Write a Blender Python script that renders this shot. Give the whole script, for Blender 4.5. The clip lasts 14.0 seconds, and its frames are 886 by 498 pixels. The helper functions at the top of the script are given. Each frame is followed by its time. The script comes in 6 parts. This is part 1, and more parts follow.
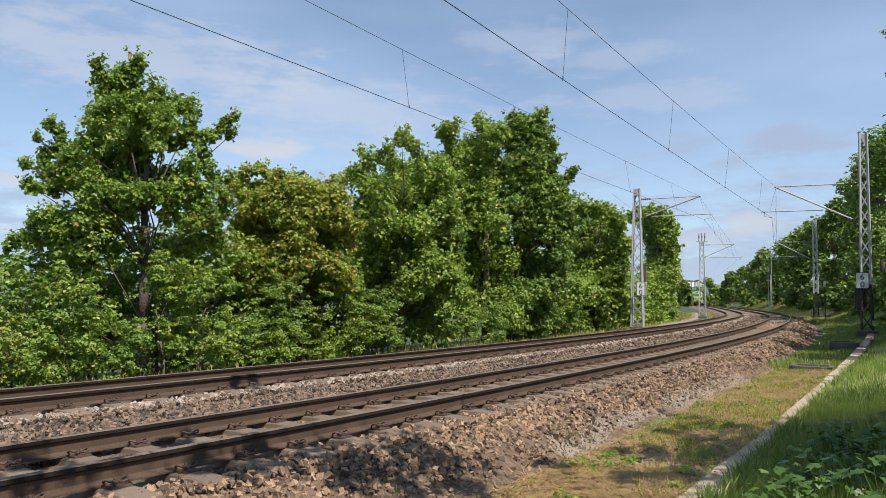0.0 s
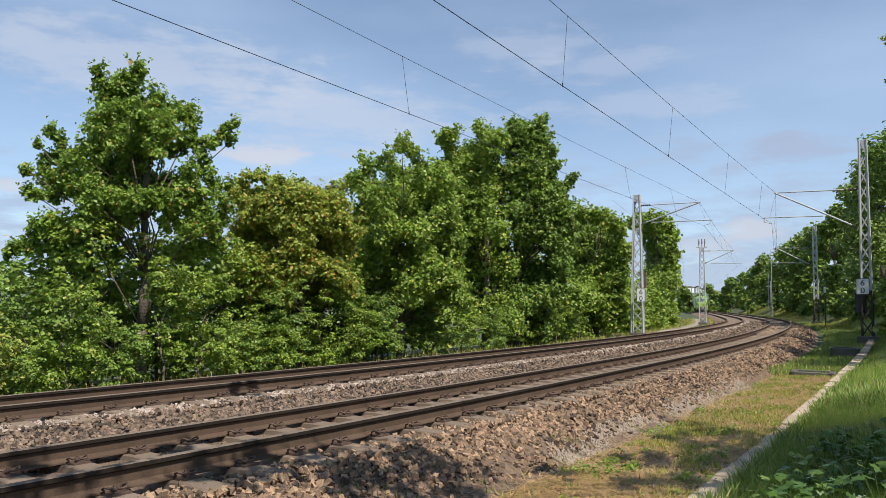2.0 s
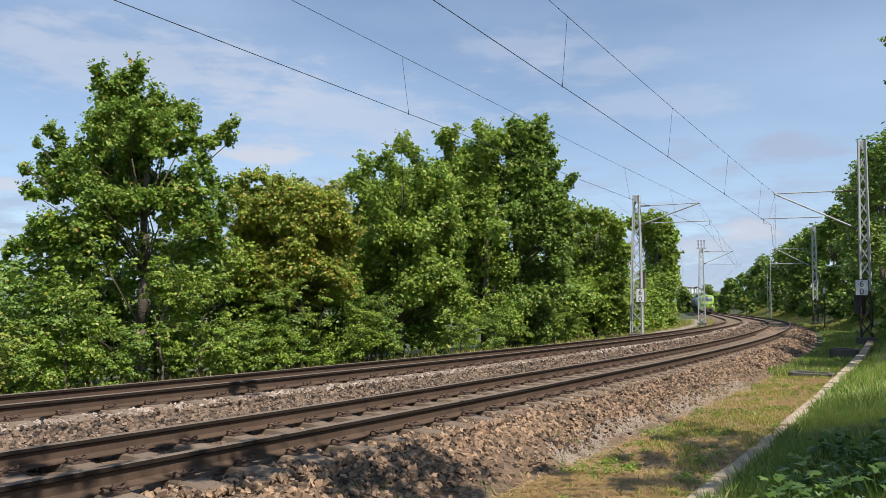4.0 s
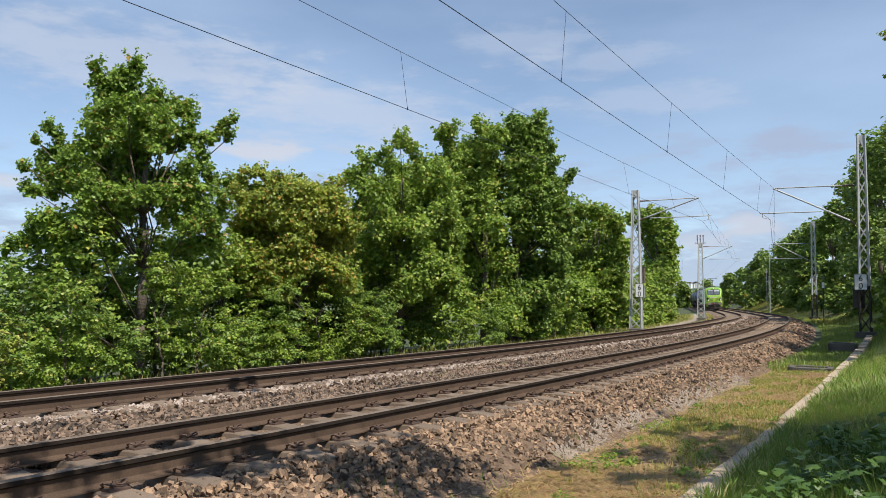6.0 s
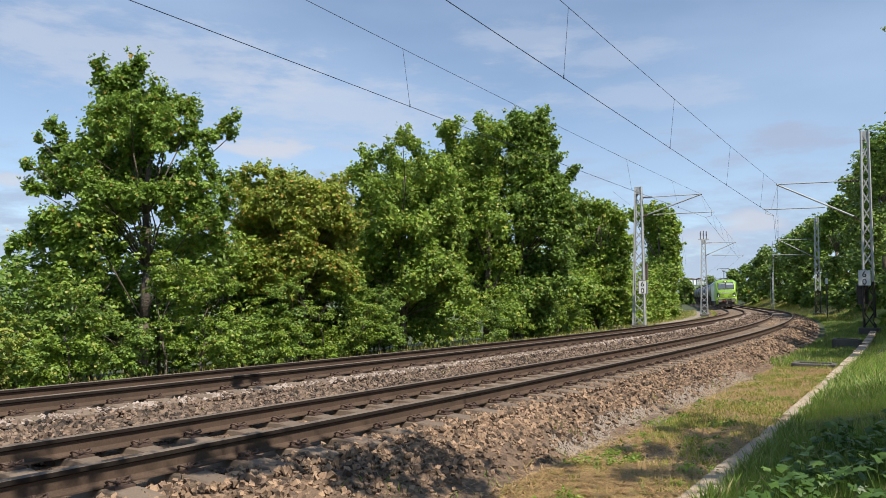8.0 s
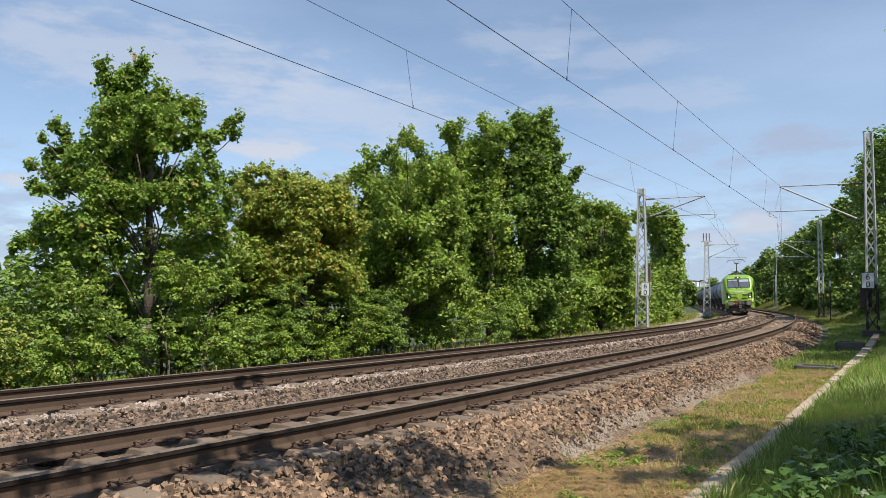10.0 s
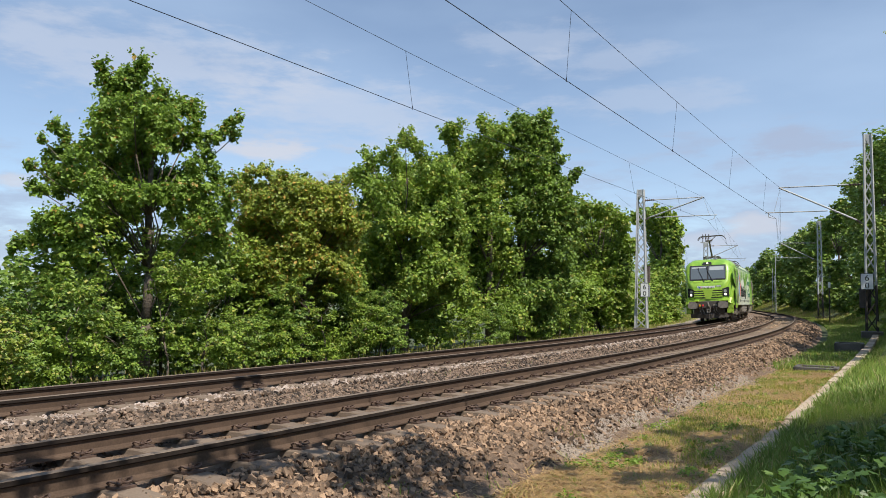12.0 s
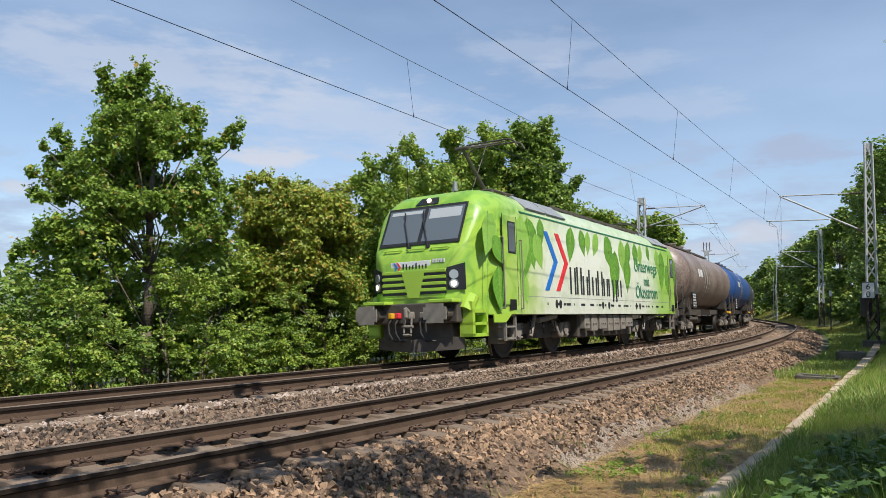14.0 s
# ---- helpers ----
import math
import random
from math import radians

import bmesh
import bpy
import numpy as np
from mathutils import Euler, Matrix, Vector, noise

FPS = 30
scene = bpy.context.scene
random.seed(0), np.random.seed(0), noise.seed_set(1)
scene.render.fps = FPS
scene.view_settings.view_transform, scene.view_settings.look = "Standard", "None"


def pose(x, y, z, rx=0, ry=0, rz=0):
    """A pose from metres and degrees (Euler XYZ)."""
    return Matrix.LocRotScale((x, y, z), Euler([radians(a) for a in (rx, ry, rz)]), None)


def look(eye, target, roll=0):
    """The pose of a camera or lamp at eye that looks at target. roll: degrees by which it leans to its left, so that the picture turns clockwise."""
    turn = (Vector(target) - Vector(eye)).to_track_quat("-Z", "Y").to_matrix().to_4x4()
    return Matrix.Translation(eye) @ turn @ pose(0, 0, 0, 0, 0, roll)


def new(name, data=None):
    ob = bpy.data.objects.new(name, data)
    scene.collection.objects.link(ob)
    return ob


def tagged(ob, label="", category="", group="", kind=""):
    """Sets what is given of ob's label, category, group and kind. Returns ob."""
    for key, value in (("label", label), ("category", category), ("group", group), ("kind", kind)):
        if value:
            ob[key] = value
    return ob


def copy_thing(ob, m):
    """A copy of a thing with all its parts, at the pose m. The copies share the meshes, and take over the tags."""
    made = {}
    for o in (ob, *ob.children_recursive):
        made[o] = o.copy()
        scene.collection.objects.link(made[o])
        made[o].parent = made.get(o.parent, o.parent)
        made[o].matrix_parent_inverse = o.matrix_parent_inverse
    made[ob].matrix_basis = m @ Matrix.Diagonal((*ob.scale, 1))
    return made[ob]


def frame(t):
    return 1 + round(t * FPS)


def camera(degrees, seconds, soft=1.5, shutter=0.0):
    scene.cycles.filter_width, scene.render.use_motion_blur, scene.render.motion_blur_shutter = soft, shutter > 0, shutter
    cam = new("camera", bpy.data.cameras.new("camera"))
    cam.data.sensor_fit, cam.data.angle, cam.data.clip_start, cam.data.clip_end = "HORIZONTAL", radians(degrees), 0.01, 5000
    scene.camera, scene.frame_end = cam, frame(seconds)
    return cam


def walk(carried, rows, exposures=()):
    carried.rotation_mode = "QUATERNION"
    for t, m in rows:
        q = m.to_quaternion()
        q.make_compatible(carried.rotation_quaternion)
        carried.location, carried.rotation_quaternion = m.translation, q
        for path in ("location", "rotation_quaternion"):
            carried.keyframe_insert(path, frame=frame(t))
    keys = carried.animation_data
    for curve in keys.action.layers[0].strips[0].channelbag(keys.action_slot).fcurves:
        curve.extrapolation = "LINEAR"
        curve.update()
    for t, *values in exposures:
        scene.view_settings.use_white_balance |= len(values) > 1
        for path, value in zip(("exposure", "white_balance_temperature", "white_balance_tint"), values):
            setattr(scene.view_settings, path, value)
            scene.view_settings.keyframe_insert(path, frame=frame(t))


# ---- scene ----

# ---------------------------------------------------------------- camera
EYE = (0.0, 0.0, 1.246)
# seconds, turn to the left, tilt up, lean: degrees
TURNS = [
    (0, 0.031, 3.683, 0.742),
    (0.5, 0.023, 3.809, 0.744),
    (1, 0.027, 3.951, 0.737),
    (1.5, 0.034, 4.045, 0.724),
    (2, 0.039, 4.157, 0.699),
    (2.5, 0.016, 4.268, 0.769),
    (3, 0.000, 4.298, 0.863),
    (5.5, -0.051, 3.856, 0.703),
    (6, -0.069, 3.833, 0.667),
    (6.5, -0.039, 3.830, 0.588),
    (7, 0.026, 3.797, 0.517),
    (7.5, 0.068, 3.706, 0.438),
    (8, 0.145, 3.612, 0.500),
    (10.5, 0.368, 3.746, 0.689),
    (11, 0.376, 3.770, 0.705),
    (11.5, 0.356, 3.772, 0.716),
    (12, 0.303, 3.771, 0.721),
    (12.5, 0.260, 3.813, 0.776),
    (13, 0.271, 3.962, 0.808),
    (13.5, 0.302, 4.158, 0.831),
    (14, 0.371, 4.360, 0.855),
]


def aim(turn, tilt, lean):
    a, b = radians(turn), radians(tilt)
    d = Vector((-math.sin(a) * math.cos(b), math.cos(a) * math.cos(b), math.sin(b)))
    return look(EYE, Vector(EYE) + d, lean)


cam = camera(60.95, 14.0, soft=0.4)
walk(cam, [(t, aim(a, b, c)) for t, a, b, c in TURNS])

# ---------------------------------------------------------------- sky and sun
SUN_DIR = Vector((0.50, -0.66, 1.22)).normalized()   # towards the sun
world = bpy.data.worlds.new("world")
scene.world = world
world.use_nodes = True
wn, wl = world.node_tree.nodes, world.node_tree.links
wn.clear()
sky = wn.new("ShaderNodeTexSky")
sky.sky_type, sky.sun_disc = "NISHITA", False
sky.sun_elevation = math.asin(SUN_DIR.z)
sky.sun_rotation = math.atan2(SUN_DIR.x, SUN_DIR.y)
sky.air_density, sky.dust_density, sky.ozone_density = 0.85, 0.0, 1.3
coord = wn.new("ShaderNodeTexCoord")
stretch = wn.new("ShaderNodeMapping")
stretch.inputs["Scale"].default_value = (1.0, 1.0, 3.6)
veil = wn.new("ShaderNodeTexNoise")
veil.inputs["Scale"].default_value, veil.inputs["Detail"].default_value, veil.inputs["Roughness"].default_value = 1.5, 5.0, 0.5
veil_ramp = wn.new("ShaderNodeMapRange")
veil_ramp.inputs["From Min"].default_value, veil_ramp.inputs["From Max"].default_value = 0.34, 0.72
veil_ramp.inputs["To Min"].default_value, veil_ramp.inputs["To Max"].default_value = 0.05, 0.45
cloud_mix = wn.new("ShaderNodeMix")
cloud_mix.data_type = "RGBA"
cloud_mix.inputs["B"].default_value = (4.6, 5.9, 7.7, 1)
# small clouds: turn and height in degrees, half width, half height, colour, cover
WHITE, GREY, STREAK = (5.2, 5.3, 5.8, 1), (3.1, 3.7, 5.0, 1), (4.6, 5.0, 5.9, 1)
CLOUDS = [
    (10.0, 0.0, 190.0, 10.0, (3.2, 4.0, 5.4, 1), 0.85),
    (-13.4, 10.6, 4.1, 0.9, WHITE, 0.75),
    (-30.2, 7.4, 1.3, 0.6, WHITE, 0.6),
    (18.5, 11.4, 2.4, 0.9, GREY, 0.55),
    (24.7, 11.1, 4.5, 1.1, GREY, 0.75),
    (22.1, 5.4, 2.6, 0.9, WHITE, 0.6),
    (11.8, 17.6, 6.0, 1.4, STREAK, 0.3),
    (19.0, 4.3, 3.0, 0.8, WHITE, 0.4),
    (6.3, 19.2, 6.0, 1.6, STREAK, 0.3),
    (10.1, 10.2, 2.2, 0.4, GREY, 0.4),
    (-22.3, 16.3, 13.0, 3.2, STREAK, 0.55),
    (-7.2, 13.9, 13.0, 3.0, STREAK, 0.5),
    (14.7, 14.6, 9.0, 1.4, STREAK, 0.3),
]


def sky_math(kind, a, b=None, c=None):
    n = wn.new("ShaderNodeMath")
    n.operation = kind
    for k, v in enumerate((a, b, c)):
        if isinstance(v, (int, float)):
            n.inputs[k].default_value = v
        elif v is not None:
            wl.new(v, n.inputs[k])
    return n.outputs[0]


height = wn.new("ShaderNodeSeparateXYZ")
wl.new(coord.outputs["Generated"], height.inputs[0])
sky_turn = sky_math("ARCTAN2", height.outputs["X"], height.outputs["Y"])
sky_lift = sky_math("ARCSINE", height.outputs["Z"])
ragged = wn.new("ShaderNodeTexNoise")
ragged.inputs["Scale"].default_value, ragged.inputs["Detail"].default_value, ragged.inputs["Roughness"].default_value = 14.0, 6.0, 0.6
wl.new(stretch.outputs["Vector"], ragged.inputs["Vector"])
clouded = cloud_mix.outputs["Result"]
for turn_, lift_, wide_, high_, colour_, cover_ in CLOUDS:
    du = sky_math("DIVIDE", sky_math("SUBTRACT", sky_turn, radians(turn_)), radians(wide_))
    dv = sky_math("DIVIDE", sky_math("SUBTRACT", sky_lift, radians(lift_)), radians(high_))
    away = sky_math("SQRT", sky_math("ADD", sky_math("MULTIPLY", du, du), sky_math("MULTIPLY", dv, dv)))
    edge = sky_math("MULTIPLY_ADD", sky_math("SUBTRACT", ragged.outputs["Fac"], 0.5), 2.6, away)
    amount = wn.new("ShaderNodeMapRange")
    amount.interpolation_type = "SMOOTHSTEP"
    amount.inputs["From Min"].default_value, amount.inputs["From Max"].default_value = 1.15, 0.25
    amount.inputs["To Min"].default_value, amount.inputs["To Max"].default_value = 0.0, cover_
    wl.new(edge, amount.inputs["Value"])
    layer = wn.new("ShaderNodeMix")
    layer.data_type = "RGBA"
    layer.inputs["B"].default_value = colour_
    wl.new(amount.outputs["Result"], layer.inputs["Factor"])
    wl.new(clouded, layer.inputs["A"])
    clouded = layer.outputs["Result"]
back = wn.new("ShaderNodeBackground")
back.inputs["Strength"].default_value = 0.115
wout = wn.new("ShaderNodeOutputWorld")
wl.new(coord.outputs["Generated"], stretch.inputs["Vector"])
wl.new(stretch.outputs["Vector"], veil.inputs["Vector"])
wl.new(veil.outputs["Fac"], veil_ramp.inputs["Value"])
wl.new(veil_ramp.outputs["Result"], cloud_mix.inputs["Factor"])
wl.new(sky.outputs["Color"], cloud_mix.inputs["A"])
wl.new(clouded, back.inputs["Color"])
wl.new(back.outputs["Background"], wout.inputs["Surface"])

sun = new("sun", bpy.data.lights.new("sun", "SUN"))
sun.data.energy, sun.data.angle, sun.data.color = 5.0, radians(0.53), (1.0, 0.95, 0.87)
sun.matrix_world = look(SUN_DIR * 60, (0, 0, 0))
scene.view_settings.exposure = 0.23


# ---------------------------------------------------------------- materials
def surface(name, c1, c2, scale=3.0, rough=0.8, metal=0.0, bump=0.0, fine=40.0, dist=0.01, spread=0.5, object_random=0.0, island=0.0, coords="Object", detail=6.0, spec=0.5):
    """Two colours mixed by two scales of noise, with a fine bump."""
    m = bpy.data.materials.new(name)
    m.use_nodes = True
    n, l = m.node_tree.nodes, m.node_tree.links
    b = n["Principled BSDF"]
    b.inputs["Roughness"].default_value, b.inputs["Metallic"].default_value = rough, metal
    b.inputs["Specular IOR Level"].default_value = spec
    tc = n.new("ShaderNodeTexCoord")
    big, small = n.new("ShaderNodeTexNoise"), n.new("ShaderNodeTexNoise")
    for node, sc in ((big, scale), (small, fine)):
        node.inputs["Scale"].default_value, node.inputs["Detail"].default_value = sc, detail
        l.new(tc.outputs[coords], node.inputs["Vector"])
    add = n.new("ShaderNodeMath")
    add.operation = "ADD"
    l.new(big.outputs["Fac"], add.inputs[0])
    l.new(small.outputs["Fac"], add.inputs[1])
    value = add.outputs[0]
    if object_random or island:
        src = n.new("ShaderNodeObjectInfo").outputs["Random"] if object_random else n.new("ShaderNodeNewGeometry").outputs["Random Per Island"]
        ma = n.new("ShaderNodeMath")
        ma.operation = "MULTIPLY_ADD"
        ma.inputs[1].default_value = object_random or island
        l.new(src, ma.inputs[0])
        l.new(value, ma.inputs[2])
        value = ma.outputs[0]
    mr = n.new("ShaderNodeMapRange")
    extra = (object_random or island)
    mr.inputs["From Min"].default_value, mr.inputs["From Max"].default_value = 1.0 - spread + extra * 0.25, 1.0 + spread + extra * 0.75
    l.new(value, mr.inputs["Value"])
    mix = n.new("ShaderNodeMix")
    mix.data_type = "RGBA"
    mix.inputs["A"].default_value, mix.inputs["B"].default_value = (*c1, 1), (*c2, 1)
    l.new(mr.outputs["Result"], mix.inputs["Factor"])
    l.new(mix.outputs["Result"], b.inputs["Base Color"])
    if bump:
        bp = n.new("ShaderNodeBump")
        bp.inputs["Strength"].default_value, bp.inputs["Distance"].default_value = bump, dist
        l.new(small.outputs["Fac"], bp.inputs["Height"])
        l.new(bp.outputs["Normal"], b.inputs["Normal"])
    return m


def leaf_material(name, dark, light, odd, odd_share=0.1, through_light=0.3):
    """Leaves: the colour differs leaf by leaf and clump by clump; some light shines through."""
    m = bpy.data.materials.new(name)
    m.use_nodes = True
    n, l = m.node_tree.nodes, m.node_tree.links
    b = n["Principled BSDF"]
    b.inputs["Roughness"].default_value = 0.45
    b.inputs["Specular IOR Level"].default_value = 0.45
    geo = n.new("ShaderNodeNewGeometry")
    tc = n.new("ShaderNodeTexCoord")
    clump = n.new("ShaderNodeTexNoise")
    clump.inputs["Scale"].default_value, clump.inputs["Detail"].default_value = 0.9, 3.0
    l.new(tc.outputs["Object"], clump.inputs["Vector"])
    mr = n.new("ShaderNodeMapRange")
    mr.inputs["From Min"].default_value, mr.inputs["From Max"].default_value = 0.3, 0.7
    l.new(clump.outputs["Fac"], mr.inputs["Value"])
    avg = n.new("ShaderNodeMath")
    avg.operation = "MULTIPLY_ADD"
    avg.inputs[1].default_value = 0.6
    l.new(geo.outputs["Random Per Island"], avg.inputs[0])
    half = n.new("ShaderNodeMath")
    half.operation = "MULTIPLY"
    half.inputs[1].default_value = 0.4
    l.new(mr.outputs["Result"], half.inputs[0])
    l.new(half.outputs[0], avg.inputs[2])
    mix = n.new("ShaderNodeMix")
    mix.data_type = "RGBA"
    mix.inputs["A"].default_value, mix.inputs["B"].default_value = (*dark, 1), (*light, 1)
    l.new(avg.outputs[0], mix.inputs["Factor"])
    pick = n.new("ShaderNodeMath")
    pick.operation = "MULTIPLY"
    pick.inputs[1].default_value = 37.7
    frac = n.new("ShaderNodeMath")
    frac.operation = "FRACT"
    less = n.new("ShaderNodeMath")
    less.operation = "LESS_THAN"
    less.inputs[1].default_value = odd_share
    l.new(geo.outputs["Random Per Island"], pick.inputs[0])
    l.new(pick.outputs[0], frac.inputs[0])
    l.new(frac.outputs[0], less.inputs[0])
    mix2 = n.new("ShaderNodeMix")
    mix2.data_type = "RGBA"
    mix2.inputs["B"].default_value = (*odd, 1)
    l.new(less.outputs[0], mix2.inputs["Factor"])
    l.new(mix.outputs["Result"], mix2.inputs["A"])
    l.new(mix2.outputs["Result"], b.inputs["Base Color"])
    tr = n.new("ShaderNodeBsdfTranslucent")
    l.new(mix2.outputs["Result"], tr.inputs["Color"])
    ms = n.new("ShaderNodeMixShader")
    ms.inputs[0].default_value = through_light
    l.new(b.outputs[0], ms.inputs[1])
    l.new(tr.outputs[0], ms.inputs[2])
    l.new(ms.outputs[0], n["Material Output"].inputs["Surface"])
    return m


def plain(name, color, rough=0.5, metal=0.0, emit=None, coat=0.0):
    m = bpy.data.materials.new(name)
    m.use_nodes = True
    b = m.node_tree.nodes["Principled BSDF"]
    b.inputs["Base Color"].default_value, b.inputs["Roughness"].default_value, b.inputs["Metallic"].default_value = (*color, 1), rough, metal
    b.inputs["Coat Weight"].default_value = coat
    if emit:
        b.inputs["Emission Color"].default_value, b.inputs["Emission Strength"].default_value = (*color, 1), emit
    return m


MAT = {
    "dry": surface("dry_verge", (0.12, 0.072, 0.036), (0.53, 0.345, 0.18), 1.3, 0.95, bump=1.0, fine=38, dist=0.03, spread=0.32),
    "turf": surface("turf", (0.035, 0.045, 0.016), (0.085, 0.10, 0.035), 1.4, 0.95, bump=0.8, fine=40, dist=0.03),
    "bed": surface("ballast_bed", (0.08, 0.052, 0.034), (0.26, 0.17, 0.105), 9.0, 0.95, bump=1.0, fine=26, dist=0.05, spread=0.35),
    "stone": surface("ballast_stone", (0.052, 0.036, 0.025), (0.40, 0.258, 0.156), 0.9, 0.92, bump=0.5, fine=90, dist=0.004, island=1.2, spread=0.35),
    "stone_dark": surface("grey_ballast_stone", (0.028, 0.021, 0.016), (0.30, 0.205, 0.140), 0.9, 0.92, bump=0.5, fine=90, dist=0.004, island=1.3, spread=0.35),
    "dust": surface("pale_stone_dust", (0.24, 0.18, 0.14), (0.52, 0.42, 0.35), 1.5, 0.95, bump=0.6, fine=80, dist=0.005, island=0.6),
    "grit": surface("fine_gravel", (0.18, 0.14, 0.105), (0.40, 0.325, 0.255), 5.0, 0.95, bump=0.9, fine=70, dist=0.012),
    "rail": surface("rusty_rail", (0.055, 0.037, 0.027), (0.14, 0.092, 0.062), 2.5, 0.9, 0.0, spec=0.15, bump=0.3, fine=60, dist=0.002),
    # rail steel with the shade under the head put into its colour
    "rail_side": surface("shaded_rail_head_side", (0.018, 0.014, 0.012), (0.04, 0.03, 0.024), 3.0, 0.85, spec=0.1),
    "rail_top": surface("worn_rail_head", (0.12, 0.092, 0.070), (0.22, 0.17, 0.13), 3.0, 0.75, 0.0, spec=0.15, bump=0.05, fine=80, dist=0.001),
    "sleeper": surface("sleeper_concrete", (0.125, 0.088, 0.06), (0.26, 0.19, 0.13), 2.0, 0.9, bump=0.5, fine=55, dist=0.004, object_random=0.4),
    "clip": surface("rail_clip_steel", (0.07, 0.045, 0.035), (0.16, 0.10, 0.07), 8, 0.7, 0.3),
    "concrete": surface("trough_concrete", (0.27, 0.20, 0.14), (0.55, 0.43, 0.31), 1.6, 0.92, bump=0.5, fine=60, dist=0.004, object_random=0.35),
    "old_concrete": surface("old_concrete", (0.055, 0.048, 0.04), (0.17, 0.15, 0.125), 2.2, 0.92, bump=0.6, fine=40, dist=0.006),
    "bark": surface("bark", (0.06, 0.045, 0.033), (0.17, 0.135, 0.10), 5, 0.95, bump=1.0, fine=22, dist=0.03),
    "galvanised": surface("galvanised_steel", (0.32, 0.32, 0.31), (0.58, 0.58, 0.56), 2.2, 0.6, 0.1, bump=0.1, fine=70, dist=0.001),
    "weathered": surface("dark_coated_steel", (0.02, 0.017, 0.014), (0.07, 0.058, 0.048), 2.2, 0.8, 0.1, bump=0.15, fine=70, dist=0.001),
    "wire": plain("copper_wire", (0.05, 0.06, 0.085), 0.5, 0.3),
    "insulator": plain("brown_insulator", (0.10, 0.055, 0.04), 0.3),
    "white": surface("sign_white", (0.72, 0.71, 0.68), (0.82, 0.81, 0.79), 3, 0.5, spread=0.6),
    "black": plain("black_paint", (0.012, 0.012, 0.013), 0.45),
    "maple": leaf_material("maple_leaf", (0.075, 0.145, 0.020), (0.360, 0.505, 0.076), (0.460, 0.300, 0.070), 0.04, 0.36),
    "rusty": leaf_material("browning_leaf", (0.120, 0.190, 0.026), (0.540, 0.600, 0.105), (0.600, 0.370, 0.085), 0.10, 0.40),
    "hedge": leaf_material("hedge_leaf", (0.090, 0.165, 0.025), (0.410, 0.545, 0.082), (0.500, 0.480, 0.100), 0.08, 0.38),
    "bush": leaf_material("bush_leaf", (0.090, 0.165, 0.022), (0.350, 0.470, 0.058), (0.460, 0.450, 0.110), 0.10, 0.36),
    "bramble": leaf_material("bramble_leaf", (0.120, 0.175, 0.024), (0.430, 0.500, 0.072), (0.450, 0.380, 0.120), 0.15, 0.30),
    "oak": leaf_material("dark_tree_leaf", (0.068, 0.135, 0.030), (0.310, 0.440, 0.066), (0.380, 0.370, 0.085), 0.06, 0.34),
    "forest": leaf_material("forest_leaf", (0.072, 0.130, 0.026), (0.290, 0.400, 0.066), (0.320, 0.330, 0.080), 0.06, 0.28),
    "grass": leaf_material("grass_blade", (0.075, 0.130, 0.022), (0.300, 0.410, 0.070), (0.42, 0.36, 0.15), 0.12),
    "verge": leaf_material("verge_blade", (0.15, 0.19, 0.03), (0.44, 0.47, 0.075), (0.58, 0.44, 0.17), 0.3),
    "straw": leaf_material("dry_grass_blade", (0.27, 0.165, 0.065), (0.70, 0.47, 0.21), (0.36, 0.32, 0.08), 0.12),
    "seedling": leaf_material("seedling_leaf", (0.038, 0.085, 0.012), (0.11, 0.195, 0.028), (0.16, 0.24, 0.045), 0.1),
}


# ---------------------------------------------------------------- mesh helpers
def mesh_from(name, verts, faces, mats, smooth=False, index=None):
    me = bpy.data.meshes.new(name)
    me.from_pydata([tuple(v) for v in verts], [], [tuple(f) for f in faces])
    for m in (mats if isinstance(mats, (list, tuple)) else [mats]):
        me.materials.append(m)
    if index is not None:
        me.polygons.foreach_set("material_index", index)
    if smooth:
        me.polygons.foreach_set("use_smooth", [True] * len(me.polygons))
    me.update()
    return me


def fast_mesh(name, verts, faces, mat):
    """A mesh out of big numpy arrays: verts n x 3, faces n x k, all with k corners."""
    verts, faces = np.asarray(verts, np.float32), np.asarray(faces, np.int32)
    me = bpy.data.meshes.new(name)
    me.vertices.add(len(verts))
    me.vertices.foreach_set("co", verts.ravel())
    k = faces.shape[1]
    me.loops.add(faces.size)
    me.loops.foreach_set("vertex_index", faces.ravel())
    me.polygons.add(len(faces))
    me.polygons.foreach_set("loop_start", np.arange(0, faces.size, k, dtype=np.int32))
    me.materials.append(mat)
    me.update(calc_edges=True)
    me.polygons.foreach_set("use_smooth", np.zeros(len(faces), bool))
    return me


def put(name, me, parent=None, m=None, label=""):
    ob = new(name, me)
    ob.parent = parent
    if m is not None:
        ob.matrix_basis = m
    return tagged(ob, label)


def part(name, bm, material, parent=None, label="", smooth=False, m=None):
    me = bpy.data.meshes.new(name)
    bm.to_mesh(me)
    bm.free()
    for mt in (material if isinstance(material, (list, tuple)) else [material]):
        me.materials.append(mt)
    if smooth:
        for q in me.polygons:
            q.use_smooth = True
    return put(name, me, parent, m, label)


def box(bm, x0, x1, y0, y1, z0, z1, bevel=0.0):
    g = bmesh.ops.create_cube(bm, size=1.0, matrix=Matrix.Translation(((x0 + x1) / 2, (y0 + y1) / 2, (z0 + z1) / 2)) @ Matrix.Diagonal((x1 - x0, y1 - y0, z1 - z0, 1)))
    if bevel:
        edges = list({e for v in g["verts"] for e in v.link_edges})
        bmesh.ops.bevel(bm, geom=edges, offset=bevel, segments=2, affect="EDGES", profile=0.5)


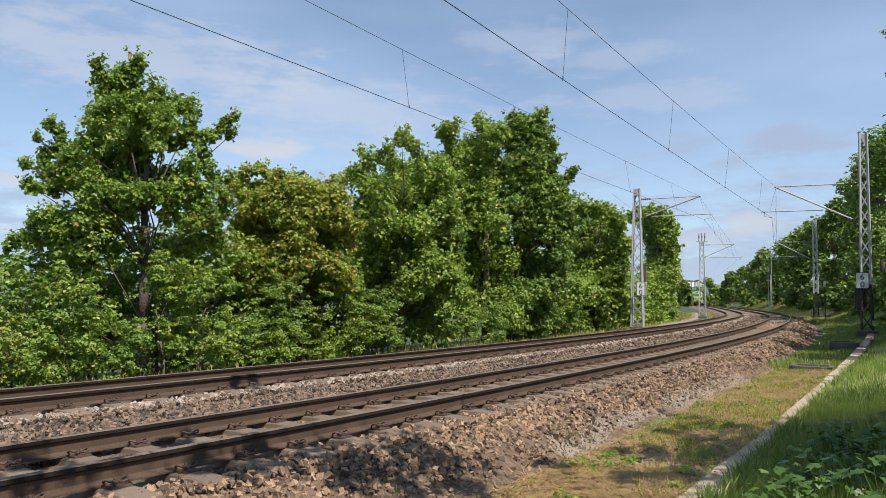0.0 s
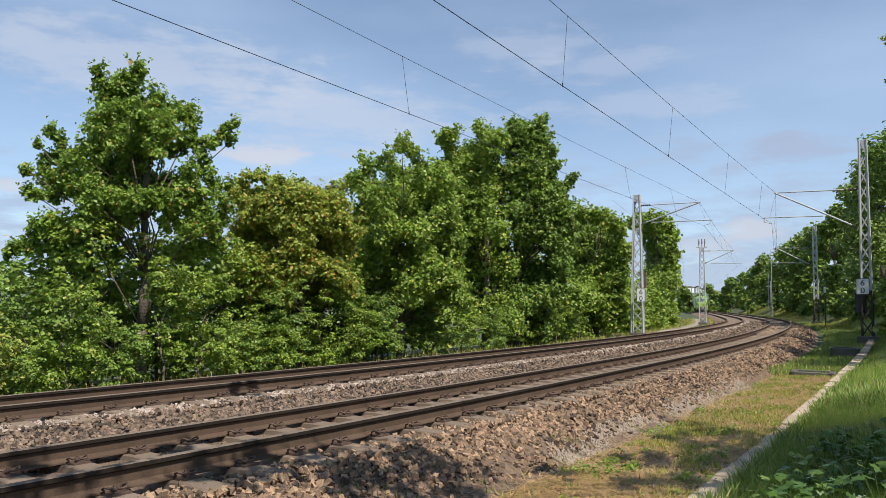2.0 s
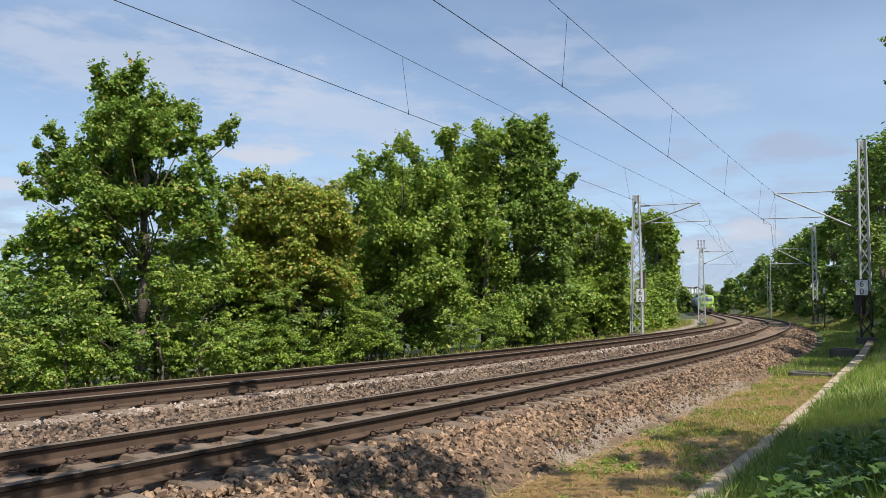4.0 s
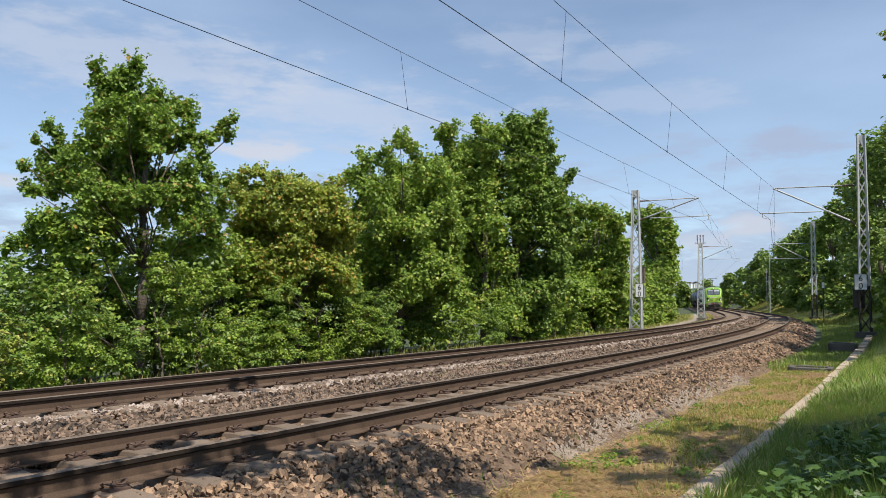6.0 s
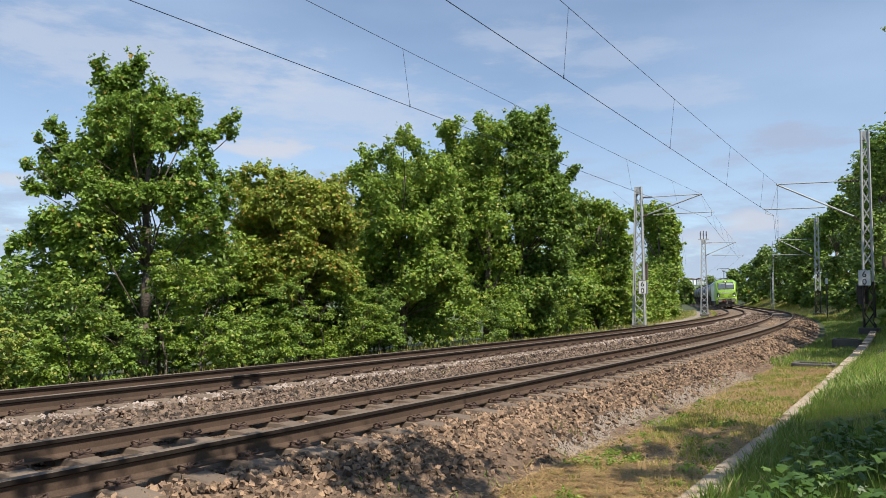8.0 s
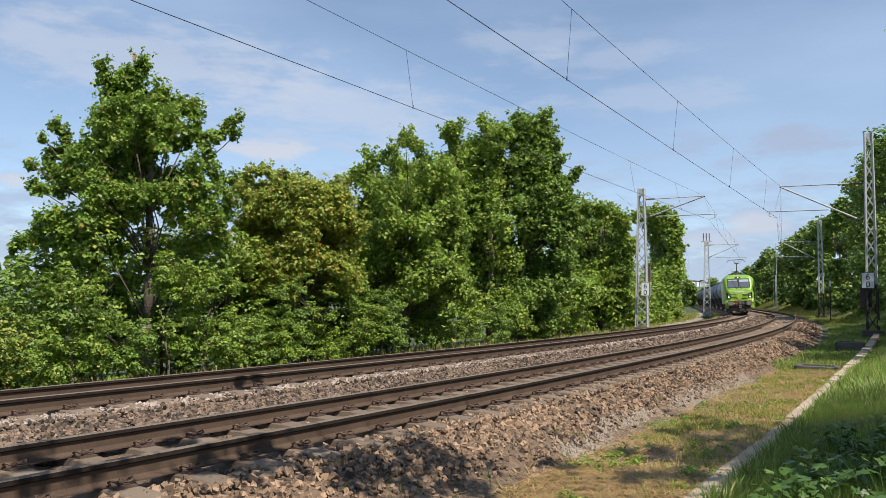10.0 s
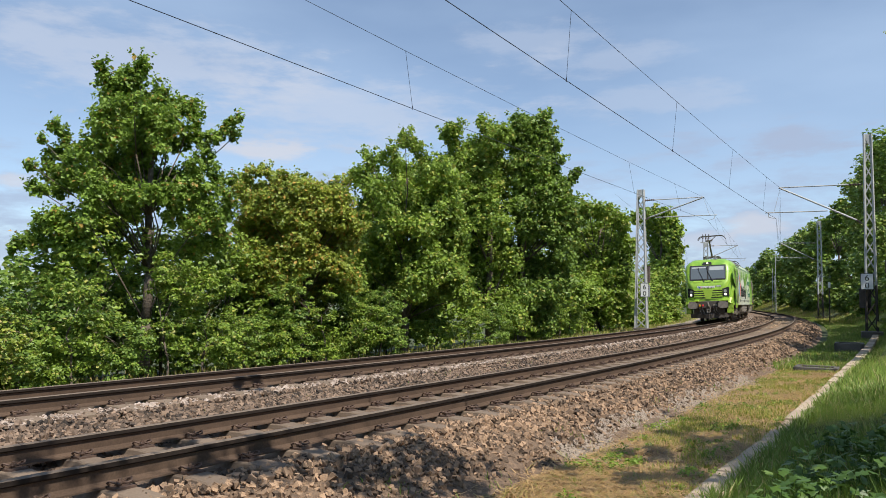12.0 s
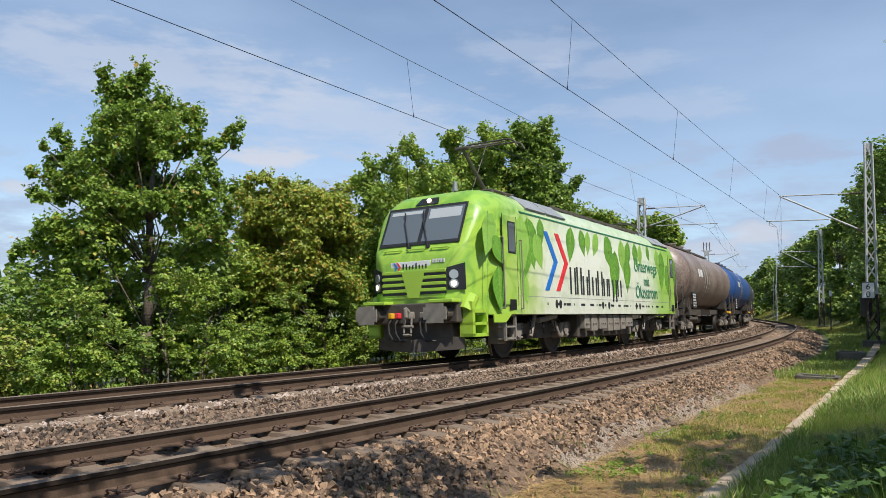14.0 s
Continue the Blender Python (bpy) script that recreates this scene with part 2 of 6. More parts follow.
def rod(bm, a, b, r, sides=8, r2=None):
    a, b = Vector(a), Vector(b)
    d = b - a
    m = Matrix.Translation((a + b) / 2) @ d.to_track_quat("Z", "Y").to_matrix().to_4x4()
    bmesh.ops.create_cone(bm, cap_ends=True, segments=sides, radius1=r, radius2=r if r2 is None else r2, depth=d.length, matrix=m)


def one(kind, *args, **kw):
    bm = bmesh.new()
    kind(bm, *args, **kw)
    return bm


# ---------------------------------------------------------------- the line of the track
KNOTS = [0, 20, 40, 60, 80, 110, 140, 170, 210, 260, 420]
BENDS = [0.0034, 0.00273, 0.00328, 0.00165, 0.00443, 0.00038, 0.00018, 0.0005, -0.00013, -0.0016, -0.0016]
STEP = 0.25
TS = np.arange(-70, 620, STEP)
_k = np.interp(TS, KNOTS, BENDS)
_h = np.concatenate([[0], np.cumsum((_k[1:] + _k[:-1]) / 2 * STEP)])
_i0 = int(round(70 / STEP))
TH = _h - _h[_i0] + 0.95385
TX = np.concatenate([[0], np.cumsum(np.cos((TH[1:] + TH[:-1]) / 2) * STEP)])
TY = np.concatenate([[0], np.cumsum(np.sin((TH[1:] + TH[:-1]) / 2) * STEP)])
TX, TY = TX - TX[_i0] - 7.05171, TY - TY[_i0] + 0.19979
FAR = -3.81          # centre of the far track, across from that of the near one
CANT = 0.074
GAUGE = 0.7525       # half the distance of the rail heads


def spot(s, o, z=0.0):
    """The point s metres along the near track, o metres across towards the camera's side."""
    s, o, z = np.broadcast_arrays(np.asarray(s, float), np.asarray(o, float), np.asarray(z, float))
    h = np.interp(s, TS, TH)
    return np.stack([np.interp(s, TS, TX) + np.sin(h) * o, np.interp(s, TS, TY) - np.cos(h) * o, z], -1)


def heading(s):
    return float(np.interp(s, TS, TH))


def kerb_line(s):
    return 3.93 + 0.0008 * np.clip(np.asarray(s, float) - 12, 0, 30) ** 2 + 0.10 * np.clip((21 - np.asarray(s, float)) / 8, 0, 1)


PROFILE_O = [-150, -60, -25, -12, -8.5, -6.9, -6.5, -5.5, -5.1, -2.5, -1.9, -1.3, 1.35, 1.55, 2.35, 2.8, 3.7]
PROFILE_Z = [-9, -5, -2.0, -0.9, -0.62, -0.6, -0.58, -0.30, -0.285, -0.215, -0.25, -0.285, -0.21, -0.24, -0.52, -0.5, -0.45]


def ground_z(s, o):
    s, o = np.broadcast_arrays(np.asarray(s, float), np.asarray(o, float))
    z = np.interp(o, PROFILE_O, PROFILE_Z)
    d = np.clip(o - kerb_line(s) - 0.15, 0, None)
    g = np.clip((s - 3) / 34, 0, 1)
    steep = 0.10 + 0.34 * g
    bank = steep * np.minimum(d, 9) + 0.22 * np.clip(d - 9, 0, 40) + 0.02 * np.clip(d - 49, 0, None)
    return z + bank


def sheet(name, s_values, o_values, lift, mat, wobble=0.0):
    s_values, o_values = np.asarray(s_values, float), np.asarray(o_values, float)
    S, O = np.meshgrid(s_values, o_values, indexing="ij")
    Z = ground_z(S, O) + lift
    if wobble:
        Z = Z + wobble * np.random.default_rng(5).normal(size=Z.shape)
    P = spot(S, O, Z).reshape(-1, 3)
    n, k = len(s_values), len(o_values)
    i = np.arange((n - 1) * k).reshape(n - 1, k)[:, :-1].ravel()
    me = fast_mesh(name, P, np.stack([i, i + 1, i + k + 1, i + k][::-1], 1), mat)
    me.polygons.foreach_set("use_smooth", [True] * len(me.polygons))
    return me


# ---------------------------------------------------------------- ground
s_fine = np.concatenate([np.arange(-60, 0, 3.0), np.arange(0, 45, 0.5), np.arange(45, 120, 1.5), np.arange(120, 600, 8.0)])
o_fine = np.concatenate([[-150, -100, -60, -40, -25, -18], np.arange(-14, -6.5, 0.75), np.arange(-6.5, 6.5, 0.2), np.arange(6.5, 14, 0.75), [16, 20, 26, 34, 45, 60, 100, 150]])
earth = sheet("ground", s_fine, o_fine, -0.02, MAT["dry"])
earth.materials.append(MAT["turf"])
green = (o_fine[None, :-1] > 4.0) | (o_fine[None, :-1] < -6.9) | ((s_fine[:-1, None] > 27) & (o_fine[None, :-1] > 2.2))
earth.polygons.foreach_set("material_index", green.astype(np.int32).ravel())
tagged(put("ground", earth), "dry brownish earth with thin grass beside the railway", "ground", kind="structure")
bed_o = np.concatenate([[-6.6], np.arange(-6.4, 2.3, 0.15), [2.4]])
tagged(put("ballast_bed", sheet("ballast_bed", s_fine, bed_o, 0.0, MAT["bed"], 0.012)), "brown crushed stone ballast under two railway tracks", "ballast", kind="structure")
bm = bmesh.new()
bmesh.ops.create_cone(bm, cap_ends=True, segments=96, radius1=4200, radius2=4200, depth=1.0, matrix=Matrix.Translation((0, 0, -8.6)))
tagged(part("distant_land", bm, surface("far_fields", (0.05, 0.09, 0.03), (0.16, 0.19, 0.08), 0.004, 0.95, fine=0.05, coords="Object")), "wide green land reaching the horizon", "land", kind="structure")

# ---------------------------------------------------------------- rails
RAIL_PROFILE = [(-0.036, -0.004), (-0.030, 0.0), (0.030, 0.0), (0.036, -0.004), (0.036, -0.036), (0.012, -0.050), (0.009, -0.060), (0.009, -0.135), (0.020, -0.150), (0.074, -0.160), (0.075, -0.172),
                (-0.075, -0.172), (-0.074, -0.160), (-0.020, -0.150), (-0.009, -0.135), (-0.009, -0.060), (-0.012, -0.050), (-0.036, -0.036)]


def rail(o, z):
    s = np.concatenate([np.arange(-50, 0, 2.0), np.arange(0, 130, 0.75), np.arange(130, 560, 3.0)])
    k = len(RAIL_PROFILE)
    verts = np.concatenate([spot(s, o + a, z + b)[:, None, :] for a, b in RAIL_PROFILE], 1).reshape(-1, 3)
    faces, idx = [], []
    for i in range(len(s) - 1):
        for j in range(k):
            q = (j + 1) % k
            faces.append((i * k + j, (i + 1) * k + j, (i + 1) * k + q, i * k + q))
            # 2: sides and underside of the head, painted dark as if in shade
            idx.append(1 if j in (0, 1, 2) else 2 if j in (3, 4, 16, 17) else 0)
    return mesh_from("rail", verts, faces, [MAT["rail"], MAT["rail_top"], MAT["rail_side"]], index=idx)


TRACKS = []
for name, centre, words in (("near_track", 0.0, "near railway track with rusty steel rails on concrete sleepers"), ("far_track", FAR, "far railway track with rusty steel rails on concrete sleepers")):
    t = tagged(new(name), words, "railway track", kind="structure")
    for side in (1, -1):
        put("rail", rail(centre + side * GAUGE, side * CANT / 2), t)
    TRACKS.append((t, centre))


# ---------------------------------------------------------------- trees
def crown_mesh(name, lobes, size, dens, mat, seed, flat=0.5, spread=0.85):
    """Leaves in clumps on lobes (x, y, z, r): each leaf two triangles folded on its midrib."""
    rng = np.random.default_rng(seed)
    P, N = [], []
    for x, y, z, r in lobes:
        clumps = max(7, int(30 * r * r / (0.5 + 0.25 * r)) + 6)
        per = int(max(8 if size < 0.15 else 4 if size < 0.5 else 2, dens * 12.6 * r * r / (size * size * 0.5) / clumps))
        d = rng.normal(size=(clumps, 3))
        d /= np.linalg.norm(d, axis=1)[:, None]
        rad = r * rng.uniform(0.3, 1.08, clumps) ** 0.7
        c = np.array([x, y, z]) + d * rad[:, None] * np.array([1, 1, 0.92])
        cr = np.minimum(0.62, r * rng.uniform(0.14, 0.36, clumps))
        q = rng.normal(size=(clumps, per, 3))
        q *= (rng.uniform(0.05, 1, (clumps, per, 1)) ** 0.4) / np.linalg.norm(q, axis=2, keepdims=True)
        q *= cr[:, None, None] * 1.25 * np.array([1, 1, flat])
        pos_ = c[:, None, :] + q
        n = q / (np.linalg.norm(q, axis=2, keepdims=True) + 1e-6) * 0.5 + d[:, None, :] * 0.4 + np.array([0, 0, 0.95]) + rng.normal(size=q.shape) * 0.45
        P.append(pos_.reshape(-1, 3))
        N.append(n.reshape(-1, 3))
    P, N = np.concatenate(P), np.concatenate(N)
    return leaf_cloud(name, P, N, size, mat, rng)


def leaf_cloud(name, P, N, size, mat, rng):
    N /= np.linalg.norm(N, axis=1)[:, None]
    t = rng.normal(size=N.shape)
    t -= (t * N).sum(1)[:, None] * N
    t /= np.linalg.norm(t, axis=1)[:, None]
    b = np.cross(N, t)
    sz = np.asarray(size) * rng.uniform(0.6, 1.35, len(P))[:, None]
    droop = N * sz * rng.uniform(0.05, 0.3, len(P))[:, None]
    v0, v2 = P - t * sz * 0.5, P + t * sz * 0.55 - droop
    v1, v3 = P + b * sz * 0.42 + droop * 0.5, P - b * sz * 0.42 + droop * 0.5
    V = np.stack([v0, v1, v2, v3], 1).reshape(-1, 3)
    i = np.arange(len(P)) * 4
    F = np.concatenate([np.stack([i, i + 1, i + 2], 1), np.stack([i, i + 2, i + 3], 1)])
    return fast_mesh(name, V, F, mat)


def leafy_mesh(name, lobes, size, dens, mat, seed, reach=1.0):
    """Leaves that fill lobes (x, y, z, r) as overlapping sprays; small lobes bridge the gaps between neighbours."""
    rng = np.random.default_rng(seed)
    lobes = np.array(lobes, float)
    bridge = []
    for i in range(len(lobes)):
        for j in range(i):
            d = np.linalg.norm(lobes[i, :3] - lobes[j, :3])
            if 0.5 * (lobes[i, 3] + lobes[j, 3]) < d < reach * (lobes[i, 3] + lobes[j, 3]) * 1.3:
                bridge.append([*((lobes[i, :3] + lobes[j, :3]) / 2), 0.75 * min(lobes[i, 3], lobes[j, 3])])
    lobes = np.concatenate([lobes, np.array(bridge)]) if bridge else lobes
    P, N = [], []
    for x, y, z, r in lobes:
        sprays = max(5, int(7 + 9 * r))
        d = rng.normal(size=(sprays, 3))
        d /= np.linalg.norm(d, axis=1)[:, None]
        c = np.array([x, y, z]) + d * (r * rng.uniform(0.15, 0.95, sprays) ** 0.6)[:, None]
        per = max(5, int(dens * 6.6 * r * r / (size * size * 0.5) / sprays))
        q = rng.normal(size=(sprays, per, 3))
        q *= (rng.uniform(0.05, 1, (sprays, per, 1)) ** 0.45) / np.linalg.norm(q, axis=2, keepdims=True)
        q *= (r * rng.uniform(0.30, 0.62, sprays))[:, None, None] * np.array([1.1, 1.1, 0.7])
        n = q / (np.linalg.norm(q, axis=2, keepdims=True) + 1e-6) * 0.7 + d[:, None, :] * 0.4 + np.array([0, 0, 0.8]) + rng.normal(size=q.shape) * 0.5
        P.append((c[:, None, :] + q).reshape(-1, 3))
        N.append(n.reshape(-1, 3))
        e = rng.normal(size=(4, 1, 3))
        e[..., 2] = np.abs(e[..., 2]) + 0.2
        e *= r * rng.uniform(0.95, 1.4, (4, 1, 1)) / np.linalg.norm(e, axis=2, keepdims=True)
        k = rng.normal(size=(4, 7, 3)) * max(0.05, 0.11 * r)
        P[-1] = np.concatenate([P[-1], (np.array([x, y, z]) + e + k).reshape(-1, 3)])
        N[-1] = np.concatenate([N[-1], rng.normal(size=(28, 3)) * 0.6 + np.array([0, -0.2, 0.8])])
    # the shaded inner leaves, behind and below the outer sprays
    for x, y, z, r in lobes:
        n = max(5, int(6.0 * r * r / (size * size * 0.44 * 2.6)))
        q = rng.normal(size=(n, 3))
        q *= (rng.uniform(0.05, 1, (n, 1)) ** 0.4) / np.linalg.norm(q, axis=1, keepdims=True) * r * 0.85
        P.append(np.array([x, y + 0.45 * r, z - 0.1 * r]) + q)
        N.append(rng.normal(size=(n, 3)) + np.array([0, -0.6, 0.5]))
    count = sum(len(q) for q in P[:len(lobes)])
    P, N = np.concatenate(P), np.concatenate(N)
    sizes = np.full(len(P), size)
    sizes[count:] = size * 1.6
    return leaf_cloud(name, P, N, sizes[:, None], mat, rng)


def limb(bm, pts, r0, r1, sides=7):
    """A tapered bent limb through points."""
    n = len(pts) - 1
    for i in range(n):
        rod(bm, pts[i], pts[i + 1], r0 + (r1 - r0) * i / n, sides, r0 + (r1 - r0) * (i + 1) / n)


def tree(words, base, lobes, size, dens, mat, seed, trunk_r=0.14, depth=0.8, category="tree", full=False):
    """Lobes (u, h, r): across, up and radius; they are spread in depth by chance. full: a closed crown."""
    rng = random.Random(seed)
    top = tagged(new("tree" if category == "tree" else "shrub"), words, category)
    x, y, z0 = base
    a = math.atan2(y, x) - math.pi / 2
    top.matrix_basis = Matrix.Translation(base) @ Matrix.Rotation(a, 4, "Z")
    span = max(abs(l[0]) for l in lobes) + 0.2
    L = []
    for u, h, r in lobes:
        keep = max(0.25, 1 - 0.5 * abs(u) / span)
        L.append((u, rng.uniform(-1, 1) * depth * keep * (0.5 if r < 0.3 else 1.0), h - z0, r))
        if r > (0.3 if full else 0.55):
            L.append((u + rng.uniform(-0.3, 0.3) * r, rng.choice((-1, 1)) * depth * keep * 1.1, h - z0 - 0.25 * r, r * 0.85))
    put("crown", (leafy_mesh if full else crown_mesh)("crown", L, size, dens, mat, seed), top)
    bm = bmesh.new()
    hi = max(l[2] for l in L)
    stem = [(0, 0, -0.2)]
    for i in range(1, 6):
        stem.append((rng.uniform(-0.12, 0.12) * i / 2, rng.uniform(-0.1, 0.1) * i / 2, hi * 0.85 * i / 5))
    limb(bm, stem, trunk_r, trunk_r * 0.25, 9)
    for l in L:
        if l[2] > 0.8:
            k = min(5, max(1, int(l[2] / hi * 4)))
            p0 = Vector(stem[k]) if l[2] > stem[k][2] else Vector(stem[max(1, k - 1)])
            p1 = Vector(l[:3])
            mid = (p0 + p1) / 2 + Vector((rng.uniform(-0.2, 0.2), rng.uniform(-0.2, 0.2), 0.12))
            if full and rng.random() < 0.7:
                continue
            limb(bm, [p0, mid, p1], trunk_r * (0.3 if l[3] > 0.55 else 0.16), trunk_r * 0.06, 5)
            for _ in range(3):
                e = p1 + Vector((rng.uniform(-1, 1), rng.uniform(-1, 1), rng.uniform(-0.4, 1))) * l[3] * 0.5
                rod(bm, p1, e, trunk_r * 0.06, 4, 0.004)
    part("trunk", bm, MAT["bark"], top, smooth=True)
    return top


MAPLE_TOP = [(-1.22, 6.85, 0.21), (-1.18, 6.5, 0.24), (-0.77, 6.77, 0.22), (-0.33, 7.06, 0.25), (-0.34, 6.68, 0.27), (-0.63, 6.43, 0.33), (-1.0, 6.17, 0.3), (-0.24, 6.26, 0.33), (0.11, 6.3, 0.24), (0.23, 6.07, 0.27),
             (0.62, 6.26, 0.18), (0.61, 5.92, 0.18), (0.96, 6.18, 0.16), (1.01, 5.82, 0.21), (0.99, 5.38, 0.24), (-0.48, 5.81, 0.39), (-0.98, 5.62, 0.36), (-1.28, 5.35, 0.24), (-0.02, 5.57, 0.39), (0.38, 5.47, 0.33),
             (-0.45, 5.11, 0.42), (-1.02, 4.99, 0.39), (0.14, 4.95, 0.39), (0.66, 5.14, 0.3), (1.2, 5.11, 0.24), (1.54, 5.29, 0.21), (1.81, 5.61, 0.22), (2.02, 5.78, 0.13), (2.0, 5.41, 0.18)]
MAPLE_SIDE = [(-2.19, 5.22, 0.18), (-2.01, 5.1, 0.18), (-2.41, 4.86, 0.12), (-2.28, 4.58, 0.21), (-1.93, 4.7, 0.24), (-1.57, 4.73, 0.27), (-2.62, 4.24, 0.18), (-2.32, 4.13, 0.24), (-1.85, 4.23, 0.3), (-1.37, 4.34, 0.36),
              (-2.66, 3.77, 0.13), (-2.42, 3.65, 0.21), (-2.01, 3.75, 0.27), (-1.59, 3.84, 0.27), (-2.39, 2.92, 0.21), (-2.1, 3.0, 0.27), (-1.68, 3.02, 0.3), (-1.25, 3.04, 0.36), (-2.83, 2.37, 0.18), (-2.6, 2.45, 0.21),
              (-2.94, 2.24, 0.12), (-2.26, 2.53, 0.21), (-1.84, 2.41, 0.27), (-1.42, 2.56, 0.27)]
MAPLE_MIDDLE = [(-0.87, 4.31, 0.45), (-0.23, 4.35, 0.42), (0.42, 4.33, 0.39), (1.02, 4.45, 0.33), (1.35, 4.62, 0.27), (1.57, 4.2, 0.24), (-1.15, 3.67, 0.39), (-0.59, 3.63, 0.42), (-0.01, 3.67, 0.36), (0.57, 3.7, 0.39),
                (1.17, 3.81, 0.36), (1.72, 3.85, 0.27), (1.92, 4.3, 0.18), (-0.75, 2.93, 0.36), (-0.32, 3.16, 0.24), (0.53, 3.13, 0.3), (1.06, 3.09, 0.33), (1.6, 3.19, 0.33), (1.94, 3.5, 0.27), (-0.86, 2.38, 0.24),
                (-0.54, 2.32, 0.15), (0.68, 2.43, 0.18), (1.15, 2.52, 0.27), (1.69, 2.61, 0.3)]
BROWNING = [(-1.76, 4.87, 0.24), (-1.31, 5.06, 0.24), (-1.91, 4.44, 0.28), (-1.34, 4.46, 0.38), (-0.77, 4.66, 0.31), (-0.19, 4.8, 0.28), (-0.26, 4.34, 0.38), (0.32, 4.36, 0.31), (0.74, 4.63, 0.24), (1.16, 4.82, 0.21),
            (0.92, 4.21, 0.38), (-0.83, 3.97, 0.48), (-1.57, 3.78, 0.45), (0.09, 3.75, 0.48), (0.85, 3.52, 0.45), (1.36, 3.44, 0.34), (-1.88, 3.35, 0.31), (-1.06, 3.29, 0.48), (-0.23, 3.14, 0.48), (0.61, 2.99, 0.41),
            (1.29, 2.84, 0.38), (-1.69, 2.52, 0.41), (-0.88, 2.45, 0.45), (0.03, 2.38, 0.45), (0.96, 2.23, 0.38), (-1.35, 1.69, 0.41), (-0.36, 1.53, 0.41), (0.55, 1.55, 0.38), (1.31, 1.73, 0.38)]
DENSE = [(-1.48, 6.4, 0.18), (-1.23, 6.09, 0.28), (-1.83, 5.57, 0.28), (-1.42, 5.47, 0.36), (-0.53, 6.52, 0.32), (0.02, 6.7, 0.32), (0.49, 6.24, 0.32), (-0.21, 5.91, 0.53), (-0.91, 5.08, 0.53), (0.71, 5.62, 0.45),
         (0.21, 4.89, 0.61), (1.23, 4.91, 0.53), (-1.41, 4.55, 0.45), (-0.59, 3.96, 0.57), (0.53, 3.88, 0.61), (1.55, 3.89, 0.53), (-1.18, 3.24, 0.49), (-0.17, 2.85, 0.57), (0.95, 2.76, 0.57), (1.86, 2.88, 0.49),
         (-0.76, 1.93, 0.53), (0.36, 1.74, 0.57), (1.47, 1.76, 0.53), (-0.34, 0.93, 0.49), (0.87, 0.84, 0.49), (-1.36, 2.22, 0.4),
         (1.38, 5.74, 0.49), (1.68, 4.61, 0.53), (1.96, 3.49, 0.53), (1.67, 2.26, 0.53), (2.18, 1.46, 0.49), (-1.7, 3.84, 0.4), (-1.78, 2.82, 0.4)]
TALL_LIGHT = [(-2.82, 8.81, 0.32), (-2.42, 9.08, 0.37), (-1.73, 8.4, 0.53), (-2.4, 7.85, 0.64), (-1.07, 9.21, 0.37), (-1.29, 9.76, 0.19), (-0.66, 8.53, 0.59), (-1.32, 7.44, 0.75), (-0.26, 8.8, 0.43), (-0.24, 7.17, 0.75),
              (-1.04, 6.09, 0.75), (-2.39, 6.36, 0.64), (-0.49, 4.75, 0.8), (-1.29, 3.67, 0.69), (-1.83, 5.01, 0.64), (0.05, 3.14, 0.8), (-0.74, 1.81, 0.75), (-1.53, 1.0, 0.69), (0.33, 0.76, 0.69),
              (-3.07, 7.45, 0.53), (-2.92, 5.82, 0.64), (-1.94, 2.59, 0.69), (-2.62, 3.66, 0.64)]
TALL_DARK = [(0.41, 9.75, 0.37), (0.94, 10.02, 0.32), (1.75, 9.93, 0.32), (2.09, 10.15, 0.16), (1.08, 9.34, 0.53), (1.88, 9.33, 0.43), (0.55, 8.8, 0.53), (2.28, 8.79, 0.37), (1.48, 8.38, 0.59), (2.55, 7.98, 0.32),
             (2.28, 7.44, 0.43), (0.82, 7.71, 0.69), (1.75, 6.9, 0.64), (0.56, 6.09, 0.75), (2.02, 5.82, 0.59), (1.1, 4.62, 0.75), (2.29, 4.36, 0.53), (1.5, 2.89, 0.69), (0.85, 1.56, 0.75), (2.16, 1.84, 0.59),
             (1.91, 0.52, 0.59), (2.94, 6.9, 0.21), (3.34, 7.3, 0.16), (2.68, 6.23, 0.37), (3.26, 6.15, 0.24), (2.95, 5.43, 0.48)]
TALL_EDGE = [(2.73, 6.5, 0.43), (3.03, 4.76, 0.53), (2.63, 5.16, 0.53), (2.95, 3.56, 0.59), (2.82, 2.11, 0.59), (2.55, 8.79, 0.24), (3.47, 7.38, 0.16), (3.16, 7.01, 0.21)]
ROUNDED = [(-2.38, 6.31, 0.69), (-1.43, 6.87, 0.69), (-0.68, 7.25, 0.62), (0.25, 7.12, 0.62), (1.17, 6.85, 0.54), (1.72, 6.27, 0.46), (-1.06, 5.53, 0.92), (0.43, 5.71, 0.92), (1.53, 5.14, 0.69), (-1.81, 4.39, 0.92),
           (-0.13, 4.01, 1.0), (1.35, 3.64, 0.85), (2.08, 4.76, 0.46), (-1.43, 2.49, 0.92), (0.24, 2.13, 0.92), (1.7, 1.95, 0.69), (-0.69, 0.61, 0.77), (0.97, 0.45, 0.77), (2.06, 0.65, 0.54)]
BEHIND_MAST = [(-2.63, 10.65, 0.65), (-1.1, 10.94, 0.78), (0.41, 10.91, 0.78), (1.31, 9.95, 0.78), (2.01, 9.0, 0.58), (-0.5, 9.04, 1.17), (1.29, 8.07, 0.91), (2.18, 7.13, 0.45), (0.08, 6.83, 1.3), (1.57, 5.58, 0.91),
               (-0.53, 4.33, 1.3), (1.26, 3.41, 1.04), (2.15, 4.03, 0.52), (0.05, 1.53, 1.17), (1.53, 1.24, 0.78), (-1.16, 0.9, 1.04)]
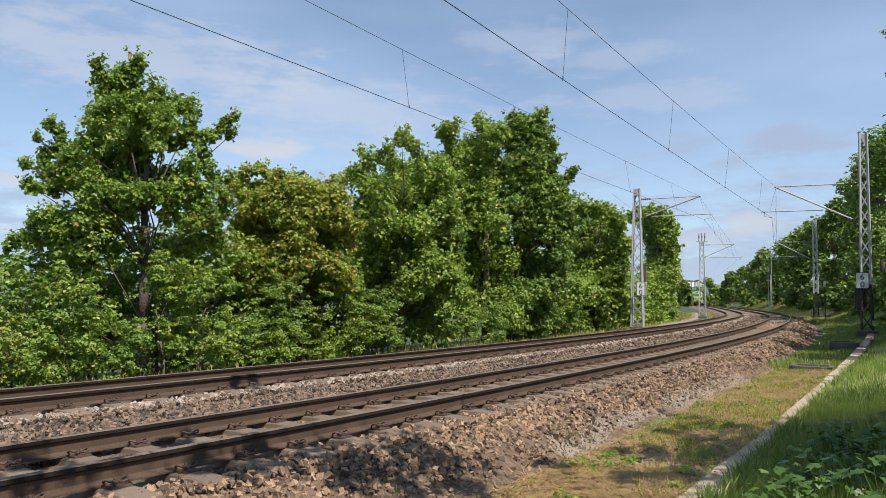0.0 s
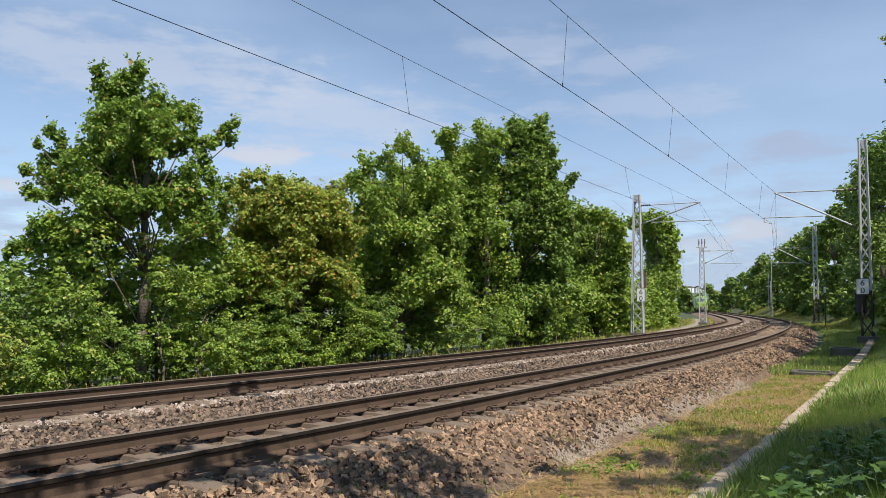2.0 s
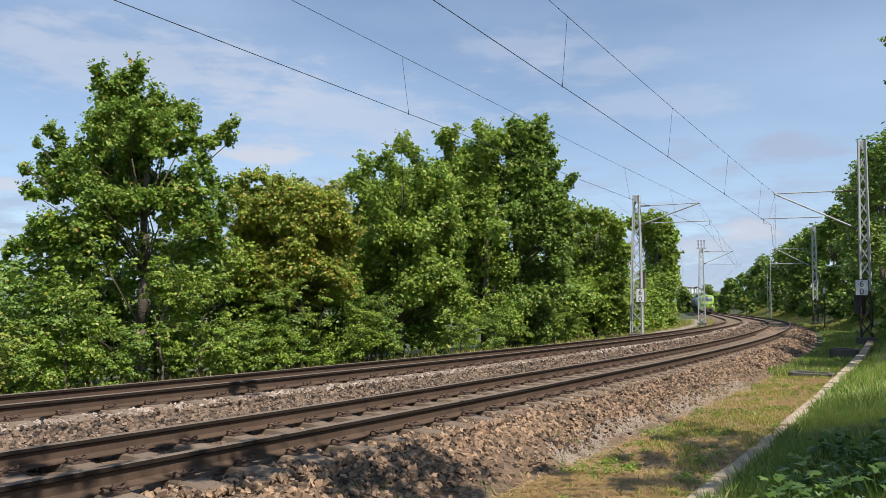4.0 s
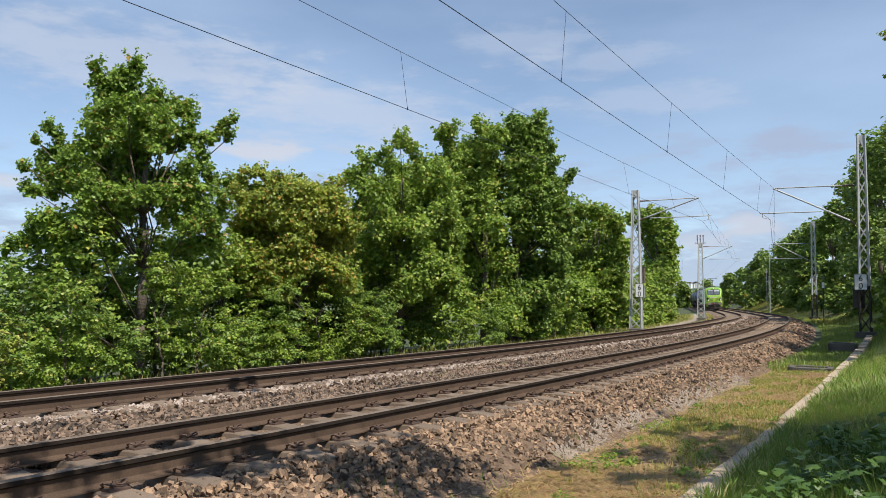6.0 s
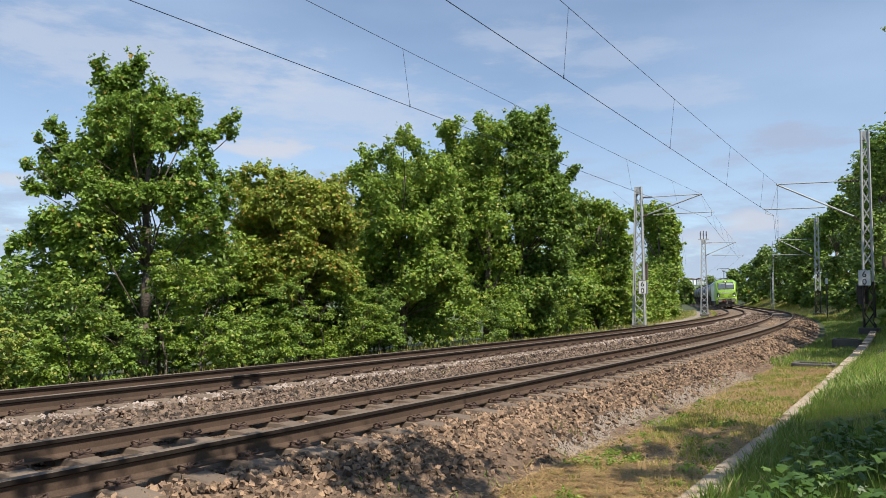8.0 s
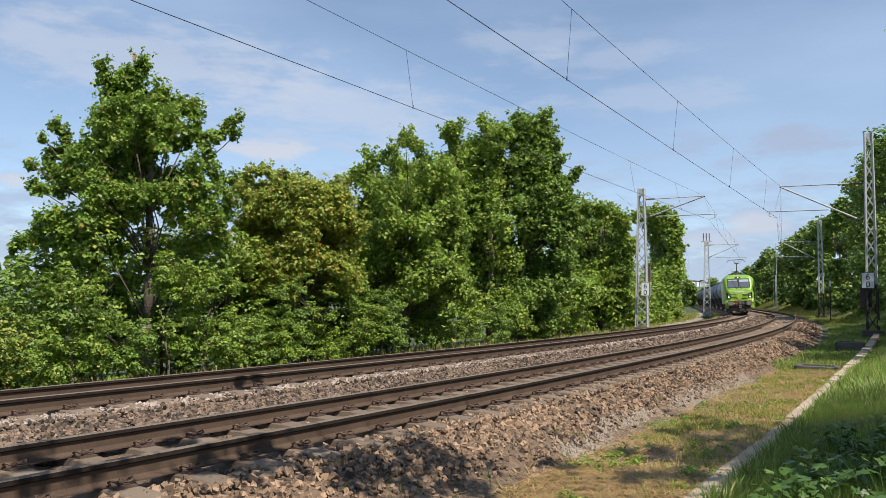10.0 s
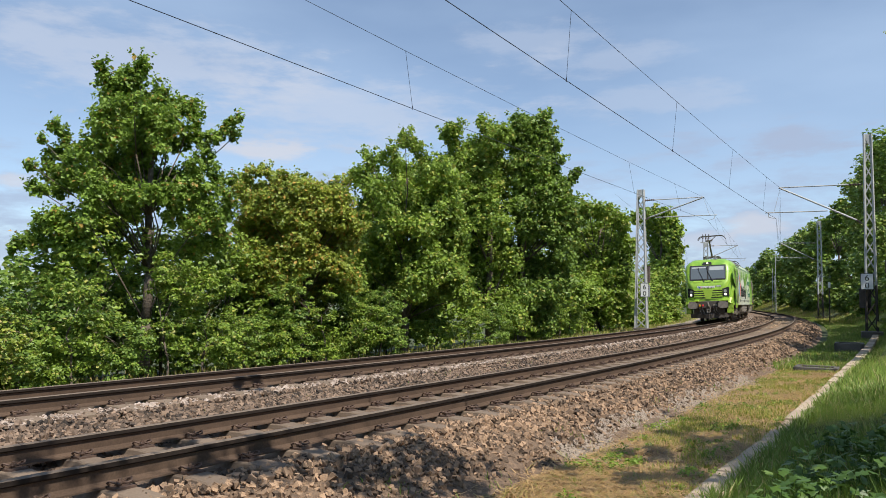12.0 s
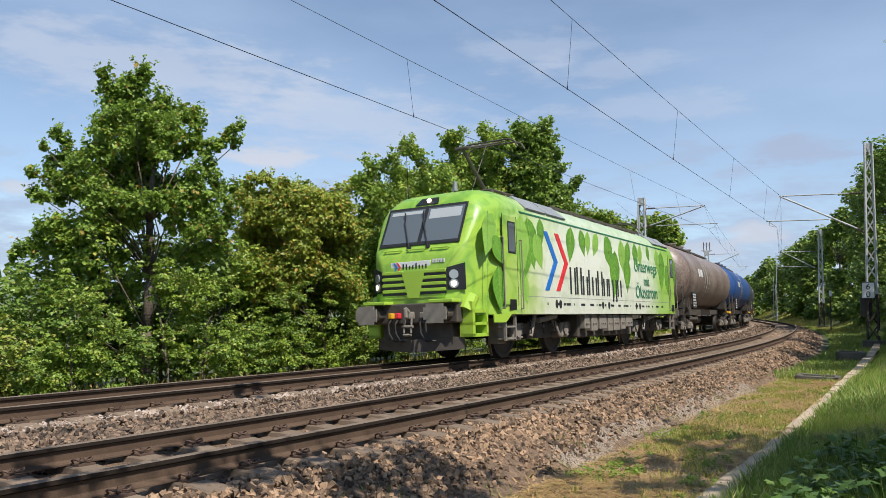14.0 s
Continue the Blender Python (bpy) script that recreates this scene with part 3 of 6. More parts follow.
tree("green maple with a ragged open crown beside the railway", (-7.35, 18.46, -0.8), MAPLE_TOP + MAPLE_SIDE + MAPLE_MIDDLE, 0.085, 1.25, MAT["maple"], 11, 0.15, depth=1.2, full=True)
tree("field maple with browning yellowish leaves", (-4.22, 22.54, -0.8), [(u, h, r * 1.15) for u, h, r in BROWNING], 0.09, 1.1, MAT["rusty"], 12, 0.14, depth=1.3, full=True)
tree("dense green deciduous tree behind the track", (-1.5, 26.93, -0.8), [(u, h, r * 1.15) for u, h, r in DENSE], 0.108, 0.85, MAT["hedge"], 13, 0.16, depth=1.6, full=True)
tree("tall light green deciduous tree behind the track", (2.0, 34.9, -0.8), [(u + 0.8, h, r * 1.2) for u, h, r in TALL_LIGHT], 0.135, 1.0, MAT["hedge"], 14, 0.2, depth=1.8, full=True)
tree("tall dark green deciduous tree behind the track", (3.6, 36.2, -0.8), [(u - 0.8, h, r * 1.2) for u, h, r in TALL_DARK + TALL_EDGE], 0.135, 1.0, MAT["oak"], 19, 0.22, depth=1.7, full=True)
tree("rounded light green tree beside the railway", (10.06, 50.25, -0.8), [(u, h, r * 1.2) for u, h, r in ROUNDED], 0.19, 0.85, MAT["bush"], 15, 0.2, depth=2.2, full=True)
tree("dark green tree behind the catenary mast", (23.51, 83.04, -0.8), [(u, h, r * 1.2) for u, h, r in BEHIND_MAST], 0.29, 0.9, MAT["hedge"], 16, 0.25, depth=2.2, full=True)

# low shrubs in front of the trees
rng = random.Random(3)
for i in range(27):
    s = 3.0 + i * 1.15 + (i > 18) * (i - 18) * 1.6
    o = -7.9 - rng.uniform(0, 0.5) - max(0, (s - 18)) * 0.045 - (0.5 if s > 11 else 0)
    q = spot(s, o)
    h = rng.uniform(0.9, 1.5) + 0.2 if s < 10 else rng.choice((0.5, 0.8, 1.2, 1.6, 2.0))
    lob = [(rng.uniform(-0.6, 0.6), h * k + rng.uniform(-0.15, 0.1) - 0.3, rng.uniform(0.32, 0.62)) for k in (0.15, 0.35, 0.6, 0.85, 1.0)]
    tree("low leafy shrub at the foot of the trees", (q[0], q[1], -0.62), lob, 0.066, 0.5, MAT["bramble"] if s < 11 else MAT["bush"] if rng.random() < 0.3 else MAT["hedge"] if rng.random() < 0.4 else MAT["oak"], 100 + i, 0.03, depth=0.4, category="shrub")


# ---------------------------------------------------------------- the train
def livery():
    """Bright leaf-green film that pales along the flank, with soft blotches."""
    m = bpy.data.materials.new("green_livery")
    m.use_nodes = True
    n, l = m.node_tree.nodes, m.node_tree.links
    b = n["Principled BSDF"]
    b.inputs["Roughness"].default_value, b.inputs["Coat Weight"].default_value = 0.44, 0.15
    b.inputs["Coat Roughness"].default_value = 0.15
    tc = n.new("ShaderNodeTexCoord")
    sep = n.new("ShaderNodeSeparateXYZ")
    l.new(tc.outputs["Object"], sep.inputs[0])
    noise1 = n.new("ShaderNodeTexNoise")
    noise1.inputs["Scale"].default_value, noise1.inputs["Detail"].default_value = 0.9, 4
    l.new(tc.outputs["Object"], noise1.inputs["Vector"])
    blot = n.new("ShaderNodeMath")
    blot.operation = "MULTIPLY_ADD"
    blot.inputs[1].default_value = 3.2
    l.new(noise1.outputs["Fac"], blot.inputs[0])
    l.new(sep.outputs["X"], blot.inputs[2])
    along = n.new("ShaderNodeValToRGB")
    e = along.color_ramp.elements
    e[0].position, e[0].color = 0.12, (0.31, 0.49, 0.055, 1)
    e[1].position, e[1].color = 0.31, (0.62, 0.64, 0.50, 1)
    for pos_, col in ((0.19, (0.33, 0.51, 0.065, 1)), (0.25, (0.48, 0.57, 0.24, 1)), (0.42, (0.66, 0.67, 0.57, 1)), (0.72, (0.64, 0.67, 0.53, 1)), (0.86, (0.30, 0.50, 0.08, 1))):
        q = e.new(pos_)
        q.color = col
    sc = n.new("ShaderNodeMath")
    sc.operation = "DIVIDE"
    sc.inputs[1].default_value = 20.0
    l.new(blot.outputs[0], sc.inputs[0])
    l.new(sc.outputs[0], along.inputs["Fac"])
    noise2 = n.new("ShaderNodeTexNoise")
    noise2.inputs["Scale"].default_value, noise2.inputs["Detail"].default_value, noise2.inputs["Distortion"].default_value = 2.2, 3, 1.2
    l.new(tc.outputs["Object"], noise2.inputs["Vector"])
    mr = n.new("ShaderNodeMapRange")
    mr.inputs["From Min"].default_value, mr.inputs["From Max"].default_value, mr.inputs["To Max"].default_value = 0.45, 0.75, 0.32
    l.new(noise2.outputs["Fac"], mr.inputs["Value"])
    up = n.new("ShaderNodeMapRange")
    up.inputs["From Min"].default_value, up.inputs["From Max"].default_value, up.inputs["To Max"].default_value = 2.9, 3.7, 0.38
    l.new(sep.outputs["Z"], up.inputs["Value"])
    cab = n.new("ShaderNodeMapRange")
    cab.inputs["From Min"].default_value, cab.inputs["From Max"].default_value = 2.4, 4.0
    cab.inputs["To Min"].default_value, cab.inputs["To Max"].default_value = 2.6, 0.8
    l.new(sep.outputs["X"], cab.inputs["Value"])
    print_ = n.new("ShaderNodeMath")
    print_.operation = "MULTIPLY"
    l.new(mr.outputs["Result"], print_.inputs[0])
    l.new(cab.outputs["Result"], print_.inputs[1])
    both = n.new("ShaderNodeMath")
    both.operation = "ADD"
    both.use_clamp = True
    l.new(print_.outputs[0], both.inputs[0])
    l.new(up.outputs["Result"], both.inputs[1])
    mix = n.new("ShaderNodeMix")
    mix.data_type = "RGBA"
    mix.inputs["B"].default_value = (0.13, 0.31, 0.03, 1)
    l.new(both.outputs[0], mix.inputs["Factor"])
    l.new(along.outputs["Color"], mix.inputs["A"])
    l.new(mix.outputs["Result"], b.inputs["Base Color"])
    return m


MAT.update({
    "livery": livery(),
    "lime": surface("lime_paint", (0.31, 0.49, 0.04), (0.38, 0.56, 0.065), 1.5, 0.4, spread=0.5),
    "leafprint": surface("leaf_print", (0.06, 0.21, 0.018), (0.18, 0.38, 0.04), 5, 0.4, spread=0.4),
    "leafprint_pale": surface("pale_leaf_print", (0.19, 0.40, 0.05), (0.32, 0.53, 0.10), 5, 0.4, spread=0.4),
    "vein": plain("leaf_vein", (0.24, 0.42, 0.08), 0.4),
    "glass": plain("cab_glass", (0.11, 0.13, 0.145), 0.05, 0.0, coat=0.6),
    "blind": plain("pale_blind", (0.40, 0.42, 0.42), 0.35, coat=0.6),
    "rubber": plain("black_rubber", (0.015, 0.015, 0.016), 0.6),
    "dark_steel": surface("underframe_steel", (0.03, 0.026, 0.022), (0.13, 0.108, 0.088), 4, 0.7, 0.2, bump=0.2, fine=50, dist=0.002),
    "grey_gear": surface("dusty_running_gear", (0.12, 0.105, 0.088), (0.32, 0.285, 0.235), 5, 0.75, 0.1, bump=0.2, fine=50, dist=0.002),
    "wheel": surface("wheel_steel", (0.045, 0.04, 0.036), (0.11, 0.095, 0.085), 3, 0.55, 0.5),
    "roof_grey": surface("roof_grey", (0.20, 0.21, 0.22), (0.34, 0.35, 0.36), 2, 0.5, 0.2),
    "blue": plain("blue_paint", (0.02, 0.16, 0.52), 0.4, coat=0.3),
    "red": plain("red_paint", (0.72, 0.035, 0.045), 0.4, coat=0.3),
    "yellow": plain("yellow_hose_tap", (0.70, 0.38, 0.02), 0.45),
    "charcoal": plain("charcoal_print", (0.02, 0.023, 0.025), 0.45),
    "print_green": plain("green_print", (0.03, 0.20, 0.10), 0.45),
    "lamp": plain("headlamp", (1.0, 0.86, 0.62), 0.2, emit=2.2),
    "lens": plain("unlit_lamp", (0.35, 0.36, 0.36), 0.1, 0.3, coat=1.0),
    "tank_brown": surface("weathered_brown_tank", (0.10, 0.062, 0.045), (0.33, 0.265, 0.23), 0.55, 0.42, bump=0.15, fine=12, dist=0.006, spread=0.35),
    "tank_blue": surface("dusty_blue_tank", (0.012, 0.045, 0.16), (0.03, 0.09, 0.26), 0.8, 0.5, bump=0.1, fine=12, dist=0.006),
    "tank_black": surface("dark_grey_tank", (0.03, 0.032, 0.036), (0.085, 0.088, 0.095), 0.6, 0.5, bump=0.1, fine=12, dist=0.006),
    "band": surface("weathered_white_band", (0.25, 0.21, 0.18), (0.58, 0.56, 0.53), 1.2, 0.6, bump=0.1, fine=20, dist=0.003),
    "tank_white": plain("white_band", (0.62, 0.62, 0.60), 0.5),
})

LOCO_LENGTH = 18.98
FRONT = [(0.60, 0.80, 1.95), (0.645, 0.92, 2.28), (0.72, 1.07, 2.45), (0.83, 1.18, 2.60), (1.0, 1.24, 2.93), (1.15, 1.29, 3.24), (1.30, 1.33, 3.55), (1.42, 1.36, 3.70), (1.65, 1.41, 3.84), (2.0, 1.46, 3.92), (2.5, 1.506, 3.96)]


def loco_section(w, h):
    k = max(0.0, min(1.0, (h - 1.9) / 2.06))
    drop, inset = 0.10 + 0.42 * k ** 2, 0.07 + 0.46 * k ** 3
    half = [(w, 1.02), (w, 1.5), (w, h - drop), (w - 0.12 * inset, h - 0.72 * drop), (w - 0.45 * inset, h - 0.34 * drop), (w - inset, h - 0.03), (w - inset - 0.12, h), (0.4 * w, h + 0.012 * k)]
    return [(-y, z) for y, z in half] + [(y, z) for y, z in reversed(half)]


def loco_body(parent):
    st = FRONT + [(3.2, 1.506, 3.96)] + [(x, 1.506, 3.96) for x in (6.0, 9.49, 12.98, 15.78)] + [(LOCO_LENGTH - x, w, h) for x, w, h in reversed(FRONT)]
    rings = [[(x, y, z) for y, z in loco_section(w, h)] for x, w, h in st]
    k = len(rings[0])
    verts = [v for r in rings for v in r]
    faces = [(i * k + j, i * k + j + 1, (i + 1) * k + j + 1, (i + 1) * k + j) for i in range(len(rings) - 1) for j in range(k - 1)]
    faces += [(i * k + k - 1, i * k, (i + 1) * k, (i + 1) * k + k - 1) for i in range(len(rings) - 1)]
    faces += [tuple(range(k))[::-1], tuple((len(rings) - 1) * k + j for j in range(k))]
    me = mesh_from("body", verts, faces, MAT["livery"])
    bm = bmesh.new()
    bm.from_mesh(me)
    bmesh.ops.recalc_face_normals(bm, faces=bm.faces)
    bm.to_mesh(me)
    bm.free()
    me.polygons.foreach_set("use_smooth", [True] * len(me.polygons))
    me.set_sharp_from_angle(angle=radians(28))
    return put("body", me, parent, label="bright green body printed with leaves")


def plate(points, thick, normal):
    """A flat piece: its outline, thickened along normal."""
    bm = bmesh.new()
    f = bm.faces.new([bm.verts.new(q) for q in points])
    r = bmesh.ops.extrude_face_region(bm, geom=[f])
    bmesh.ops.translate(bm, verts=[v for v in r["geom"] if isinstance(v, bmesh.types.BMVert)], vec=Vector(normal) * thick)
    bmesh.ops.recalc_face_normals(bm, faces=bm.faces)
    return bm


SIDE = -1.507


def side_plate(name, pts, mat, parent, lift=0.004, label=""):
    return part(name, plate([(x, SIDE, z) for x, z in pts], lift, (0, -1, 0)), mat, parent, label)


def leaf_print(parent, x, z, length, angle, mat, lift):
    c, s = math.cos(radians(angle)), math.sin(radians(angle))
    ring = []
    for t in (0, 0.12, 0.3, 0.5, 0.7, 0.88, 1.0):
        ring.append((t, 0.36 * math.sin(math.pi * t ** 0.8) * (1 - 0.25 * t)))
    pts = ring + [(t, -w) for t, w in reversed(ring[1:-1])]
    lf = side_plate("leaf_print", [(x + length * (t * c - w * s), z + length * (t * s + w * c)) for t, w in pts], mat, parent, lift)
    vein = [(0, 0.012), (1, 0.004), (1, -0.004), (0, -0.012)]
    bm = plate([(x + length * (t * c - w * s), SIDE - lift, z + length * (t * s + w * c)) for t, w in vein], 0.002, (0, -1, 0))
    for t in (0.2, 0.35, 0.5, 0.65):
        for sg in (1, -1):
            w = 0.26 * math.sin(math.pi * t ** 0.8)
            quad = [(t, 0.0), (t + 0.02, 0.0), (t + 0.17, sg * w * 0.9), (t + 0.16, sg * w * 0.9)]
            vs = [bm.verts.new((x + length * (a * c - b_ * s), SIDE - lift - 0.0015, z + length * (a * s + b_ * c))) for a, b_ in (quad if sg < 0 else quad[::-1])]
            bm.faces.new(vs)
    part("vein", bm, MAT["vein"], lf)


def lettering(text, size, mat, parent, m, name="lettering", thick=0.002):
    cu = bpy.data.curves.new(name, "FONT")
    cu.body, cu.size, cu.extrude, cu.align_x = text, size, thick, "CENTER"
    tmp = new(name, cu)
    me = bpy.data.meshes.new_from_object(tmp.evaluated_get(bpy.context.evaluated_depsgraph_get()))
    bpy.data.objects.remove(tmp)
    me.materials.clear()
    me.materials.append(mat)
    return put(name, me, parent, m)


def wheelset(radius, parent, x, half=0.75):
    ax = new("wheelset")
    ax.parent = parent
    ax.matrix_basis = pose(x, 0, radius)
    for sg in (-1, 1):
        bm = bmesh.new()
        y = sg * half
        prof = [(0.10, 0.08), (0.16, 0.05), (radius - 0.10, 0.035), (radius - 0.07, 0.065), (radius, 0.065), (radius + 0.004, -0.055), (radius + 0.028, -0.07), (radius - 0.09, -0.07), (0.1, -0.06)]
        n = 28
        ring = [[bm.verts.new((r * math.cos(2 * math.pi * i / n), y + sg * d, r * math.sin(2 * math.pi * i / n))) for r, d in prof] for i in range(n)]
        for i in range(n):
            a, b = ring[i], ring[(i + 1) % n]
            for j in range(len(prof) - 1):
                bm.faces.new((a[j], a[j + 1], b[j + 1], b[j]))
        bm.faces.new([r[0] for r in ring])
        for i in range(6):
            an = 2 * math.pi * i / 6
            rod(bm, (math.cos(an) * radius * 0.5, y + sg * 0.03, math.sin(an) * radius * 0.5), (math.cos(an) * radius * 0.5, y + sg * 0.055, math.sin(an) * radius * 0.5), 0.03, 6)
        bmesh.ops.recalc_face_normals(bm, faces=bm.faces)
        part("wheel", bm, MAT["wheel"], ax)
    part("axle", one(rod, (0, -half, 0), (0, half, 0), 0.09, 12), MAT["wheel"], ax)
    return ax


def buffer(parent, x, y, way, wide=0.55, high=0.40):
    """way: -1 looks along -x, 1 along +x."""
    b = new("buffer")
    b.parent = parent
    b.matrix_basis = pose(x, y, 1.06)
    bm = one(box, min(0, -way * 0.035), max(0, -way * 0.035), -wide / 2, wide / 2, -high / 2, high / 2)
    bmesh.ops.bevel(bm, geom=[e for e in bm.edges if abs((e.verts[0].co - e.verts[1].co).x) > 0.02], offset=0.07, segments=4, affect="EDGES")
    part("buffer_plate", bm, MAT["grey_gear"], b)
    bm = one(rod, (-way * 0.03, 0, 0), (-way * 0.35, 0, 0), 0.10, 16)
    rod(bm, (-way * 0.30, 0, 0), (-way * 0.62, 0, 0), 0.15, 16)
    part("buffer_sleeve", bm, MAT["dark_steel"], b)


def locomotive():
    top = tagged(new("locomotive"), "bright green electric locomotive printed with leaves, pulling tank wagons", "locomotive")
    body = loco_body(top)
    # windscreen of two panes in one black frame
    a0, a1 = Vector((0.845, 0, 2.64)), Vector((1.275, 0, 3.49))
    nrm = Vector((-(a1 - a0).z, 0, (a1 - a0).x)).normalized()

    def screen(y0, y1, t0, t1, in_top=0.06):
        return [tuple(a0.lerp(a1, t) + Vector((0, y, 0)) + nrm * 0.012) for y, t in ((y0, t0), (y1, t0), (y1 * (1 - in_top * 0.0), t1), (y0, t1))]
    part("windscreen_frame", plate(screen(-1.06, 1.06, -0.05, 1.05), 0.012, nrm), MAT["rubber"], top)
    for y0, y1 in ((-1.0, -0.05), (0.05, 1.0)):
        pane = part("windscreen_pane", plate([tuple(Vector(q) + nrm * 0.012) for q in screen(y0, y1, 0.03, 0.97)], 0.004, nrm), MAT["glass"], top, "dark tinted windscreen pane")
        part("sun_blind", plate([tuple(Vector(q) + nrm * 0.017) for q in screen(y0 + 0.06, y1 - 0.06, 0.66 if y0 < 0 else 0.84, 0.93)], 0.002, nrm), MAT["blind"], pane)
    for y0, sg in ((0.22, 1), (-0.28, -1)):
        bm = bmesh.new()
        p0, p1 = a0.lerp(a1, -0.12) + Vector((0, y0, 0)) + nrm * 0.05, a0.lerp(a1, 0.62) + Vector((0, y0 + 0.30, 0)) + nrm * 0.05
        rod(bm, p0, p1, 0.014, 6)
        rod(bm, p1 - Vector((0, 0.03, 0.22)), p1 + Vector((0.08, 0.03, 0.22)), 0.02, 6)
        rod(bm, p0, p0 - nrm * 0.06, 0.05, 10)
        part("wiper", bm, MAT["rubber"], top)
    # top lamp
    part("top_lamp_panel", plate([(1.30, 0.36, 3.575), (1.30, -0.26, 3.575), (1.44, -0.20, 3.74), (1.44, 0.26, 3.74)], 0.012, (-0.8, 0, 0.6)), MAT["black"], top)
    part("top_lamp", one(rod, (1.37, 0.02, 3.66), (1.335, 0.02, 3.69), 0.055, 20), MAT["lamp"], top, "round glowing headlamp")
    # headlamps in black corners
    for sg in (-1, 1):
        pts = [(0.605, sg * 0.84, 1.56), (0.605, sg * 0.84, 2.04), (0.80, sg * 1.19, 2.14), (0.80, sg * 1.20, 1.56)]
        unit = part("headlamp_unit", plate(pts if sg > 0 else pts[::-1], 0.035, (-0.87, sg * 0.48, 0)), MAT["black"], top, "black headlamp housing")
        for z, mt, nm in ((1.69, MAT["lamp"], "headlamp"), (1.89, MAT["lens"], "marker_lamp")):
            c = Vector((0.655, sg * 0.985, z))
            d = Vector((-0.87, sg * 0.48, 0))
            part(nm, one(rod, c, c + d * 0.045, 0.062, 20), mt, unit)
            bm = one(rod, c + d * 0.015, c + d * 0.042, 0.10, 20)
            part("lamp_ring", bm, MAT["lens"], unit)
    # front panel, slats and brand shape
    part("front_panel", plate([(0.598, 0.80, 1.42), (0.598, -0.80, 1.42), (0.598, -0.80, 1.93), (0.598, 0.80, 1.93)][::-1], 0.012, (-1, 0, 0)), MAT["livery"], top)
    for sg in (-1, 1):
        for i in range(4):
            z = 1.49 + i * 0.135
            y0, y1 = sg * (0.17 + 0.035 * i), sg * 0.83
            bm = one(box, 0.572, 0.60, min(y0, y1), max(y0, y1), z, z + 0.055, 0.008)
            part("grille_slot", bm, MAT["black"], top)
            bm = one(box, 0.566, 0.60, min(y0, y1), max(y0, y1), z + 0.058, z + 0.128, 0.01)
            part("grille_slat", bm, MAT["lime"], top)
    part("front_shield", plate([(0.590, 0.30, 2.00), (0.590, -0.30, 2.00), (0.590, -0.14, 1.42), (0.590, 0.14, 1.42)], 0.03, (-1, 0, 0)), MAT["lime"], top)
    for k, mt in ((0, MAT["blue"]), (1, MAT["red"])):
        y = 0.56 - 0.085 * k
        part("chevron", plate([(0.622, y, 2.22), (0.622, y - 0.05, 2.22), (0.622, y - 0.13, 2.11), (0.622, y - 0.05, 2.0), (0.622, y, 2.0), (0.622, y - 0.08, 2.11)], 0.01, (-1, 0, 0)), mt, top)
    for i in range(8):
        y = 0.30 - i * 0.085
        h = (0.13, 0.12, 0.08, 0.09, 0.13, 0.09, 0.085, 0.10)[i]
        part("name_bar", one(box, 0.612, 0.63, y - 0.032, y, 2.055, 2.055 + h), MAT["charcoal"], top)
    part("name_plate", one(box, 0.622, 0.64, -0.42, 0.62, 1.99, 2.23, 0.006), MAT["white"], top, "pale plate behind the brand shape")
    for i in range(5):
        part("number_bar", one(box, 0.615, 0.634, -0.52 - i * 0.065, -0.48 - i * 0.065, 2.17, 2.25), MAT["tank_white"], top)
    for y in (0.62, 0.0, -0.62):
        bm = one(rod, (0.70, y - 0.22, 2.50), (0.70, y + 0.22, 2.50), 0.014, 6)
        for e in (-0.22, 0.22):
            rod(bm, (0.70, y + e, 2.50), (0.76, y + e, 2.47), 0.014, 6)
        part("grab_rail", bm, MAT["lime"], top)
    # buffer beam, buffers, coupling, hoses and plough
    bm = one(box, 0.52, 0.80, -1.12, 1.12, 0.86, 1.30, 0.03)
    part("buffer_beam", bm, MAT["dark_steel"], top)
    for sg in (-1, 1):
        part("beam_cover", one(box, 0.26, 0.62, sg * 0.86 - 0.30, sg * 0.86 + 0.30, 1.285, 1.36, 0.015), MAT["lime"], top)
        buffer(top, 0.0, sg * 0.875, -1)
        buffer(top, LOCO_LENGTH, sg * 0.875, 1)
        # corner steps
        y0, y1 = sorted((sg * 1.06, sg * 1.36))
        bm = bmesh.new()
        for z0, z1 in ((0.55, 0.62), (0.80, 0.86), (1.06, 1.14)):
            box(bm, 0.75, 1.45, y0, y1, z0, z1)
        for x0, x1 in ((0.75, 0.86), (1.38, 1.45)):
            box(bm, x0, x1, y0, y1, 0.55, 1.3)
        box(bm, 0.75, 1.45, sg * 1.06 - 0.02, sg * 1.06 + 0.02, 0.55, 1.3)
        part("corner_step", bm, MAT["lime"], top, "lime green entrance step")
        bm = bmesh.new()
        rod(bm, (1.0, sg * 1.22, 1.42), (0.80, sg * 1.16, 1.10), 0.17, 14)
        part("corner_cowl", bm, MAT["lime"], top)
    bm = bmesh.new()
    box(bm, 0.32, 0.60, -0.05, 0.05, 0.96, 1.12, 0.02)
    rod(bm, (0.34, 0, 1.12), (0.24, 0, 1.18), 0.05, 10)
    rod(bm, (0.24, 0, 1.18), (0.25, 0, 1.0), 0.045, 10)
    part("draw_hook", bm, MAT["grey_gear"], top)
    bm = bmesh.new()
    for y in (-0.09, 0.09):
        rod(bm, (0.34, y, 1.0), (0.30, y, 0.66), 0.024, 8)
    rod(bm, (0.31, -0.14, 0.80), (0.31, 0.14, 0.80), 0.03, 8)
    rod(bm, (0.30, -0.1, 0.62), (0.30, 0.1, 0.62), 0.028, 8)
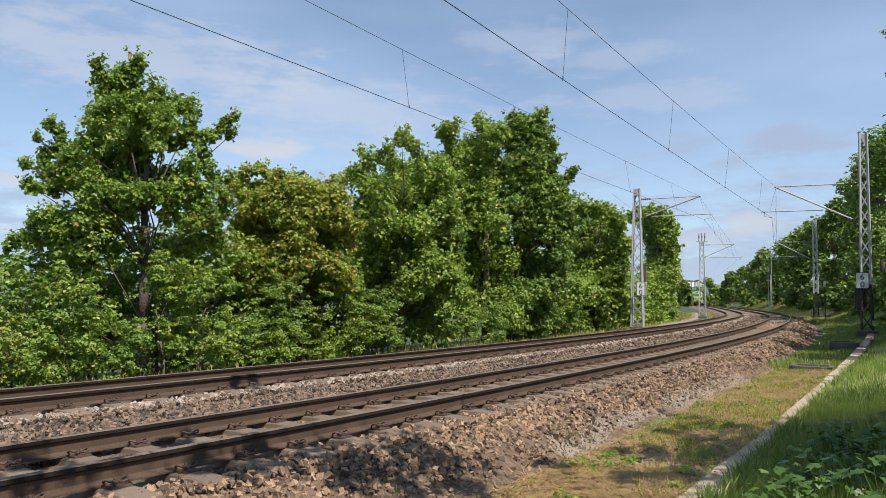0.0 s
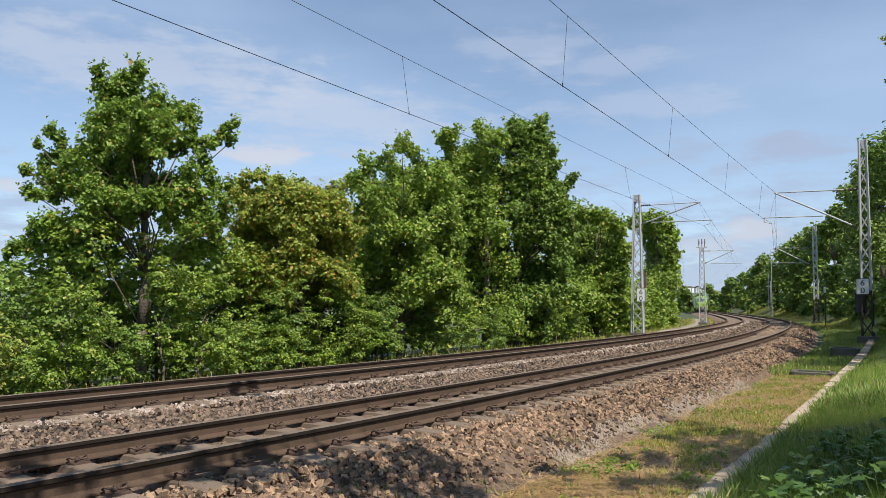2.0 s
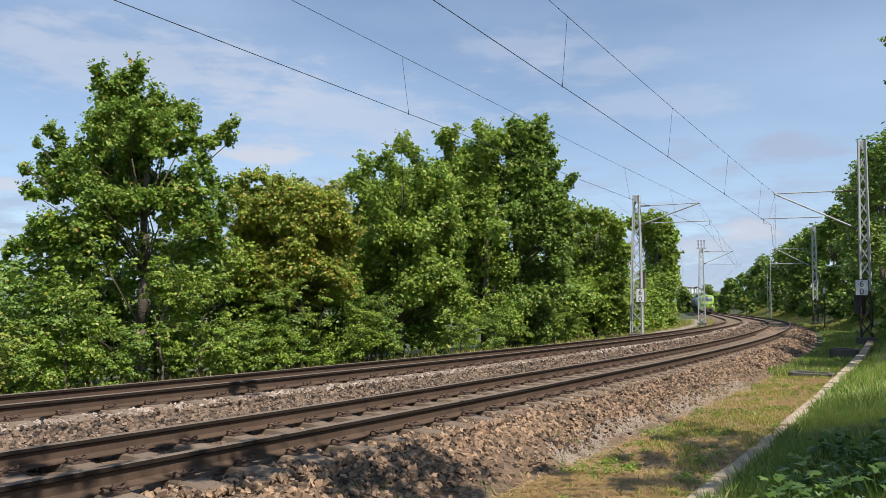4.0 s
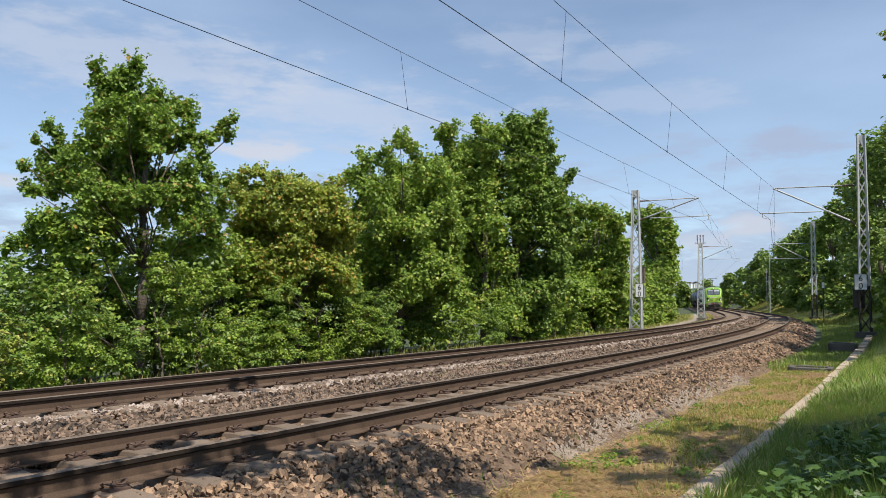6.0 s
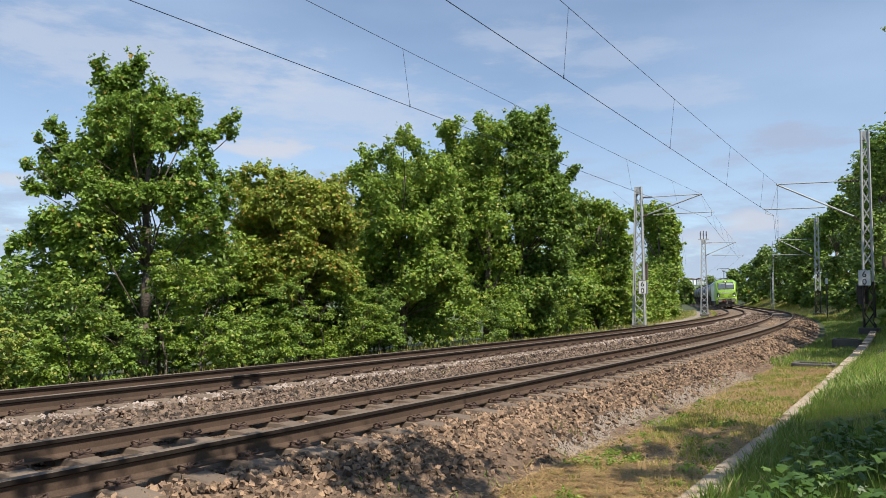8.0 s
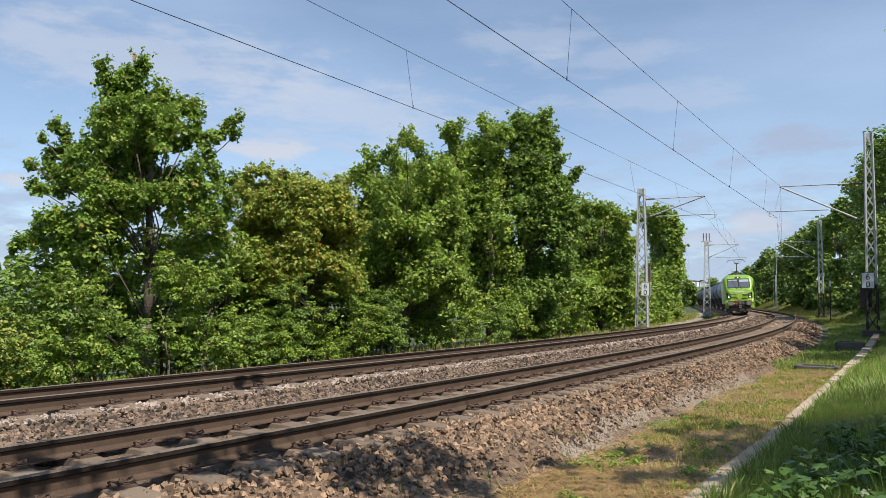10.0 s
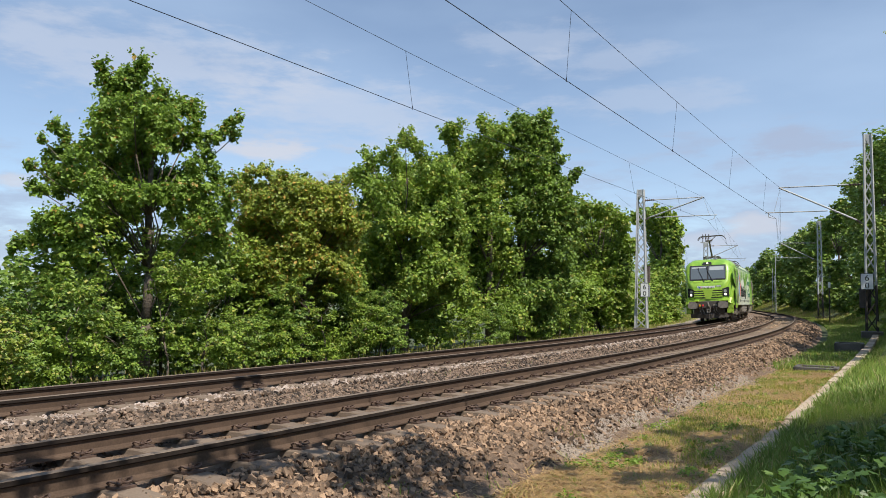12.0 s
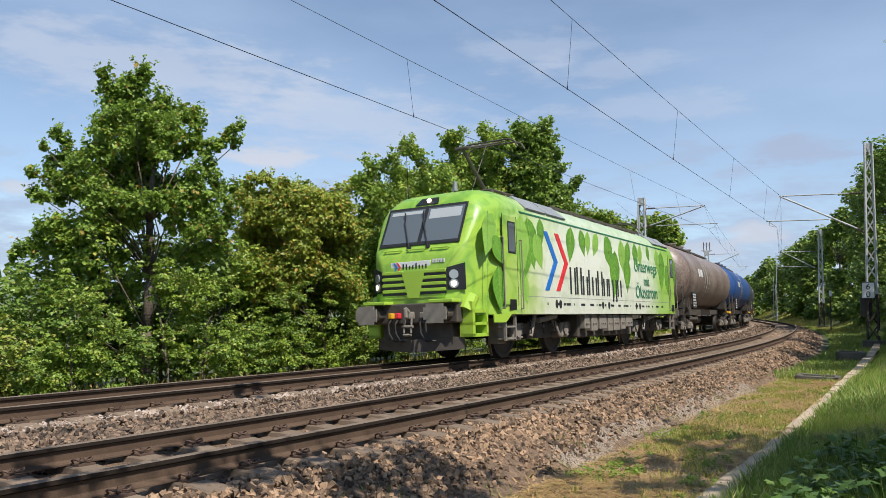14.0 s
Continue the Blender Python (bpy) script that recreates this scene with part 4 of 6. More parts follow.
    part("screw_coupling", bm, MAT["grey_gear"], top)
    for y, mt in ((0.52, MAT["yellow"]), (0.34, MAT["red"]), (-0.30, MAT["grey_gear"]), (-0.44, MAT["grey_gear"])):
        bm = bmesh.new()
        pts = [(0.50, y, 1.0), (0.34, y, 0.86), (0.30, y - 0.04, 0.66), (0.34, y - 0.12, 0.50), (0.42, y - 0.2, 0.48)]
        for a, b in zip(pts, pts[1:]):
            rod(bm, a, b, 0.022, 8)
        hose = part("air_hose", bm, MAT["rubber"], top)
        part("hose_tap", one(box, 0.40, 0.52, y - 0.05, y + 0.05, 0.98, 1.10, 0.015), mt, hose)
    bm = bmesh.new()
    for sg in (-1, 1):
        f = plate([(0.42, 0, 0.24), (0.42, 0, 0.52), (0.80, sg * 1.12, 0.56), (0.80, sg * 1.12, 0.30)], 0.02, (1, 0, 0))
        tmp = bpy.data.meshes.new("tmp")
        f.to_mesh(tmp)
        f.free()
        bm.from_mesh(tmp)
        bpy.data.meshes.remove(tmp)
    box(bm, 0.7, 1.1, -0.9, 0.9, 0.45, 0.9)
    part("snow_plough", bm, MAT["dark_steel"], top)
    # side: door, windows, rails, panels
    side_plate("cab_skirt", [(1.42, 0.84), (2.0, 0.84), (2.3, 1.02), (1.42, 1.02)], MAT["lime"], top, 0.02)
    for x0 in (1.98, LOCO_LENGTH - 2.74):
        door = side_plate("cab_door", [(x0, 1.24), (x0 + 0.72, 1.24), (x0 + 0.72, 3.28), (x0, 3.28)], MAT["livery"], top, 0.006, "green cab door with a narrow window")
        side_plate("door_seal", [(x0 - 0.02, 1.22), (x0 + 0.0, 1.22), (x0 + 0.0, 3.30), (x0 - 0.02, 3.30)], MAT["rubber"], door, 0.008)
        side_plate("door_seal", [(x0 + 0.72, 1.22), (x0 + 0.74, 1.22), (x0 + 0.74, 3.30), (x0 + 0.72, 3.30)], MAT["rubber"], door, 0.008)
        side_plate("window_seal", [(x0 + 0.26, 2.42), (x0 + 0.66, 2.42), (x0 + 0.66, 3.16), (x0 + 0.26, 3.16)], MAT["rubber"], door, 0.012)
        side_plate("window_pane", [(x0 + 0.30, 2.46), (x0 + 0.62, 2.46), (x0 + 0.62, 3.12), (x0 + 0.30, 3.12)], MAT["glass"], door, 0.016)
        side_plate("step_recess", [(x0 + 0.28, 1.12), (x0 + 0.62, 1.12), (x0 + 0.62, 1.36), (x0 + 0.28, 1.36)], MAT["black"], top, 0.008)
        for x in (x0 - 0.10, x0 + 0.86):
            bm = one(rod, (x, SIDE - 0.07, 1.15), (x, SIDE - 0.07, 2.75), 0.016, 8)
            for z in (1.15, 2.75):
                rod(bm, (x, SIDE - 0.07, z), (x, SIDE, z), 0.016, 6)
            part("handrail", bm, MAT["grey_gear"], top, "grey vertical handrail")
        bm = bmesh.new()
        for z in (0.45, 0.72, 0.98):
            box(bm, x0 + 0.14, x0 + 0.66, -1.46, -1.22, z, z + 0.04)
        for x in (x0 + 0.12, x0 + 0.63):
            box(bm, x, x + 0.05, -1.46, -1.40, 0.42, 1.05)
        part("door_steps", bm, MAT["grey_gear"], top)
    side_plate("panel_joint", [(1.16, 1.02), (1.175, 1.02), (1.31, 3.28), (1.295, 3.28)], MAT["print_green"], top, 0.003)
    side_plate("sill_line", [(1.9, 1.44), (17.0, 1.44), (17.0, 1.452), (1.9, 1.452)], MAT["roof_grey"], top, 0.002)
    for k, mt in ((0, MAT["blue"]), (1, MAT["red"])):
        x = 4.28 + 0.72 * k
        side_plate("chevron", [(x, 3.12), (x + 0.26, 3.12), (x + 0.88, 2.37), (x + 0.26, 1.62), (x, 1.62), (x + 0.62, 2.37)], mt, top, 0.010, "bold chevron stripe")
    # the brand name as plain bars
    widths = [0.30, 0.27, 0.28, 0.10, 0.27, 0.32, 0.27, 0.18, 0.28, 0.28]
    highs = [0.50, 0.52, 0.36, 0.50, 0.36, 0.50, 0.36, 0.36, 0.36, 0.36]
    x = 5.98
    for i, (w, h) in enumerate(zip(widths, highs)):
        low = 1.40 if i == 8 else 1.56
        for xa in ((x, x + w + 0.03) if w > 0.2 else (x,)):
            side_plate("name_bar", [(xa, low), (xa + 0.10, low), (xa + 0.10, 1.56 + h * 1.45), (xa, 1.56 + h * 1.45)], MAT["charcoal"], top, 0.012)
        x += w + 0.19
    turn = pose(0, 0, 0, 90, 0, 0)
    for text, x, z, size in (("Unterwegs", 13.2, 2.46, 0.62), ("mit", 13.2, 2.0, 0.5), ("\u00d6kostrom", 13.2, 1.56, 0.62)):
        lettering(text, size, MAT["print_green"], top, pose(x, SIDE - 0.014, z) @ turn, "slogan")
    for i in range(26):
        x = 4.4 + i * 0.42 + (i % 3) * 0.12
        w = (0.05, 0.22, 0.12, 0.3)[i % 4]
        side_plate("small_print", [(x, 1.25), (x + w, 1.25), (x + w, 1.31), (x, 1.31)], MAT["charcoal"], top, 0.006)
    for x in (5.0, 5.25, 8.55, 9.1, 11.9, 12.3):
        side_plate("side_socket", [(x + 0.09 * math.cos(a), 1.28 + 0.11 * math.sin(a)) for a in (i * math.pi / 5 for i in range(10))], MAT["charcoal"], top, 0.008)
    rng = random.Random(8)
    spots = [(1.52, 3.25, 1.05, -112), (1.5, 2.75, 0.8, -50), (1.72, 2.1, 1.05, -85), (2.95, 3.36, 1.5, -92), (3.35, 3.36, 1.3, -75), (3.3, 2.75, 0.95, -105), (3.75, 3.0, 0.95, -65), (6.2, 3.40, 1.0, -100), (6.9, 3.40, 0.8, -70), (7.5, 3.4, 0.7, -95),
             (9.0, 3.40, 1.2, -60), (9.9, 3.0, 1.5, -100), (10.5, 3.40, 1.1, -80), (11.3, 3.40, 0.95, -105), (11.9, 3.40, 0.9, -70), (12.6, 3.4, 0.8, -95), (15.3, 3.36, 1.5, -95), (16.0, 2.9, 1.3, -80), (14.6, 3.40, 0.9, -75), (17.0, 3.2, 1.3, -95),
             (11.1, 2.9, 1.2, -95), (8.3, 3.40, 0.8, -120), (4.1, 3.4, 0.7, -85), (13.4, 3.42, 0.6, -60), (2.95, 2.0, 0.8, -70)]
    for i, (x, z, ln, an) in enumerate(spots):
        leaf_print(top, x, z, ln, an, MAT["leafprint"] if i % 3 else MAT["leafprint_pale"], 0.003 + 0.0007 * (i % 4))
    # roof
    for x0, x1 in ((3.3, 5.9), (14.3, 16.4)):
        for sg in (-1, 1):
            n = 2
            for k in range(n):
                xa, xb = x0 + (x1 - x0) * k / n + 0.03, x0 + (x1 - x0) * (k + 1) / n - 0.03
                pts = [(xa, sg * 1.47, 3.55), (xb, sg * 1.47, 3.55), (xb, sg * 1.06, 3.90), (xa, sg * 1.06, 3.90)]
                part("roof_hatch", plate(pts if sg > 0 else pts[::-1], 0.05, (0, sg * 0.65, 0.76)), MAT["roof_grey"], top)
    for sg in (-1, 1):
        bm = one(box, 6.0, 14.2, sg * 1.0 - 0.012, sg * 1.0 + 0.012, 3.95, 4.03)
        part("roof_rail", bm, MAT["dark_steel"], top)
        part("gutter", one(box, 2.9, 16.1, sg * 1.506 - 0.015, sg * 1.506 + 0.015, 3.43, 3.46), MAT["print_green"], top)
    part("horn", one(rod, (1.75, -0.45, 3.9), (1.75, -0.45, 4.12), 0.06, 12, 0.05), MAT["roof_grey"], top)
    part("aerial", one(rod, (2.6, 0.1, 3.95), (2.6, 0.1, 4.2), 0.03, 8, 0.015), MAT["roof_grey"], top)
    for x in (7.2, 8.4, 9.8, 11.2, 12.4):
        bm = bmesh.new()
        box(bm, x, x + 0.7, -0.5, 0.5, 3.95, 4.14, 0.03)
        for k in range(4):
            rod(bm, (x + 0.2, 0.2, 4.14 + 0.05 * k), (x + 0.2, 0.2, 4.18 + 0.05 * k), 0.07 - 0.02 * (k % 2), 10)
        part("roof_equipment", bm, MAT["roof_grey"], top)
    part("roof_busbar", one(rod, (4.5, 0.45, 4.32), (14.5, 0.45, 4.32), 0.02, 6), MAT["wire"], top)
    for xb, raised, sg in ((4.1, True, 1), (LOCO_LENGTH - 4.1, False, -1)):
        pan = new("pantograph")
        pan.parent = top
        bm = bmesh.new()
        for y in (-0.45, 0.45):
            rod(bm, (xb - 0.5, y, 4.2), (xb + 0.7, y, 4.2), 0.03, 8)
        for x in (xb - 0.5, xb + 0.7):
            rod(bm, (x, -0.45, 4.2), (x, 0.45, 4.2), 0.03, 8)
            for y in (-0.45, 0.45):
                rod(bm, (x, y, 3.95), (x, y, 4.2), 0.05, 10)
        part("base_frame", bm, MAT["dark_steel"], pan)
        knee, head = ((xb - 1.15 * sg, 5.2), (xb + 0.45 * sg, 5.64)) if raised else ((xb - 1.3 * sg, 4.34), (xb + 0.4 * sg, 4.42))
        part("lower_arm", one(rod, (xb + 0.1 * sg, 0, 4.22), (knee[0], 0, knee[1]), 0.06, 10, 0.045), MAT["dark_steel"], pan)
        bm = bmesh.new()
        for y in (-0.28, 0.28):
            rod(bm, (knee[0], y * 0.4, knee[1]), (head[0], y, head[1]), 0.03, 8, 0.022)
        rod(bm, (knee[0], -0.2, knee[1]), (knee[0], 0.2, knee[1]), 0.05, 10)
        rod(bm, (knee[0] + 0.5 * sg, 0, 4.3), (head[0] - 0.3, 0, head[1] - 0.12), 0.014, 6)
        part("upper_arm", bm, MAT["dark_steel"], pan)
        bm = bmesh.new()
        for dx in (-0.22, 0.22):
            pts = [(head[0] + dx, y, head[1] + z) for y, z in ((-0.88, -0.24), (-0.78, -0.08), (-0.62, 0.0), (0.62, 0.0), (0.78, -0.08), (0.88, -0.24))]
            for a, b in zip(pts, pts[1:]):
                rod(bm, a, b, 0.022, 8)
        for y in (-0.4, 0.4):
            rod(bm, (head[0] - 0.22, y, head[1]), (head[0] + 0.22, y, head[1]), 0.02, 6)
        part("contact_head", bm, MAT["dark_steel"], pan)
    # running gear
    sets = []
    for xc in (4.74, 14.24):
        bg = new("bogie")
        bg.parent = top
        bm = bmesh.new()
        for sg in (-1, 1):
            y0, y1 = sorted((sg * 0.92, sg * 1.10))
            box(bm, xc - 2.2, xc + 2.2, y0, y1, 0.55, 0.80, 0.03)
            box(bm, xc - 0.75, xc + 0.75, y0, y1, 0.42, 0.62, 0.03)
        box(bm, xc - 0.4, xc + 0.4, -0.95, 0.95, 0.45, 0.85)
        part("bogie_frame", bm, MAT["dark_steel"], bg)
        for dx in (-1.5, 1.5):
            sets.append(wheelset(0.625, top, xc + dx))
            bm = one(box, xc + dx - 0.24, xc + dx + 0.24, -1.20, -0.86, 0.40, 0.80, 0.05)
            rod(bm, (xc + dx, -1.24, 0.62), (xc + dx, -1.18, 0.62), 0.15, 14)
            part("axle_box", bm, MAT["grey_gear"], bg)
            bm = bmesh.new()
            for k in range(5):
                rod(bm, (xc + dx + 0.36, -1.05, 0.46 + 0.08 * k), (xc + dx + 0.36, -1.05, 0.50 + 0.08 * k), 0.11, 12)
            part("coil_spring", bm, MAT["grey_gear"], bg)
            bm = one(rod, (xc + dx * 0.6, -1.26, 0.48), (xc + dx * 0.35, -1.22, 1.0), 0.055, 10)
            part("damper", bm, MAT["grey_gear"], bg)
        bm = one(rod, (xc - 0.5, -1.30, 0.86), (xc + 0.6, -1.30, 0.98), 0.07, 12)
        part("yaw_damper", bm, MAT["grey_gear"], bg)
        bm = one(box, xc - 2.5, xc - 2.1, -1.2, -0.9, 0.35, 0.95, 0.03)
        rod(bm, (xc - 2.2, -0.8, 0.35), (xc - 2.05, -0.76, 0.08), 0.03, 8)
        part("sand_box", bm, MAT["grey_gear"], bg)
        bm = bmesh.new()
        for k in range(8):
            x = xc - 1.0 + 0.25 * k
            pts = [(x, -1.3, 0.95), (x + 0.03, -1.32, 0.7), (x + 0.12, -1.28, 0.55), (x + 0.2, -1.2, 0.7)]
            for a, b in zip(pts, pts[1:]):
                if k % 3 == 0:
                    rod(bm, a, b, 0.018, 6)
        part("cable", bm, MAT["rubber"], bg)
    bm = one(box, 7.1, 11.9, -1.25, 1.25, 0.36, 1.02, 0.05)
    part("transformer_box", bm, MAT["dark_steel"], top)
    rng = random.Random(21)
    x = 7.2
    while x < 11.5:
        w = rng.uniform(0.35, 0.7)
        bm = one(box, x, x + w, -1.42, -1.22, 0.50 + rng.uniform(0, 0.15), 1.0, 0.02)
        for k in range(3):
            rod(bm, (x + w * (0.25 + 0.25 * k), -1.45, 0.75), (x + w * (0.25 + 0.25 * k), -1.41, 0.75), 0.03, 8)
        part("equipment_box", bm, MAT["grey_gear"], top)
        x += w + rng.uniform(0.06, 0.2)
    return top, sets


WAGON_LENGTH = 16.4


def tank_wagon():
    top = tagged(new("tank_wagon"), "four-axle tank wagon with a weathered brown tank", "tank wagon", "wagons of the train")
    prof = [(0.95, 0.0), (0.95, 0.35), (0.99, 0.75), (1.10, 1.12), (1.30, 1.36), (1.62, 1.47)]
    st = prof + [(x, 1.47) for x in np.linspace(2.2, WAGON_LENGTH - 2.2, 9)] + [(WAGON_LENGTH - x, r) for x, r in reversed(prof)]
    n = 40
    verts = [(x, r * math.cos(2 * math.pi * i / n), 2.72 + r * math.sin(2 * math.pi * i / n)) for x, r in st for i in range(n)]
    faces = [(a * n + i, a * n + (i + 1) % n, (a + 1) * n + (i + 1) % n, (a + 1) * n + i) for a in range(len(st) - 1) for i in range(n)]
    tank = put("tank", mesh_from("tank", verts, faces, MAT["tank_brown"], smooth=True), top)
    bm = bmesh.new()
    for x in np.linspace(2.0, WAGON_LENGTH - 2.0, 8):
        bmesh.ops.create_cone(bm, cap_ends=False, segments=40, radius1=1.49, radius2=1.49, depth=0.07, matrix=Matrix.Translation((x, 0, 2.72)) @ Matrix.Rotation(math.pi / 2, 4, "Y"))
    part("stiffening_rings", bm, MAT["tank_brown"], top)
    for x, wide in ((5.7, 0.10), (6.3, 0.2), (7.0, 0.10)):
        bm = bmesh.new()
        bmesh.ops.create_cone(bm, cap_ends=False, segments=40, radius1=1.497, radius2=1.497, depth=wide, matrix=Matrix.Translation((x, 0, 2.72)) @ Matrix.Rotation(math.pi / 2, 4, "Y"))
        part("white_band", bm, MAT["band"], top)
    for i, (x, w) in enumerate(((4.05, 0.34), (4.48, 0.24), (4.76, 0.2), (5.0, 0.22))):
        bm = bmesh.new()
        for k in range(4):
            a0, a1 = radians(-8 + 3.6 * k), radians(-8 + 3.6 * (k + 1))
            vs = [bm.verts.new((xx, -1.476 * math.cos(a), 2.95 + 1.476 * math.sin(a))) for xx, a in ((x, a0), (x + w, a0), (x + w, a1), (x, a1))]
            bm.faces.new(vs)
        for v in bm.verts:
            d = math.hypot(v.co.y, v.co.z - 2.72)
            v.co.y, v.co.z = v.co.y * 1.478 / d, 2.72 + (v.co.z - 2.72) * 1.478 / d
        part("name_bar", bm, MAT["tank_white"], top)
    bm = bmesh.new()
    for y in (-0.35, 0.35):
        box(bm, 2.6, WAGON_LENGTH - 2.6, y - 0.04, y + 0.04, 4.22, 4.30)
    for x in np.arange(2.7, WAGON_LENGTH - 2.6, 0.3):
        box(bm, x, x + 0.12, -0.35, 0.35, 4.23, 4.27)
    part("walkway", bm, MAT["dark_steel"], top)
    for x in (5.0, 7.1, 9.2):
        bm = one(rod, (x, 0, 4.1), (x, 0, 4.4), 0.28, 18)
        rod(bm, (x, 0, 4.4), (x, 0, 4.46), 0.33, 18)
        part("manhole", bm, MAT["tank_brown"], top)
    bm = bmesh.new()
    for sg in (-1, 1):
        y0, y1 = sorted((sg * 0.62, sg * 0.80))
        box(bm, 0.62, WAGON_LENGTH - 0.62, y0, y1, 0.98, 1.24)
    for x in (0.62, 2.4, WAGON_LENGTH / 2, WAGON_LENGTH - 2.4, WAGON_LENGTH - 0.62):
        box(bm, x - 0.09, x + 0.09, -1.25, 1.25, 0.96, 1.22)
    part("underframe", bm, MAT["dark_steel"], top)
    for x in (2.4, WAGON_LENGTH - 2.4):
        bm = bmesh.new()
        for sg in (-1, 1):
            y0, y1 = sorted((sg * 0.2, sg * 1.25))
            vs = [(x - 0.12, y0, 1.22), (x + 0.12, y0, 1.22), (x + 0.12, y1, 1.22), (x - 0.12, y1, 1.22)]
            box(bm, x - 0.45, x + 0.45, y0, y1, 1.22, 1.30)
            box(bm, x - 0.10, x + 0.10, y0, y1, 1.24, 1.75)
            box(bm, x - 0.45, x - 0.38, y0, y1, 1.24, 1.62)
            box(bm, x + 0.38, x + 0.45, y0, y1, 1.24, 1.62)
        part("tank_saddle", bm, MAT["dark_steel"], top)
    sets = []
    for xc in (2.4, WAGON_LENGTH - 2.4):
        bg = new("bogie")
        bg.parent = top
        bm = bmesh.new()
        for sg in (-1, 1):
            y0, y1 = sorted((sg * 0.93, sg * 1.07))
            box(bm, xc - 1.15, xc + 1.15, y0, y1, 0.55, 0.72, 0.03)
            box(bm, xc - 0.45, xc + 0.45, y0, y1, 0.42, 0.82, 0.03)
        box(bm, xc - 0.25, xc + 0.25, -1.0, 1.0, 0.5, 0.9)
        part("bogie_frame", bm, MAT["dark_steel"], bg)
        for dx in (-0.9, 0.9):
            sets.append(wheelset(0.46, top, xc + dx))
            bm = one(box, xc + dx - 0.17, xc + dx + 0.17, -1.15, -0.9, 0.34, 0.66, 0.04)
            rod(bm, (xc + dx, -1.19, 0.46), (xc + dx, -1.1, 0.46), 0.12, 12)
            part("axle_box", bm, MAT["grey_gear"], bg)
            bm = bmesh.new()
            for e in (-0.27, 0.27):
                for k in range(4):
                    rod(bm, (xc + dx + e, -1.03, 0.38 + 0.07 * k), (xc + dx + e, -1.03, 0.42 + 0.07 * k), 0.085, 10)
            part("coil_spring", bm, MAT["grey_gear"], bg)
    for sg in (-1, 1):
        buffer(top, 0.0, sg * 0.875, -1, 0.45, 0.36)
        buffer(top, WAGON_LENGTH, sg * 0.875, 1, 0.45, 0.36)
    # notice board, ladder and end rails
    board = part("notice_board", one(box, 3.0, 3.9, -1.32, -1.28, 1.28, 2.02, 0.01), MAT["charcoal"], top, "black notice board with white print")
    for i in range(5):
        for k in range(3):
            part("print_bar", one(box, 3.08 + 0.26 * k, 3.08 + 0.26 * k + (0.2, 0.14, 0.18)[(i + k) % 3], -1.327, -1.321, 1.36 + 0.125 * i, 1.43 + 0.125 * i), MAT["tank_white"], board)
    for x0 in (0.75, WAGON_LENGTH - 1.05):
        bm = bmesh.new()
        for x in (x0, x0 + 0.3):
            rod(bm, (x, -1.28, 0.5), (x, -1.28, 2.2), 0.02, 6)
        for k in range(5):
            rod(bm, (x0, -1.28, 0.55 + 0.3 * k), (x0 + 0.3, -1.28, 0.55 + 0.3 * k), 0.016, 6)
        part("end_ladder", bm, MAT["dark_steel"], top)
    bm = one(box, WAGON_LENGTH - 1.7, WAGON_LENGTH - 0.7, -1.32, -1.18, 1.02, 1.14, 0.02)
    part("side_step", bm, MAT["yellow"], top, "yellow side step")
    bm = bmesh.new()
    rod(bm, (5.6, -1.05, 0.75), (5.6, 1.05, 0.75), 0.12, 10)
    box(bm, 5.2, 6.6, -0.5, 0.5, 0.6, 0.95, 0.03)
    rod(bm, (7.6, -0.4, 0.72), (9.4, -0.4, 0.72), 0.18, 14)
    rod(bm, (7.1, 0, 0.7), (7.1, 0, 1.3), 0.16, 14)
    part("brake_gear", bm, MAT["dark_steel"], top)
    return top, sets


LOCO, LOCO_SETS = locomotive()
WAGON, WAGON_SETS = tank_wagon()
WAGONS = [WAGON]
for i, (mt, words) in enumerate([("tank_blue", "four-axle tank wagon with a dusty blue tank")] + [("tank_black", "four-axle tank wagon with a dark grey tank")] * 9):
    w = tagged(copy_thing(WAGON, pose(0, 0, 0)), words)
    for ob in w.children:
        if ob.name.startswith(("tank.", "stiffening", "manhole")):
            ob.data = ob.data.copy()
            ob.data.materials[0] = MAT[mt]
    WAGONS.append(w)


# ---------------------------------------------------------------- sleepers and fastenings
def sleeper_mesh():
    prof = [(-1.30, -0.225, 0.10), (-1.22, -0.205, 0.12), (-0.98, -0.182, 0.11), (-0.52, -0.182, 0.11), (-0.30, -0.205, 0.10), (0.0, -0.212, 0.10),
            (0.30, -0.205, 0.10), (0.52, -0.182, 0.11), (0.98, -0.182, 0.11), (1.22, -0.205, 0.12), (1.30, -0.225, 0.10)]
    verts, faces = [], []
    for y, z, w in prof:
        verts += [(-0.15, y, z - 0.17), (-w, y, z - 0.012), (-w + 0.015, y, z), (w - 0.015, y, z), (w, y, z - 0.012), (0.15, y, z - 0.17)]
    for i in range(len(prof) - 1):
        for j in range(5):
            faces.append((i * 6 + j, i * 6 + j + 1, i * 6 + j + 7, i * 6 + j + 6)[::-1])
    faces += [tuple(range(6)), tuple(range(60, 66))[::-1]]
    return mesh_from("sleeper", verts, faces, MAT["sleeper"])


